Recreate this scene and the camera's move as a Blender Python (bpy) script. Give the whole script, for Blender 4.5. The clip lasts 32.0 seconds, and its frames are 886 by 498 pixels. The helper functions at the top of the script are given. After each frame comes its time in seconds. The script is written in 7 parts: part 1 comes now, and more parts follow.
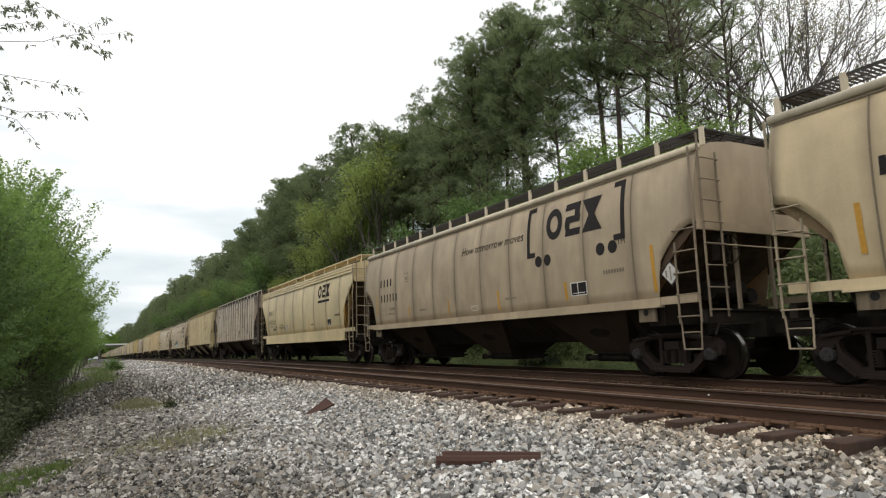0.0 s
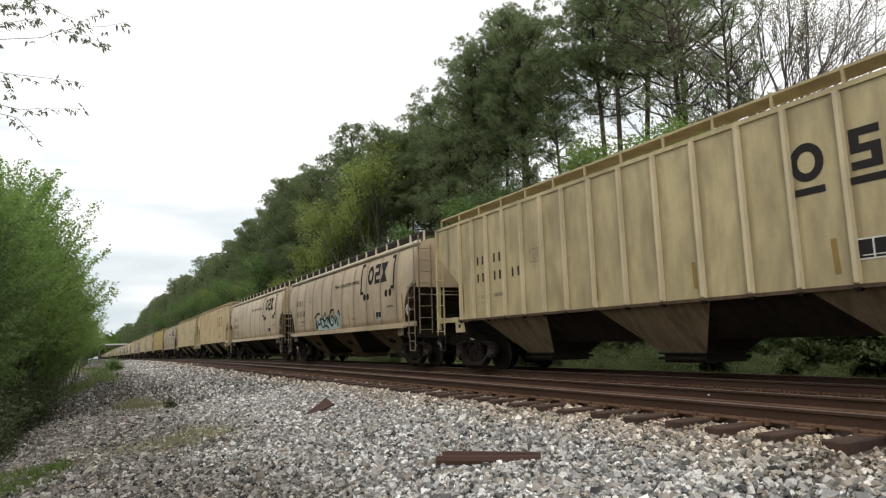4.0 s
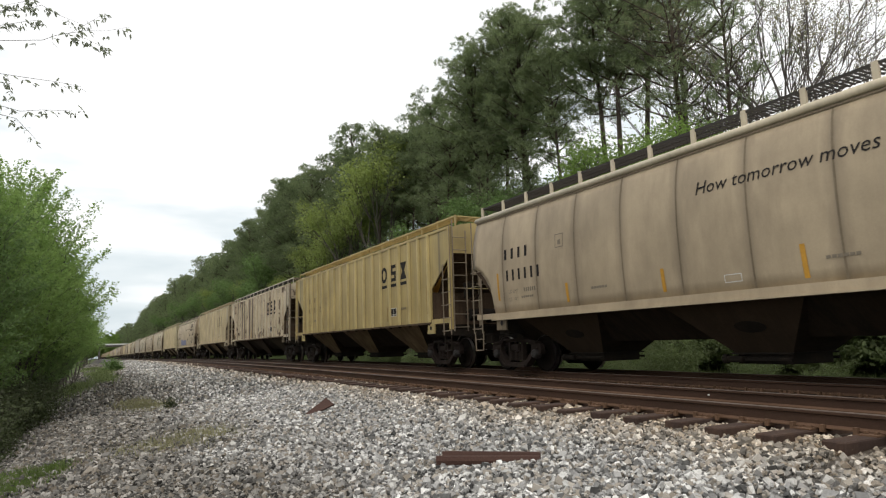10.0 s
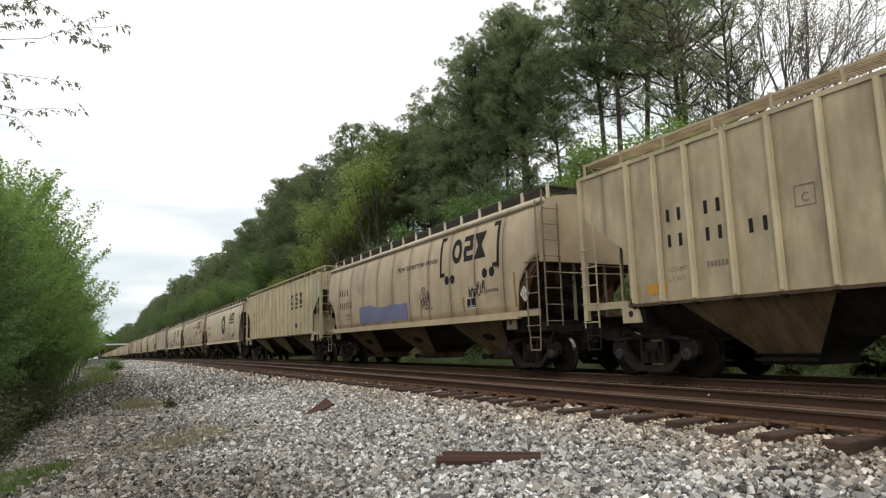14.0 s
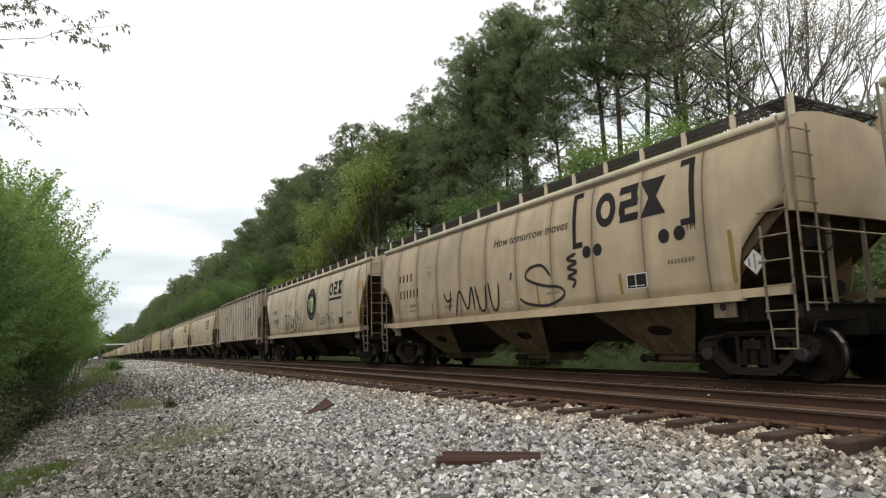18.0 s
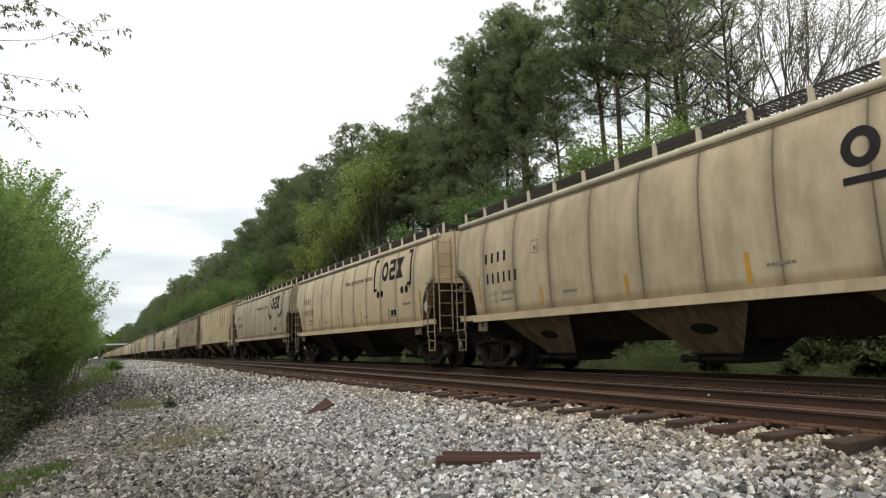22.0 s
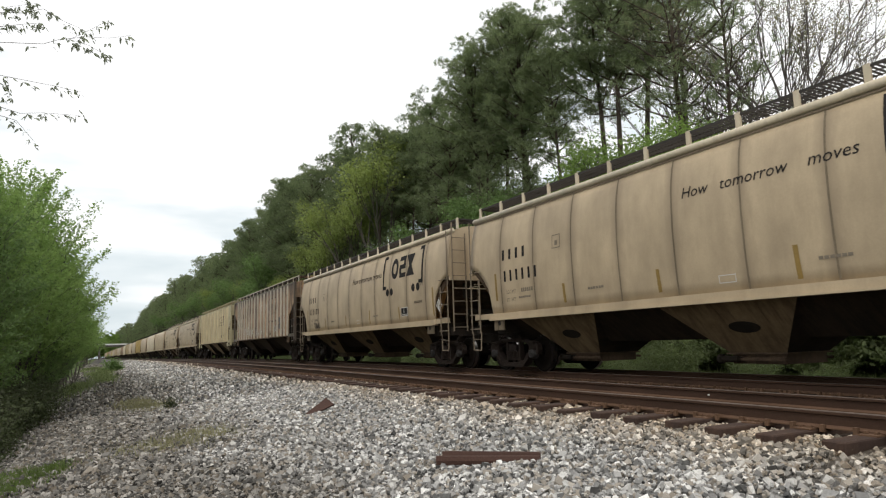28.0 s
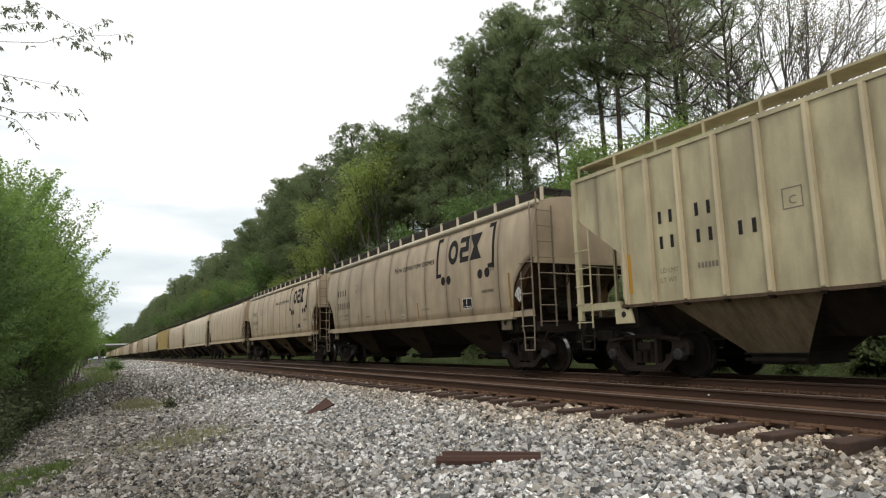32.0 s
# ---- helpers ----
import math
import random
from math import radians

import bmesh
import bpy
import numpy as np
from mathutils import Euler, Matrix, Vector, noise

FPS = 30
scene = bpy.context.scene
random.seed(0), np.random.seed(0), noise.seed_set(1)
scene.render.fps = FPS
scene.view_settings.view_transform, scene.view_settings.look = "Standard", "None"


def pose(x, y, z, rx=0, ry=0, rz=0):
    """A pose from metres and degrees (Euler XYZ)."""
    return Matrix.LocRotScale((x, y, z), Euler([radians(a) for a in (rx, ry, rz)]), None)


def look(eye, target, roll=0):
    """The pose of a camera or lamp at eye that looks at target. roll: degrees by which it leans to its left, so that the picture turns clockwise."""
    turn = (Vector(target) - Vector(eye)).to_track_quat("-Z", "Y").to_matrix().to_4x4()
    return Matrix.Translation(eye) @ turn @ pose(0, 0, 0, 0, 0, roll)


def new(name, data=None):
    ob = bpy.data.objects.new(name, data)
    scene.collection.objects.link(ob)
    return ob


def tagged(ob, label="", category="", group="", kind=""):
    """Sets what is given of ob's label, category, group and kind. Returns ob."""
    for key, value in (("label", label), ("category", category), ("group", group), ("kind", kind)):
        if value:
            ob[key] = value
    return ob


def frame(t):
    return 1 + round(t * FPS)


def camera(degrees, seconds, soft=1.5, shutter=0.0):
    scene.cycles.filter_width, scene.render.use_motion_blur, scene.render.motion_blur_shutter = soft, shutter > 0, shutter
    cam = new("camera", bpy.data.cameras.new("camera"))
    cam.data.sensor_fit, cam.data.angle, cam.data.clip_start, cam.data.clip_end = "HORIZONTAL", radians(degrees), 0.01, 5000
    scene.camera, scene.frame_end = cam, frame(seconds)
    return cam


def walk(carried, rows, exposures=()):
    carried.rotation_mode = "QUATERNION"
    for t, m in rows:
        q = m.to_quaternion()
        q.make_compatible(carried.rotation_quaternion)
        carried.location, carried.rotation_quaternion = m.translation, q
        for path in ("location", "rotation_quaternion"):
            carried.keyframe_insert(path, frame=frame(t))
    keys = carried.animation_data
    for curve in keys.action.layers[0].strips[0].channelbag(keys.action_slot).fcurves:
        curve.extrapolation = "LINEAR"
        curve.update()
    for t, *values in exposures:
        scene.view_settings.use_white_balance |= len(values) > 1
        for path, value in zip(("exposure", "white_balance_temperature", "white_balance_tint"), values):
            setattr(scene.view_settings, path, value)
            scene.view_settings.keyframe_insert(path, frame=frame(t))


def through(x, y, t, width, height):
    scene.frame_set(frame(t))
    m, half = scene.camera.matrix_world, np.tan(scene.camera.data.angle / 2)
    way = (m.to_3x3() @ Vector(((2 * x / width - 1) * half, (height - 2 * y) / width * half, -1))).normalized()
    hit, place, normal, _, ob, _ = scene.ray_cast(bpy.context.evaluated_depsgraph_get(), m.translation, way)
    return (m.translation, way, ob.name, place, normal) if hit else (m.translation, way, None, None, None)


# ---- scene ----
import itertools
cam = camera(69.23, 32.0, soft=1.2, shutter=0.03)
EYE = (0.0, 0.0, 0.803)
HEAD = look(EYE, (4.6712, 8.7238, 2.2434), -1.626)
walk(cam, [(0.0, HEAD), (32.0, HEAD)])

# ---- light ----
SUN_EL, SUN_AZ = 52.0, 215.0
world = bpy.data.worlds.new("overcast_sky")
scene.world = world
world.use_nodes = True
wn = world.node_tree.nodes
wl = world.node_tree.links
wn.clear()


def node(tree, kind, **kw):
    n = tree.nodes.new(kind)
    for k, v in kw.items():
        n.inputs[k].default_value = v
    return n


def ramp(tree, fac, stops):
    n = tree.nodes.new("ShaderNodeValToRGB")
    el = n.color_ramp.elements
    while len(el) > len(stops):
        el.remove(el[-1])
    while len(el) < len(stops):
        el.new(0.5)
    for e, (p, c) in zip(el, stops):
        e.position = p
        e.color = (c, c, c, 1) if isinstance(c, (int, float)) else (*c, 1)
    tree.links.new(fac, n.inputs["Fac"])
    return n.outputs["Color"]


def mixc(tree, fac, a, b, mode="MIX"):
    n = tree.nodes.new("ShaderNodeMix")
    n.data_type, n.blend_type = "RGBA", mode
    for v, i in ((fac, 0), (a, 6), (b, 7)):
        if isinstance(v, (int, float)):
            n.inputs[i].default_value = v
        elif isinstance(v, tuple):
            n.inputs[i].default_value = (*v, 1)
        else:
            tree.links.new(v, n.inputs[i])
    return n.outputs[2]


def maths(t, op, a, b=None, c=None):
    n = t.nodes.new("ShaderNodeMath")
    n.operation = op
    for i, v in enumerate((a, b, c)):
        if isinstance(v, (int, float)):
            n.inputs[i].default_value = v
        elif v is not None:
            t.links.new(v, n.inputs[i])
    return n.outputs[0]


def build_sky():
    t = world.node_tree
    sky = t.nodes.new("ShaderNodeTexSky")
    sky.sky_type, sky.sun_disc = "NISHITA", False
    sky.sun_elevation, sky.sun_rotation = radians(SUN_EL), radians(SUN_AZ)
    sky.dust_density, sky.air_density = 4.0, 1.0
    co = t.nodes.new("ShaderNodeTexCoord")
    mp = t.nodes.new("ShaderNodeMapping")
    mp.inputs["Scale"].default_value = (1.5, 1.5, 6.0)
    mp.inputs["Location"].default_value = (0.35, 0.1, 0.2)
    wl.new(co.outputs["Generated"], mp.inputs["Vector"])
    n1 = node(t, "ShaderNodeTexNoise", Scale=1.5, Detail=5.0, Roughness=0.5)
    wl.new(mp.outputs["Vector"], n1.inputs["Vector"])
    # heavier grey cloud low down, a bright even deck overhead
    sep = t.nodes.new("ShaderNodeSeparateXYZ")
    wl.new(co.outputs["Generated"], sep.inputs[0])
    low = ramp(t, sep.outputs["Z"], [(0.0, 0.24), (0.20, 0.17), (0.32, 0.08), (0.5, 0.0)])
    sub = t.nodes.new("ShaderNodeMath")
    sub.operation = "SUBTRACT"
    wl.new(n1.outputs["Fac"], sub.inputs[0]), wl.new(low, sub.inputs[1])
    cloud = ramp(t, sub.outputs[0], [(0.18, (6.0, 6.8, 7.15)), (0.30, (7.5, 8.05, 8.25)), (0.40, (10.0, 10.0, 10.0))])
    col = mixc(t, 0.93, sky.outputs["Color"], cloud)
    bg = t.nodes.new("ShaderNodeBackground")
    bg.inputs["Strength"].default_value = 0.12
    out = t.nodes.new("ShaderNodeOutputWorld")
    wl.new(col, bg.inputs["Color"])
    wl.new(bg.outputs["Background"], out.inputs["Surface"])


build_sky()
sun = new("sun", bpy.data.lights.new("sun", "SUN"))
sun.data.energy, sun.data.angle, sun.data.color = 0.95, radians(25), (1.0, 0.945, 0.87)
_az, _el = radians(SUN_AZ), radians(SUN_EL)
sun.matrix_world = look((0, 0, 60), (-math.sin(_az) * 40, -math.cos(_az) * 40, 60 - math.tan(_el) * 40))
scene.view_settings.exposure = 0.0


# ---- materials ----
MATS = {}


def material(name, base, rough=0.8, metal=0.0, build=None, bump=0.0, bscale=20.0, spec=0.3, grain=1.0):
    """A procedural material: two scales of colour variation about the base colour, then the extra build step."""
    if name in MATS:
        return MATS[name]
    m = bpy.data.materials.new(name)
    m.use_nodes = True
    t = m.node_tree
    b = t.nodes["Principled BSDF"]
    b.inputs["Roughness"].default_value, b.inputs["Metallic"].default_value = rough, metal
    b.inputs["Specular IOR Level"].default_value = spec
    co = t.nodes.new("ShaderNodeTexCoord")
    obj = co.outputs["Object"]
    big = node(t, "ShaderNodeTexNoise", Scale=0.9, Detail=4.0)
    small = node(t, "ShaderNodeTexNoise", Scale=bscale, Detail=5.0, Roughness=0.65)
    t.links.new(obj, big.inputs["Vector"]), t.links.new(obj, small.inputs["Vector"])
    c = mixc(t, 1.0, base, ramp(t, big.outputs["Fac"], [(0.3, 0.82), (0.7, 1.1)]), "MULTIPLY")
    c = mixc(t, 1.0, c, ramp(t, small.outputs["Fac"], [(0.3, 1 - 0.15 * grain), (0.7, 1 + 0.12 * grain)]), "MULTIPLY")
    if build:
        c = build(t, c, obj, b)
    t.links.new(c, b.inputs["Base Color"])
    if bump:
        bn = node(t, "ShaderNodeBump", Strength=bump, Distance=0.02)
        t.links.new(small.outputs["Fac"], bn.inputs["Height"])
        t.links.new(bn.outputs["Normal"], b.inputs["Normal"])
    MATS[name] = m
    return m


def streaks(dirt, amount, rust=None, rust_amount=0.0, patch=2.6, lo0=0.42, hi0=0.75, fine=2.4):
    """Vertical run-down grime on car sides, and flaked rust patches."""
    def go(t, c, obj, b):
        info = t.nodes.new("ShaderNodeObjectInfo")
        mp = t.nodes.new("ShaderNodeMapping")
        mp.inputs["Scale"].default_value = (1.0, fine, 0.22 if fine > 2 else 0.40)
        add = t.nodes.new("ShaderNodeVectorMath")
        add.operation = "ADD"
        t.links.new(obj, add.inputs[0])
        comb = t.nodes.new("ShaderNodeCombineXYZ")
        mul = t.nodes.new("ShaderNodeMath")
        mul.operation = "MULTIPLY"
        mul.inputs[1].default_value = 37.0
        t.links.new(info.outputs["Random"], mul.inputs[0])
        t.links.new(mul.outputs[0], comb.inputs["Y"])
        t.links.new(comb.outputs[0], add.inputs[1])
        t.links.new(add.outputs[0], mp.inputs["Vector"])
        n = node(t, "ShaderNodeTexNoise", Scale=2.2, Detail=6.0, Roughness=0.6)
        t.links.new(mp.outputs[0], n.inputs["Vector"])
        f = ramp(t, n.outputs["Fac"], [(lo0, 0.0), (hi0, amount)])
        c = mixc(t, f, c, dirt)
        # thin runs below the eaves
        mp3 = t.nodes.new("ShaderNodeMapping")
        mp3.inputs["Scale"].default_value = (1.0, 9.0, 0.30)
        t.links.new(add.outputs[0], mp3.inputs["Vector"])
        n3 = node(t, "ShaderNodeTexNoise", Scale=2.0, Detail=4.0, Roughness=0.6)
        t.links.new(mp3.outputs[0], n3.inputs["Vector"])
        c = mixc(t, ramp(t, n3.outputs["Fac"], [(0.5, 0.0), (0.78, amount * (0.6 if amount > 0.6 else 0.22))]), c, dirt)
        if rust:
            mp2 = t.nodes.new("ShaderNodeMapping")
            mp2.inputs["Scale"].default_value = (1.0, 1.0, 0.55)
            t.links.new(add.outputs[0], mp2.inputs["Vector"])
            r = node(t, "ShaderNodeTexNoise", Scale=patch, Detail=9.0, Roughness=0.72)
            t.links.new(mp2.outputs[0], r.inputs["Vector"])
            where = node(t, "ShaderNodeTexNoise", Scale=0.8, Detail=2.0)
            t.links.new(add.outputs[0], where.inputs["Vector"])
            lo = 0.68 - 0.22 * rust_amount
            f2 = ramp(t, maths(t, "MULTIPLY_ADD", where.outputs["Fac"], 0.55, maths(t, "SUBTRACT", r.outputs["Fac"], 0.285)), [(lo, 0.0), (lo + 0.04, 0.92)])
            c = mixc(t, f2, c, rust)
        return c
    return go


def island(spread, tint=None):
    """A shade of its own for every loose piece of a joined mesh."""
    def go(t, c, obj, b):
        g = t.nodes.new("ShaderNodeNewGeometry")
        c = mixc(t, 1.0, c, ramp(t, g.outputs["Random Per Island"], [(0.0, 1 - spread), (1.0, 1 + spread)]), "MULTIPLY")
        if tint:
            wn2 = t.nodes.new("ShaderNodeTexWhiteNoise")
            wn2.noise_dimensions = "1D"
            t.links.new(g.outputs["Random Per Island"], wn2.inputs["W"])
            c = mixc(t, ramp(t, wn2.outputs["Value"], [(0.75, 0.0), (0.8, 0.7)]), c, tint)
        return c
    return go


DIRT = (0.13, 0.105, 0.075)
RUST = (0.085, 0.052, 0.034)


PAINTS = {}


def soil(first, pitch, film, near, reach, panel, runs=0.0):
    """Grime along every seam (first, pitch along the car), or grime and painted flank shade along every rib (first is
    None), and panels that weathered unlike their neighbours.
    """
    def go(t, c, obj, b):
        sep = t.nodes.new("ShaderNodeSeparateXYZ")
        t.links.new(obj, sep.inputs[0])
        if first is None:
            # ribs: three spacings, widest amidships, alike towards both ends
            w = maths(t, "ABSOLUTE", sep.outputs["Y"])
            u = maths(t, "MAXIMUM", maths(t, "MULTIPLY_ADD", w, 1 / 0.94, 0.5), maths(t, "MAXIMUM", maths(t, "MULTIPLY_ADD", w, 1 / 0.84, 3 - 2.35 / 0.84), maths(t, "MULTIPLY_ADD", w, 1 / 0.74, 7 - 5.71 / 0.74)))
            u = maths(t, "MULTIPLY_ADD", maths(t, "GREATER_THAN", sep.outputs["Y"], 0.0), 20.0, u)
        else:
            u = maths(t, "DIVIDE", maths(t, "SUBTRACT", sep.outputs["Y"], first), pitch)
        info = t.nodes.new("ShaderNodeObjectInfo")
        bay = t.nodes.new("ShaderNodeTexWhiteNoise")
        bay.noise_dimensions = "1D"
        t.links.new(maths(t, "MULTIPLY_ADD", info.outputs["Random"], 391.0, maths(t, "FLOOR", u)), bay.inputs["W"])
        c = mixc(t, 1.0, c, ramp(t, bay.outputs["Value"], [(0.0, 1 - panel), (0.6, 1.0), (1.0, 1 + panel * 0.35)]), "MULTIPLY")
        # how far from the nearest seam, made uneven
        mp = t.nodes.new("ShaderNodeMapping")
        mp.inputs["Scale"].default_value = (1.0, 3.0, 0.9)
        t.links.new(obj, mp.inputs["Vector"])
        n = node(t, "ShaderNodeTexNoise", Scale=2.4, Detail=5.0, Roughness=0.65)
        t.links.new(mp.outputs[0], n.inputs["Vector"])
        d = maths(t, "MULTIPLY", maths(t, "ABSOLUTE", maths(t, "SUBTRACT", u, maths(t, "ROUND", u))), pitch)
        d = maths(t, "DIVIDE", d, maths(t, "MULTIPLY_ADD", n.outputs["Fac"], reach * 1.6, reach * 0.2))
        f = ramp(t, d, [(0.0, near), (0.35, near * 0.55), (1.0, 0.0)])
        c = mixc(t, f, c, film)
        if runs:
            # dark tongues of uneven length down the sheets from the top edge
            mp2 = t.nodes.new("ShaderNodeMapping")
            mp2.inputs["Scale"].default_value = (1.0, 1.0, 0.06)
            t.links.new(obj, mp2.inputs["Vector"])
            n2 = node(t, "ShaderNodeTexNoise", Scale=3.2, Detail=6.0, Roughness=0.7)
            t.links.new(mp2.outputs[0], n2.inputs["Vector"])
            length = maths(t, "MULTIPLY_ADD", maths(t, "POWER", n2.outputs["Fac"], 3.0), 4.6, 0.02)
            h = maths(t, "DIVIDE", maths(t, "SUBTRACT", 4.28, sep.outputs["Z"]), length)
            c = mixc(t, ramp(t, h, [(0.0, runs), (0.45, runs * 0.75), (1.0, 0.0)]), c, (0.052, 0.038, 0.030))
        return c
    return go


def side_paint(mat, kind):
    """The paint of a car's side sheets, soiled along the seams of that kind of car, with shade painted beside ribs."""
    name = mat.name[6:]
    if name not in PAINTS:
        return mat
    base, dirt, rust, rough, film, lo, hi, fine = PAINTS[name]
    if kind == "ribbed":
        worn = rust > 0
        first, pitch, near, reach, panel = None, 0.85, 0.9 if worn else 0.8, 0.17, 0.15 if worn else 0.08
    else:
        first, pitch = -LENGTH[kind] / 2 + SEAMS[kind][0], SEAMS[kind][2]
        near, reach, panel = 0.55, 0.22, 0.07
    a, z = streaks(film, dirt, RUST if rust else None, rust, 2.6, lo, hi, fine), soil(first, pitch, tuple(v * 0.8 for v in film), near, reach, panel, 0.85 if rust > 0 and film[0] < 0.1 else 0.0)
    return material("sides_%s_%s" % (name, kind), base, rough, 0.0, lambda t, c, obj, b: z(t, a(t, c, obj, b), obj, b), 0.04, 30.0, 0.35, 0.35)


def paint(name, base, dirt=0.55, rust=0.0, rough=0.55, film=DIRT, lo=0.42, hi=0.75, fine=2.4):
    PAINTS[name] = (base, dirt, rust, rough, film, lo, hi, fine)
    return material("paint_" + name, base, rough, 0.0, streaks(film, dirt, RUST if rust else None, rust, 2.6, lo, hi, fine), 0.04, 30.0, 0.35, 0.35)


TAN = paint("tan", (0.470, 0.368, 0.240), 0.32, 0.0, 0.55, (0.20, 0.15, 0.10), 0.42, 0.75, 1.2)
TAN_GREY = paint("tan_grey", (0.41, 0.325, 0.217), 0.42, 0.0, 0.55, (0.17, 0.13, 0.09), 0.42, 0.75, 1.2)
CREAM = paint("cream", (0.475, 0.392, 0.248), 0.6, 0.0, 0.55, (0.17, 0.13, 0.085), 0.36, 0.70, 1.2)
CREAM_CLEAN = paint("cream_clean", (0.565, 0.45, 0.275), 0.25, 0.0, 0.5, (0.25, 0.19, 0.12), 0.42, 0.75, 1.2)
CREAM_WARM = paint("cream_warm", (0.60, 0.487, 0.275), 0.25, 0.0, 0.5, (0.25, 0.19, 0.12), 0.42, 0.75, 1.2)
TAN_CLEAN = paint("tan_clean", (0.525, 0.418, 0.276), 0.25, 0.0, 0.5, (0.25, 0.19, 0.12), 0.42, 0.75, 1.2)
CREAM_YELLOW = paint("cream_yellow", (0.485, 0.40, 0.22), 0.55, 0.0, 0.55, (0.17, 0.13, 0.075), 0.38, 0.72, 1.2)
YELLOW = paint("yellow", (0.44, 0.335, 0.135), 0.4)
PALE = paint("pale", (0.485, 0.425, 0.265), 0.5, 0.0, 0.55, (0.18, 0.145, 0.095), 0.40, 0.74, 1.2)
BUFF = paint("buff", (0.50, 0.405, 0.262), 0.40, 0.0, 0.55, (0.17, 0.125, 0.08), 0.40, 0.72, 1.2)
LIGHT = paint("light", (0.53, 0.44, 0.305), 0.35, 0.0, 0.55, (0.22, 0.17, 0.11), 0.42, 0.75, 1.2)
GREY_DIRTY = paint("grey_dirty", (0.42, 0.345, 0.245), 0.9, 0.34, 0.65, (0.135, 0.098, 0.064), 0.38, 0.68, 1.3)
WHITE_RUST = paint("white_rust", (0.57, 0.485, 0.345), 0.50, 0.52, 0.65, (0.17, 0.115, 0.07), 0.44, 0.74, 1.5)
BROWN_RUST = paint("brown_rust", (0.455, 0.30, 0.175), 0.90, 0.25, 0.7, (0.090, 0.056, 0.036), 0.39, 0.69, 1.5)
RED_RUST = paint("red_rust", (0.27, 0.165, 0.105), 0.85, 0.4, 0.7, (0.10, 0.055, 0.035), 0.36, 0.68)
FAMILY_RUST = paint("family_rust", (0.435, 0.335, 0.235), 0.85, 0.25, 0.7, (0.090, 0.062, 0.044), 0.38, 0.70, 1.3)
FADED = material("faded_brown_lettering", (0.085, 0.065, 0.055), 0.85, 0.0, streaks((0.20, 0.15, 0.11), 0.8), 0.0, 20.0, 0.1)
DARK_PATCH = material("painted_out_square", (0.06, 0.055, 0.055), 0.8)
OLIVE_PATCH = paint("olive_patch", (0.30, 0.262, 0.18), 0.6)
BUFF_PATCH = paint("buff_patch", (0.45, 0.39, 0.31), 0.7)
# near-black that paints the shade on the hoppers' end slopes
SLOPE_SHADE = material("sooty_road_film", (0.026, 0.020, 0.015), 0.9, 0.0, streaks((0.055, 0.038, 0.025), 0.7), 0.2, 18.0, 0.1)
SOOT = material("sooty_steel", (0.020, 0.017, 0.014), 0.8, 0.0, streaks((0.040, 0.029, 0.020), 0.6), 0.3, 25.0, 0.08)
TRUCK = material("truck_cast_steel", (0.026, 0.019, 0.016), 0.75, 0.0, streaks((0.042, 0.030, 0.021), 0.45), 0.3, 30.0, 0.08)
# dusty hopper brown, its base darkened in place of the shadow under the cars
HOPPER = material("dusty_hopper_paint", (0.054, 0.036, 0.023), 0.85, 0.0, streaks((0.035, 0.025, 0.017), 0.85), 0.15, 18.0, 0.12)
# grime streaks over a brown whose base includes the shade at the car ends
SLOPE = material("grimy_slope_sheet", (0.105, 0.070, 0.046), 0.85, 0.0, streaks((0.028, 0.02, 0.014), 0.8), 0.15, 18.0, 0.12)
BEARING = material("greasy_bearing_cap", (0.050, 0.046, 0.044), 0.6, 0.2, streaks((0.02, 0.015, 0.012), 0.5), 0.2, 30.0, 0.2)
WHEEL = material("wheel_steel", (0.012, 0.009, 0.007), 0.8, 0.0, None, 0.2, 25.0, 0.08)
RIB_PALE = paint("rib_pale", (0.52, 0.475, 0.39), 0.45, 0.15)
RIB_CREAM = paint("rib_cream", (0.575, 0.485, 0.315), 0.25)
RIB_YELLOW = paint("rib_yellow", (0.50, 0.40, 0.185), 0.3)
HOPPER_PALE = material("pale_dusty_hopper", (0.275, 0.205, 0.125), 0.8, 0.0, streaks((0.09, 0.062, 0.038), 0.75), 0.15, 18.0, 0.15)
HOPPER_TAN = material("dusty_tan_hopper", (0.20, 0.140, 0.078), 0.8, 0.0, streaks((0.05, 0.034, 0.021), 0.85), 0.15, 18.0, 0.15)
LADDER_DUSTY = paint("dusty_ladder", (0.40, 0.325, 0.215), 0.8, 0.25, 0.65, DIRT, 0.36, 0.66)
LADDER_BROWN = paint("brown_ladder", (0.27, 0.21, 0.145), 0.8, 0.2, 0.65, DIRT, 0.36, 0.66)
LADDER_GRIME = paint("grimy_ladder", (0.095, 0.074, 0.057), 0.85, 0.2)
PAD_GRIME = material("grimy_pad", (0.19, 0.15, 0.10), 0.8, 0.0, streaks((0.05, 0.037, 0.025), 0.85), 0.15, 18.0, 0.15)
GRIME_PANEL = paint("grime_panel", (0.26, 0.20, 0.145), 0.95, 0.45, 0.75, (0.075, 0.050, 0.035), 0.30, 0.60, 1.2)
RIB_BUFF = paint("rib_buff", (0.40, 0.33, 0.24), 0.6, 0.3)
TREAD = material("polished_wheel_tread", (0.42, 0.40, 0.38), 0.3, 1.0)
GRATING = material("dark_grating", (0.05, 0.045, 0.04), 0.7, 0.2)
EAVE = paint("eave", (0.60, 0.52, 0.385), 0.35, 0.0, 0.5, (0.24, 0.19, 0.13))
# grime on the weld seams; also paints the shadow line below the eave rail
SEAM_AND_SHADOW = material("grimy_weld_seam", (0.19, 0.15, 0.10), 0.8)
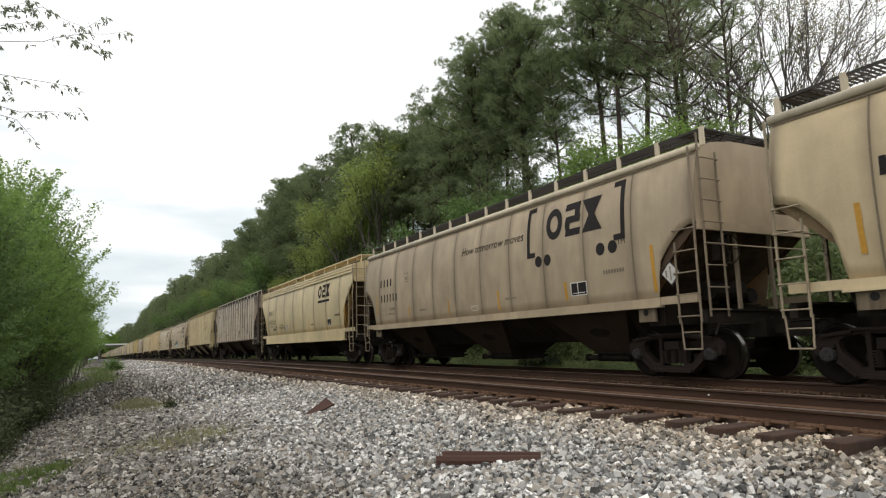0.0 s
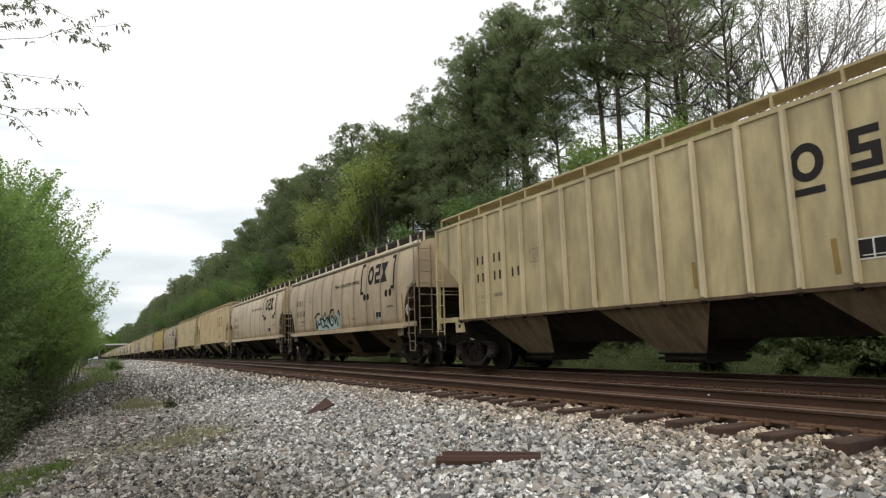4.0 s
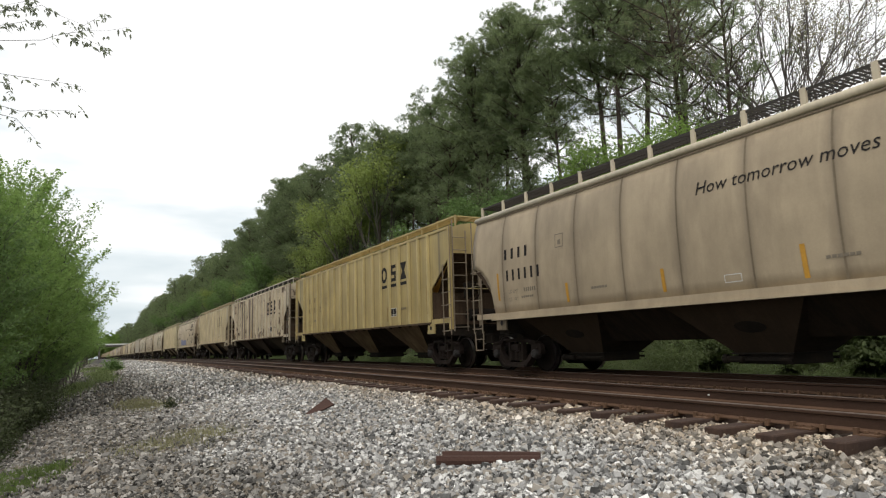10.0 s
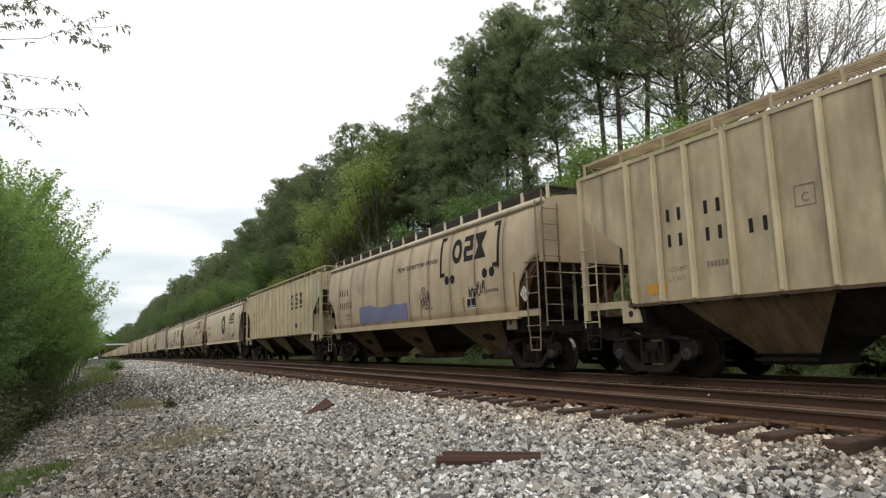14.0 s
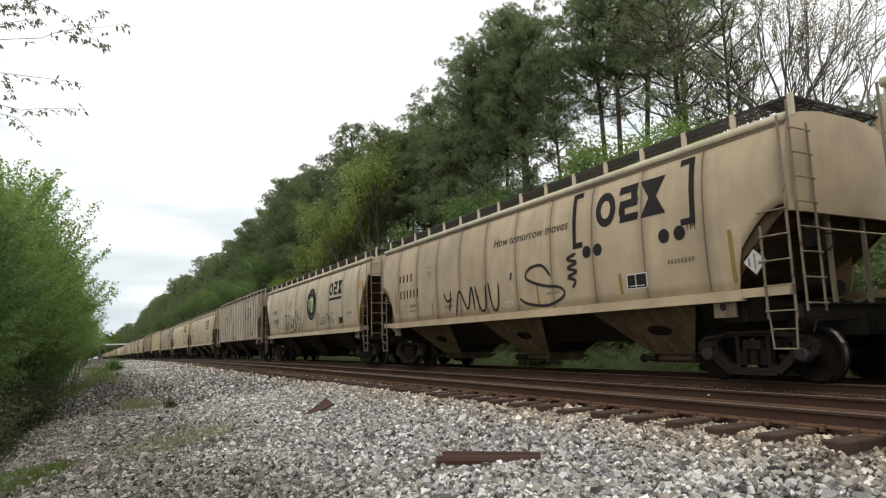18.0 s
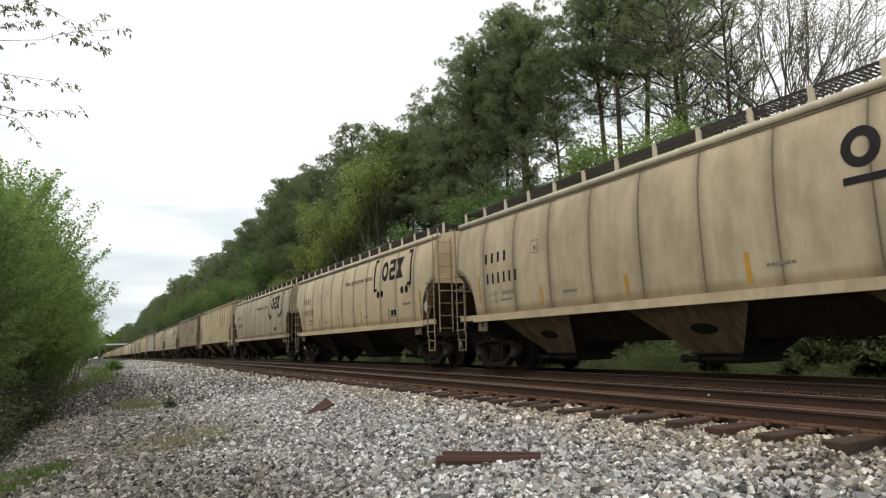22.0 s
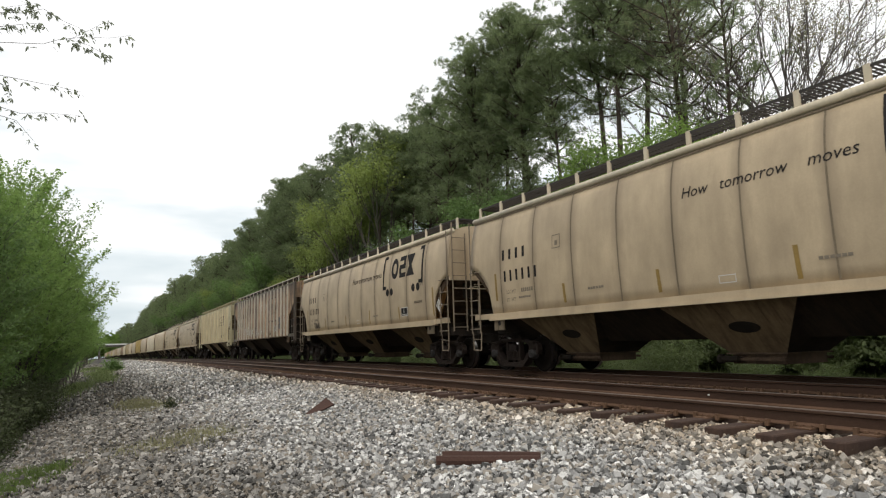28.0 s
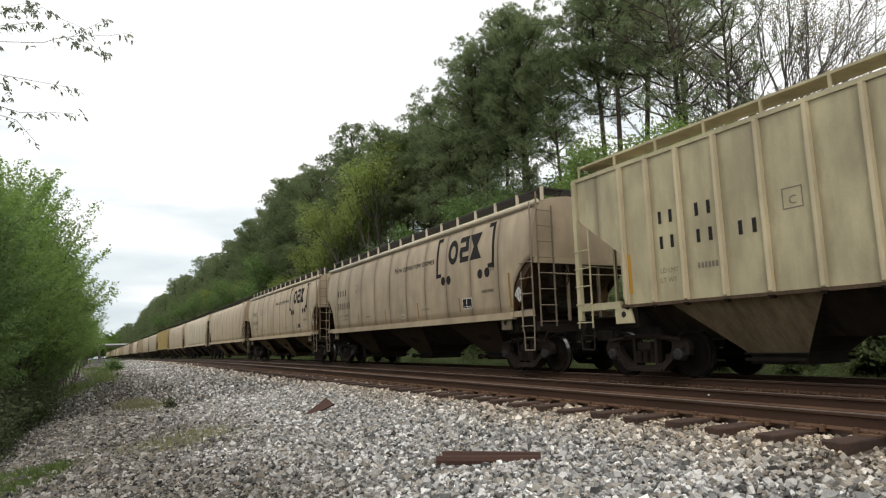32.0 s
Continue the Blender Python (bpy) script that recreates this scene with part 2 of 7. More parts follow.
BLACK = material("faded_black_paint", (0.026, 0.023, 0.023), 0.85, 0.0, None, 0.0, 20.0, 0.1)
BLUE_BLACK = material("charcoal_paint", (0.030, 0.027, 0.026), 0.85, 0.0, None, 0.0, 20.0, 0.1)
GHOST = material("faded_stencil_paint", (0.21, 0.175, 0.13), 0.75)
ORANGE = material("reflector_orange", (0.50, 0.26, 0.035), 0.5)
OCHRE = material("reflector_ochre", (0.27, 0.175, 0.05), 0.55)
WHITE = material("white_label", (0.62, 0.60, 0.55), 0.6)
CORN_YELLOW = material("emblem_yellow", (0.52, 0.34, 0.08), 0.6)
CORN_GREEN = material("emblem_green", (0.15, 0.215, 0.105), 0.6)
SPRAY_BLACK = material("spray_black", (0.035, 0.032, 0.032), 0.8, 0.0, None, 0.0, 20.0, 0.1)
SPRAY_BLUE = material("spray_blue", (0.17, 0.18, 0.30), 0.6)
SPRAY_RED = material("spray_red", (0.30, 0.10, 0.09), 0.7)
SPRAY_CYAN = material("spray_cyan", (0.42, 0.55, 0.52), 0.6)
RAIL_RUST = material("rail_rust", (0.064, 0.034, 0.021), 0.75, 0.2, None, 0.3, 40.0)
RAIL_FOOT = material("dusty_rail_foot", (0.118, 0.070, 0.045), 0.9, 0.0, None, 0.3, 40.0, 0.1)
RAIL_TOP = material("worn_rail_head", (0.145, 0.112, 0.092), 0.6, 0.55, None, 0.05, 30.0)
TIE = material("creosote_tie", (0.050, 0.031, 0.024), 0.9, 0.0, streaks((0.12, 0.07, 0.045), 0.6), 0.5, 30.0)
PLATE = material("rusty_plate", (0.135, 0.078, 0.046), 0.85, 0.1, None, 0.4, 50.0)


def old_ballast(t, c, obj, amount=0.92):
    """Older, soil-choked stone away from the track, in uneven patches."""
    sep = t.nodes.new("ShaderNodeSeparateXYZ")
    t.links.new(obj, sep.inputs[0])
    n = node(t, "ShaderNodeTexNoise", Scale=0.55, Detail=6.0, Roughness=0.6)
    t.links.new(obj, n.inputs["Vector"])
    m = t.nodes.new("ShaderNodeMath")
    m.operation = "MULTIPLY_ADD"
    m.inputs[1].default_value = 5.0
    t.links.new(n.outputs["Fac"], m.inputs[0]), t.links.new(sep.outputs["X"], m.inputs[2])
    r = t.nodes.new("ShaderNodeMapRange")
    r.inputs[1].default_value, r.inputs[2].default_value, r.inputs[3].default_value, r.inputs[4].default_value = 3.5, 5.7, amount, 0.0
    t.links.new(m.outputs[0], r.inputs[0])
    c = mixc(t, r.outputs[0], c, mixc(t, 1.0, c, (0.50, 0.475, 0.44), "MULTIPLY"))
    # rust-stained stone beside the rails
    m2 = t.nodes.new("ShaderNodeMath")
    m2.operation = "MULTIPLY_ADD"
    m2.inputs[1].default_value = 1.6
    t.links.new(n.outputs["Fac"], m2.inputs[0]), t.links.new(sep.outputs["X"], m2.inputs[2])
    r2 = t.nodes.new("ShaderNodeMapRange")
    r2.inputs[1].default_value, r2.inputs[2].default_value, r2.inputs[4].default_value = 5.5, 7.0, 0.75
    t.links.new(m2.outputs[0], r2.inputs[0])
    return mixc(t, r2.outputs[0], c, mixc(t, 1.0, c, (0.97, 0.80, 0.60), "MULTIPLY"))


def ballast_mix(t, c, obj, b):
    g = t.nodes.new("ShaderNodeNewGeometry")
    c = mixc(t, 1.0, c, ramp(t, g.outputs["Random Per Island"], [(0.0, 0.16), (0.28, 0.58), (0.70, 1.12), (1.0, 2.05)]), "MULTIPLY")
    return old_ballast(t, island(0.1, (0.34, 0.295, 0.235))(t, c, obj, b), obj)


BALLAST = material("ballast_stone", (0.385, 0.378, 0.360), 0.9, 0.0, ballast_mix, 0.25, 60.0, 0.2)


def ground_mix(t, c, obj, b):
    sep = t.nodes.new("ShaderNodeSeparateXYZ")
    t.links.new(obj, sep.inputs[0])
    v = node(t, "ShaderNodeTexVoronoi", Scale=17.0)
    t.links.new(obj, v.inputs["Vector"])
    # fill kept dark to paint the shade in gaps between loose stones
    stone = mixc(t, 1.0, (0.15, 0.145, 0.138), ramp(t, v.outputs["Color"], [(0.1, 0.25), (0.9, 1.4)]), "MULTIPLY")
    n = node(t, "ShaderNodeTexNoise", Scale=0.35, Detail=6.0)
    t.links.new(obj, n.inputs["Vector"])
    grass = mixc(t, n.outputs["Fac"], (0.035, 0.06, 0.015), (0.10, 0.12, 0.04))
    m1 = t.nodes.new("ShaderNodeMapRange")
    m1.inputs[1].default_value, m1.inputs[2].default_value = 14.2, 15.4
    t.links.new(sep.outputs["X"], m1.inputs[0])
    m2 = t.nodes.new("ShaderNodeMapRange")
    m2.inputs[1].default_value, m2.inputs[2].default_value = -1.2, -2.2
    t.links.new(sep.outputs["X"], m2.inputs[0])
    mx = t.nodes.new("ShaderNodeMath")
    mx.operation = "MAXIMUM"
    t.links.new(m1.outputs[0], mx.inputs[0]), t.links.new(m2.outputs[0], mx.inputs[1])
    bn = node(t, "ShaderNodeBump", Strength=0.9, Distance=0.04)
    t.links.new(v.outputs["Distance"], bn.inputs["Height"])
    t.links.new(bn.outputs["Normal"], b.inputs["Normal"])
    # oily brown fines between the rails, darkened to cut bounce under the cars
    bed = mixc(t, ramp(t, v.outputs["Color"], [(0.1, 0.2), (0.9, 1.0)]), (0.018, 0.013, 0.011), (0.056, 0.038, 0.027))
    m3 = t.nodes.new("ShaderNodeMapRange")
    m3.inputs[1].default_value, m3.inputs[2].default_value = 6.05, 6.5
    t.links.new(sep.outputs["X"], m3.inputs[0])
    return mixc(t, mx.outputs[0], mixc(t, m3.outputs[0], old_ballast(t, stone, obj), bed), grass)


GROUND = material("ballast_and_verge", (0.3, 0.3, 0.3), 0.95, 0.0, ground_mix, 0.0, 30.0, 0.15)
BARK_PINE = material("pine_bark", (0.085, 0.066, 0.052), 0.95, 0.0, None, 0.6, 14.0, 0.1)
# bark colour paled to imitate bright sky washing out the bare limbs
BARK_PALE = material("pale_grey_bark", (0.20, 0.18, 0.16), 0.95, 0.0, None, 0.4, 16.0, 0.1)
BARK_DARK = material("dark_twig_bark", (0.12, 0.105, 0.092), 0.95, 0.0, None, 0.5, 16.0, 0.1)
# twig colour lightened to stand in for sky glare
TWIG = material("pale_twig_bark", (0.26, 0.245, 0.23), 0.9, 0.0, None, 0.3, 16.0, 0.1)
BARK_GREY = material("grey_bark", (0.105, 0.092, 0.080), 0.95, 0.0, None, 0.5, 16.0, 0.1)


def leaf_material(name, base, spread, through=0.25):
    def go(t, c, obj, b):
        b.inputs["Transmission Weight"].default_value = 0.0
        return island(spread)(t, c, obj, b)
    m = material(name, base, 0.75, 0.0, go, 0.0, 1.2, 0.2)
    t = m.node_tree
    b, out = t.nodes["Principled BSDF"], t.nodes["Material Output"]
    tr = node(t, "ShaderNodeBsdfTranslucent", Color=(base[0] * 1.35, base[1] * 1.45, base[2] * 1.05, 1))
    mx = node(t, "ShaderNodeMixShader", Fac=through)
    t.links.new(b.outputs[0], mx.inputs[1]), t.links.new(tr.outputs[0], mx.inputs[2])
    t.links.new(mx.outputs[0], out.inputs["Surface"])
    return m


NEEDLE = leaf_material("pine_needles", (0.190, 0.222, 0.134), 0.35, 0.55)
NEEDLE_DEEP = leaf_material("deep_pine_needles", (0.164, 0.196, 0.117), 0.35, 0.55)
SPRING = leaf_material("spring_leaves", (0.245, 0.290, 0.098), 0.35, 0.4)
LEAF = leaf_material("bright_leaves", (0.150, 0.232, 0.060), 0.4, 0.45)
LEAF_DEEP = leaf_material("shaded_leaves", (0.150, 0.220, 0.085), 0.4, 0.4)
LEAF_BANK = leaf_material("bank_leaves", (0.235, 0.325, 0.122), 0.4, 0.55)
# dark weed green; on the brush it paints the shade under the bushes
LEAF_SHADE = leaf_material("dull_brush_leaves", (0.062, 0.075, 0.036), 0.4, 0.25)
LEAF_MUTED = leaf_material("muted_leaves", (0.165, 0.20, 0.098), 0.3, 0.45)
FRESH = leaf_material("fresh_leaves", (0.185, 0.265, 0.080), 0.4, 0.5)
# leaf base greyed and lightened in place of glare from the sky behind
LEAF_BACKLIT = leaf_material("branch_leaves", (0.28, 0.29, 0.265), 0.35, 0.5)
BUD = leaf_material("bud_haze", (0.24, 0.22, 0.14), 0.35, 0.35)
GRASS = leaf_material("grass_blades", (0.105, 0.145, 0.042), 0.4, 0.3)
STRAW = leaf_material("dry_grass", (0.235, 0.222, 0.130), 0.35, 0.2)


# ---- mesh helpers ----
def mesh_from(bm, name, mat, smooth=False):
    bmesh.ops.recalc_face_normals(bm, faces=bm.faces)
    me = bpy.data.meshes.new(name)
    bm.to_mesh(me)
    bm.free()
    me.materials.append(mat)
    if smooth:
        me.polygons.foreach_set("use_smooth", [True] * len(me.polygons))
    return me


def part(name, bm, mat, parent, label="", smooth=False):
    ob = new(name, bm if isinstance(bm, bpy.types.Mesh) else mesh_from(bm, name, mat, smooth))
    ob.parent = parent
    if label:
        ob["label"] = label
    return ob


CACHE = {}


def shared(key, make, mat, smooth=False):
    """One mesh per shape and material, built once."""
    k = (key, mat.name)
    if k not in CACHE:
        bm = bmesh.new()
        make(bm)
        CACHE[k] = mesh_from(bm, key if isinstance(key, str) else key[0], mat, smooth)
    return CACHE[k]


def thing(name, m, label, category, group="", kind=""):
    ob = new(name)
    ob.matrix_basis = m
    return tagged(ob, label, category, group, kind)


def box(bm, x0, x1, y0, y1, z0, z1):
    v = [bm.verts.new((x, y, z)) for x in (x0, x1) for y in (y0, y1) for z in (z0, z1)]
    for f in ((0, 1, 3, 2), (4, 6, 7, 5), (0, 4, 5, 1), (2, 3, 7, 6), (0, 2, 6, 4), (1, 5, 7, 3)):
        bm.faces.new([v[i] for i in f])
    return v


def hexa(bm, lo, hi):
    """A six-sided block from a lower and an upper ring of four points."""
    a = [bm.verts.new(p) for p in lo]
    b = [bm.verts.new(p) for p in hi]
    bm.faces.new(a[::-1]), bm.faces.new(b)
    for i in range(4):
        bm.faces.new((a[i], a[(i + 1) % 4], b[(i + 1) % 4], b[i]))


def rod(bm, a, b, r, n=6, r2=None, caps=True):
    a, b = Vector(a), Vector(b)
    d = (b - a).normalized()
    s = d.orthogonal().normalized()
    u = d.cross(s)
    rings = []
    for p, rr in ((a, r), (b, r if r2 is None else r2)):
        rings.append([bm.verts.new(p + (s * math.cos(k * 2 * math.pi / n) + u * math.sin(k * 2 * math.pi / n)) * rr) for k in range(n)])
    for k in range(n):
        bm.faces.new((rings[0][k], rings[0][(k + 1) % n], rings[1][(k + 1) % n], rings[1][k]))
    if caps:
        bm.faces.new(rings[0][::-1]), bm.faces.new(rings[1])


def pipe(bm, pts, r, n=6):
    for a, b in zip(pts, pts[1:]):
        rod(bm, a, b, r, n)


def bar(bm, a, b, w, h):
    """A straight flat bar: w across (x), h in its own plane."""
    a, b = Vector(a), Vector(b)
    d = (b - a).normalized()
    side = Vector((1, 0, 0)) if abs(d.x) < 0.9 else Vector((0, 1, 0))
    up = d.cross(side).normalized()
    side = up.cross(d).normalized()
    q = [(-w / 2, -h / 2), (w / 2, -h / 2), (w / 2, h / 2), (-w / 2, h / 2)]
    hexa(bm, [a + side * i + up * j for i, j in q], [b + side * i + up * j for i, j in q])


def lathe_x(bm, prof, n=20):
    """Turn (x, radius) points about the x axis."""
    rings = [[bm.verts.new((x, r * math.cos(k * 2 * math.pi / n), r * math.sin(k * 2 * math.pi / n))) for k in range(n)] for x, r in prof]
    for a, b in zip(rings, rings[1:]):
        for k in range(n):
            bm.faces.new((a[k], a[(k + 1) % n], b[(k + 1) % n], b[k]))
    bm.faces.new(rings[0][::-1]), bm.faces.new(rings[-1])


def lerp(x, xs, ys):
    return float(np.interp(x, xs, ys))


# ---- ground ----
GX = [-900, -60, -20, -8, -3, -1.2, 0, 2, 4.2, 5.6, 6.0, 6.1, 6.4, 13.0, 14.5, 16, 20, 28, 45, 90, 900]
GZ = [-5, -4, -4, -3.2, -1.9, -1.0, -0.82, -0.72, -0.53, -0.34, -0.300, -0.285, -0.262, -0.265, -0.8, -1.0, -0.9, 0.5, 3, 6, 8]


def gz(x):
    return lerp(x, GX, GZ)


def away(y):
    """How far the line is shifted left and down in the distance, shaped to fit the camera's view."""
    b = 0.0 if y < 20 else (y - 20) ** 2 / 120 if y < 80 else y - 50
    return -0.0088 * b, -0.0082 * b


def swing(y):
    """The slope of that bend."""
    return 0.0 if y < 20 else min(1.0, (y - 20) / 60)


def build_ground():
    xs = [-900, -300, -120, -60, -30, -20, -14] + [x * 0.5 for x in range(-20, 60)] + [32, 36, 40, 45, 60, 90, 200, 500, 900]
    ys = [-200, -80, -40, -20] + [y * 0.8 for y in range(-15, 50)] + [44, 50, 58, 68, 80, 100, 130, 170, 220, 300, 400, 600, 1000, 2500]
    v, f = [], []
    for y in ys:
        for x in xs:
            near = -4 < x < 30 and abs(y) < 60
            dx, dz = away(y)
            v.append((x + dx, y, gz(x) + dz + (0.05 * noise.noise((x * 0.6, y * 0.6, 3)) if near and not 5.8 < x < 13.2 else 0.0)))
    n = len(xs)
    for j in range(len(ys) - 1):
        for i in range(n - 1):
            a = j * n + i
            f.append((a, a + 1, a + n + 1, a + n))
    me = bpy.data.meshes.new("ground")
    me.from_pydata(v, [], f)
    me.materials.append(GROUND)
    me.polygons.foreach_set("use_smooth", [True] * len(me.polygons))
    tagged(new("ground", me), "grey crushed-stone railway bed with green verges", "ground", kind="structure")


build_ground()

RAILS_NEAR = (6.622, 8.132)
RAILS_FAR = (10.137, 11.647)
TRACK_X = 10.892


def rail_mesh(y0, y1):
    bm = bmesh.new()
    prof = [(-0.07, -0.172), (0.07, -0.172), (0.07, -0.160), (0.012, -0.140), (0.010, -0.045), (0.036, -0.034), (0.037, -0.006), (0.028, 0.0),
            (-0.028, 0.0), (-0.037, -0.006), (-0.036, -0.034), (-0.010, -0.045), (-0.012, -0.140), (-0.07, -0.160)]
    cuts = [y0] + list(range(20, 84, 4)) + [110, 150, 220, 320, 480, y1]
    rings = [[bm.verts.new((x + away(y)[0], y, z + away(y)[1])) for x, z in prof] for y in cuts]
    for a, b in zip(rings, rings[1:]):
        for i in range(len(prof)):
            bm.faces.new((a[i], a[(i + 1) % len(prof)], b[(i + 1) % len(prof)], b[i]))
    bm.faces.new(rings[0][::-1]), bm.faces.new(rings[-1])
    bmesh.ops.recalc_face_normals(bm, faces=bm.faces)
    me = bpy.data.meshes.new("rail")
    bm.to_mesh(me)
    bm.free()
    me.materials.append(RAIL_RUST), me.materials.append(RAIL_TOP), me.materials.append(RAIL_FOOT)
    for p in me.polygons:
        if p.center.z - away(p.center.y)[1] > -0.012 and p.normal.z > 0.3:
            p.material_index = 1
        elif p.center.z - away(p.center.y)[1] < -0.145:
            p.material_index = 2
    return me


def build_track(name, xs, label, y_ties):
    tr = thing(name, pose(0, 0, 0), label, "track", kind="structure")
    me = rail_mesh(-60, 900)
    for x in xs:
        part("rail", me, None, tr).location = (x, 0, 0)
    xc = sum(xs) / 2

    def tie(bm):
        box(bm, -1.47, 1.30, -0.115, 0.115, -0.36, -0.19)
        bmesh.ops.bevel(bm, geom=bm.edges[:], offset=0.012, segments=1, affect="EDGES")

    def plate(bm):
        box(bm, -0.19, 0.17, -0.09, 0.09, -0.19, -0.174)
        for s in (-0.12, 0.10):
            for y in (-0.05, 0.05):
                box(bm, s - 0.018, s + 0.018, y - 0.018, y + 0.018, -0.174, -0.148)
        # anchors gripping the foot of the rail on both sides of the tie
        for y in (-0.16, 0.16):
            box(bm, -0.105, -0.055, y - 0.022, y + 0.022, -0.205, -0.132)
            box(bm, -0.09, 0.09, y - 0.016, y + 0.016, -0.205, -0.176)
    rng = random.Random(5)
    y = -5.98
    while y < y_ties:
        o = part("tie", shared("tie", tie, TIE), TIE, tr)
        o.matrix_basis = pose(xc + away(y)[0] + rng.uniform(-0.06, 0.06), y, away(y)[1] + rng.uniform(-0.012, 0.006), 0, 0, rng.uniform(-1.2, 1.2))
        if y < 30:
            part("tie_plate", shared("tie_plate", plate, PLATE), PLATE, tr).location = (xs[0] + away(y)[0], y, 0.002 + away(y)[1])
        y += 0.64 + rng.uniform(-0.025, 0.025)
    return tr


build_track("track_near", RAILS_NEAR, "empty near track with rusty rails on creosoted wooden ties", 62.0)
build_track("track_far", RAILS_FAR, "far track with worn rails under the moving train", 40.0)


# ---- hopper cars ----
PROF = {
    "round": ([1.40, 1.8, 2.2, 2.8, 3.4, 3.8, 4.1, 4.22], [1.56, 1.60, 1.62, 1.63, 1.60, 1.54, 1.45, 1.40]),
    "smooth": ([1.40, 1.8, 2.2, 2.8, 3.4, 3.8, 4.0, 4.22], [1.52, 1.58, 1.62, 1.64, 1.62, 1.57, 1.53, 1.46]),
    "ribbed": ([1.40, 4.30], [1.53, 1.53]),
}
CUT = {
    "round": ([0, 0.2, 0.41, 0.6, 0.75, 0.88, 0.95, 0.99, 1.05], [2.80, 2.77, 2.68, 2.52, 2.36, 2.2, 1.95, 1.66, 1.42]),
    "smooth": ([0, 0.25, 0.51, 0.8, 1.0, 1.2, 1.3, 1.36], [3.56, 3.3, 3.04, 2.8, 2.6, 2.3, 1.9, 1.42]),
    "grain": ([0, 0.25, 0.55, 0.8, 0.95, 1.03, 1.05, 1.07], [3.62, 3.30, 2.9, 2.5, 2.2, 1.85, 1.6, 1.42]),
    "ribbed": ([0, 0.7, 1.36, 1.37], [3.50, 2.98, 2.50, 1.42]),
}
PROF["grain"] = PROF["round"]
LENGTH = {"round": 16.2, "smooth": 17.0, "grain": 17.45, "ribbed": 17.4}
BOGIE = {"round": 1.22, "smooth": 1.45, "grain": 1.5, "ribbed": 1.45}
TOP = {"round": 4.22, "smooth": 4.22, "grain": 4.22, "ribbed": 4.30}


SEAMS = {"round": (1.57, 9, 1.456), "smooth": (1.78, 7, 1.91), "grain": (1.15, 8, 1.894)}


def half_width(kind, z):
    return lerp(z, *PROF[kind])


def side_sheet(kind, s):
    def make(bm):
        L, top = LENGTH[kind], TOP[kind]
        cd, cz = CUT[kind]
        ds = [d * 0.999 for d in cd]
        ys = sorted({-L / 2 + d for d in ds} | {L / 2 - d for d in ds} | {-L / 2 + 1.6 + k * (L - 3.2) / 12 for k in range(13)})
        cols = []
        for y in ys:
            d = L / 2 - abs(y)
            zb = lerp(d, cd, cz)
            cols.append([bm.verts.new((s * half_width(kind, zb + (top - zb) * k / 9), y, zb + (top - zb) * k / 9)) for k in range(10)])
        for a, b in zip(cols, cols[1:]):
            for k in range(9):
                bm.faces.new((a[k], b[k], b[k + 1], a[k + 1]))
        bmesh.ops.recalc_face_normals(bm, faces=bm.faces)
        bmesh.ops.solidify(bm, geom=bm.faces[:], thickness=0.02)
    return make


def roof_ring(kind, y, lift=0.0):
    top = TOP[kind]
    w = half_width(kind, top)
    return [(-w - lift, y, top), (-w * 0.75, y, top + 0.12 + lift), (-w * 0.35, y, top + 0.2 + lift), (w * 0.35, y, top + 0.2 + lift), (w * 0.75, y, top + 0.12 + lift), (w + lift, y, top)]


def roof(kind):
    def make(bm):
        L = LENGTH[kind]
        rows = [[bm.verts.new(p) for p in roof_ring(kind, y)] for y in (-L / 2, -L / 4, 0, L / 4, L / 2)]
        for a, b in zip(rows, rows[1:]):
            for k in range(5):
                bm.faces.new((a[k], a[k + 1], b[k + 1], b[k]))
        bmesh.ops.solidify(bm, geom=bm.faces[:], thickness=0.02)
    return make


def end_sheet(kind, e):
    def make(bm):
        L = LENGTH[kind]
        z0 = CUT[kind][1][0]
        zs = [z0, (z0 + TOP[kind]) / 2, TOP[kind]]
        ring = [(-half_width(kind, z), z) for z in zs] + [(p[0], p[2]) for p in roof_ring(kind, 0)[1:5]] + [(half_width(kind, z), z) for z in zs[::-1]]
        y = e * (L / 2 - 0.012)
        a = [bm.verts.new((x * 0.995, y - 0.01, z)) for x, z in ring]
        b = [bm.verts.new((x * 0.995, y + 0.01, z)) for x, z in ring]
        bm.faces.new(a), bm.faces.new(b[::-1])
        for i in range(len(ring)):
            bm.faces.new((a[i], a[(i + 1) % len(ring)], b[(i + 1) % len(ring)], b[i]))
    return make


SLOPE_RUN = {"round": 2.1, "smooth": 2.7, "grain": 2.7, "ribbed": 3.33}


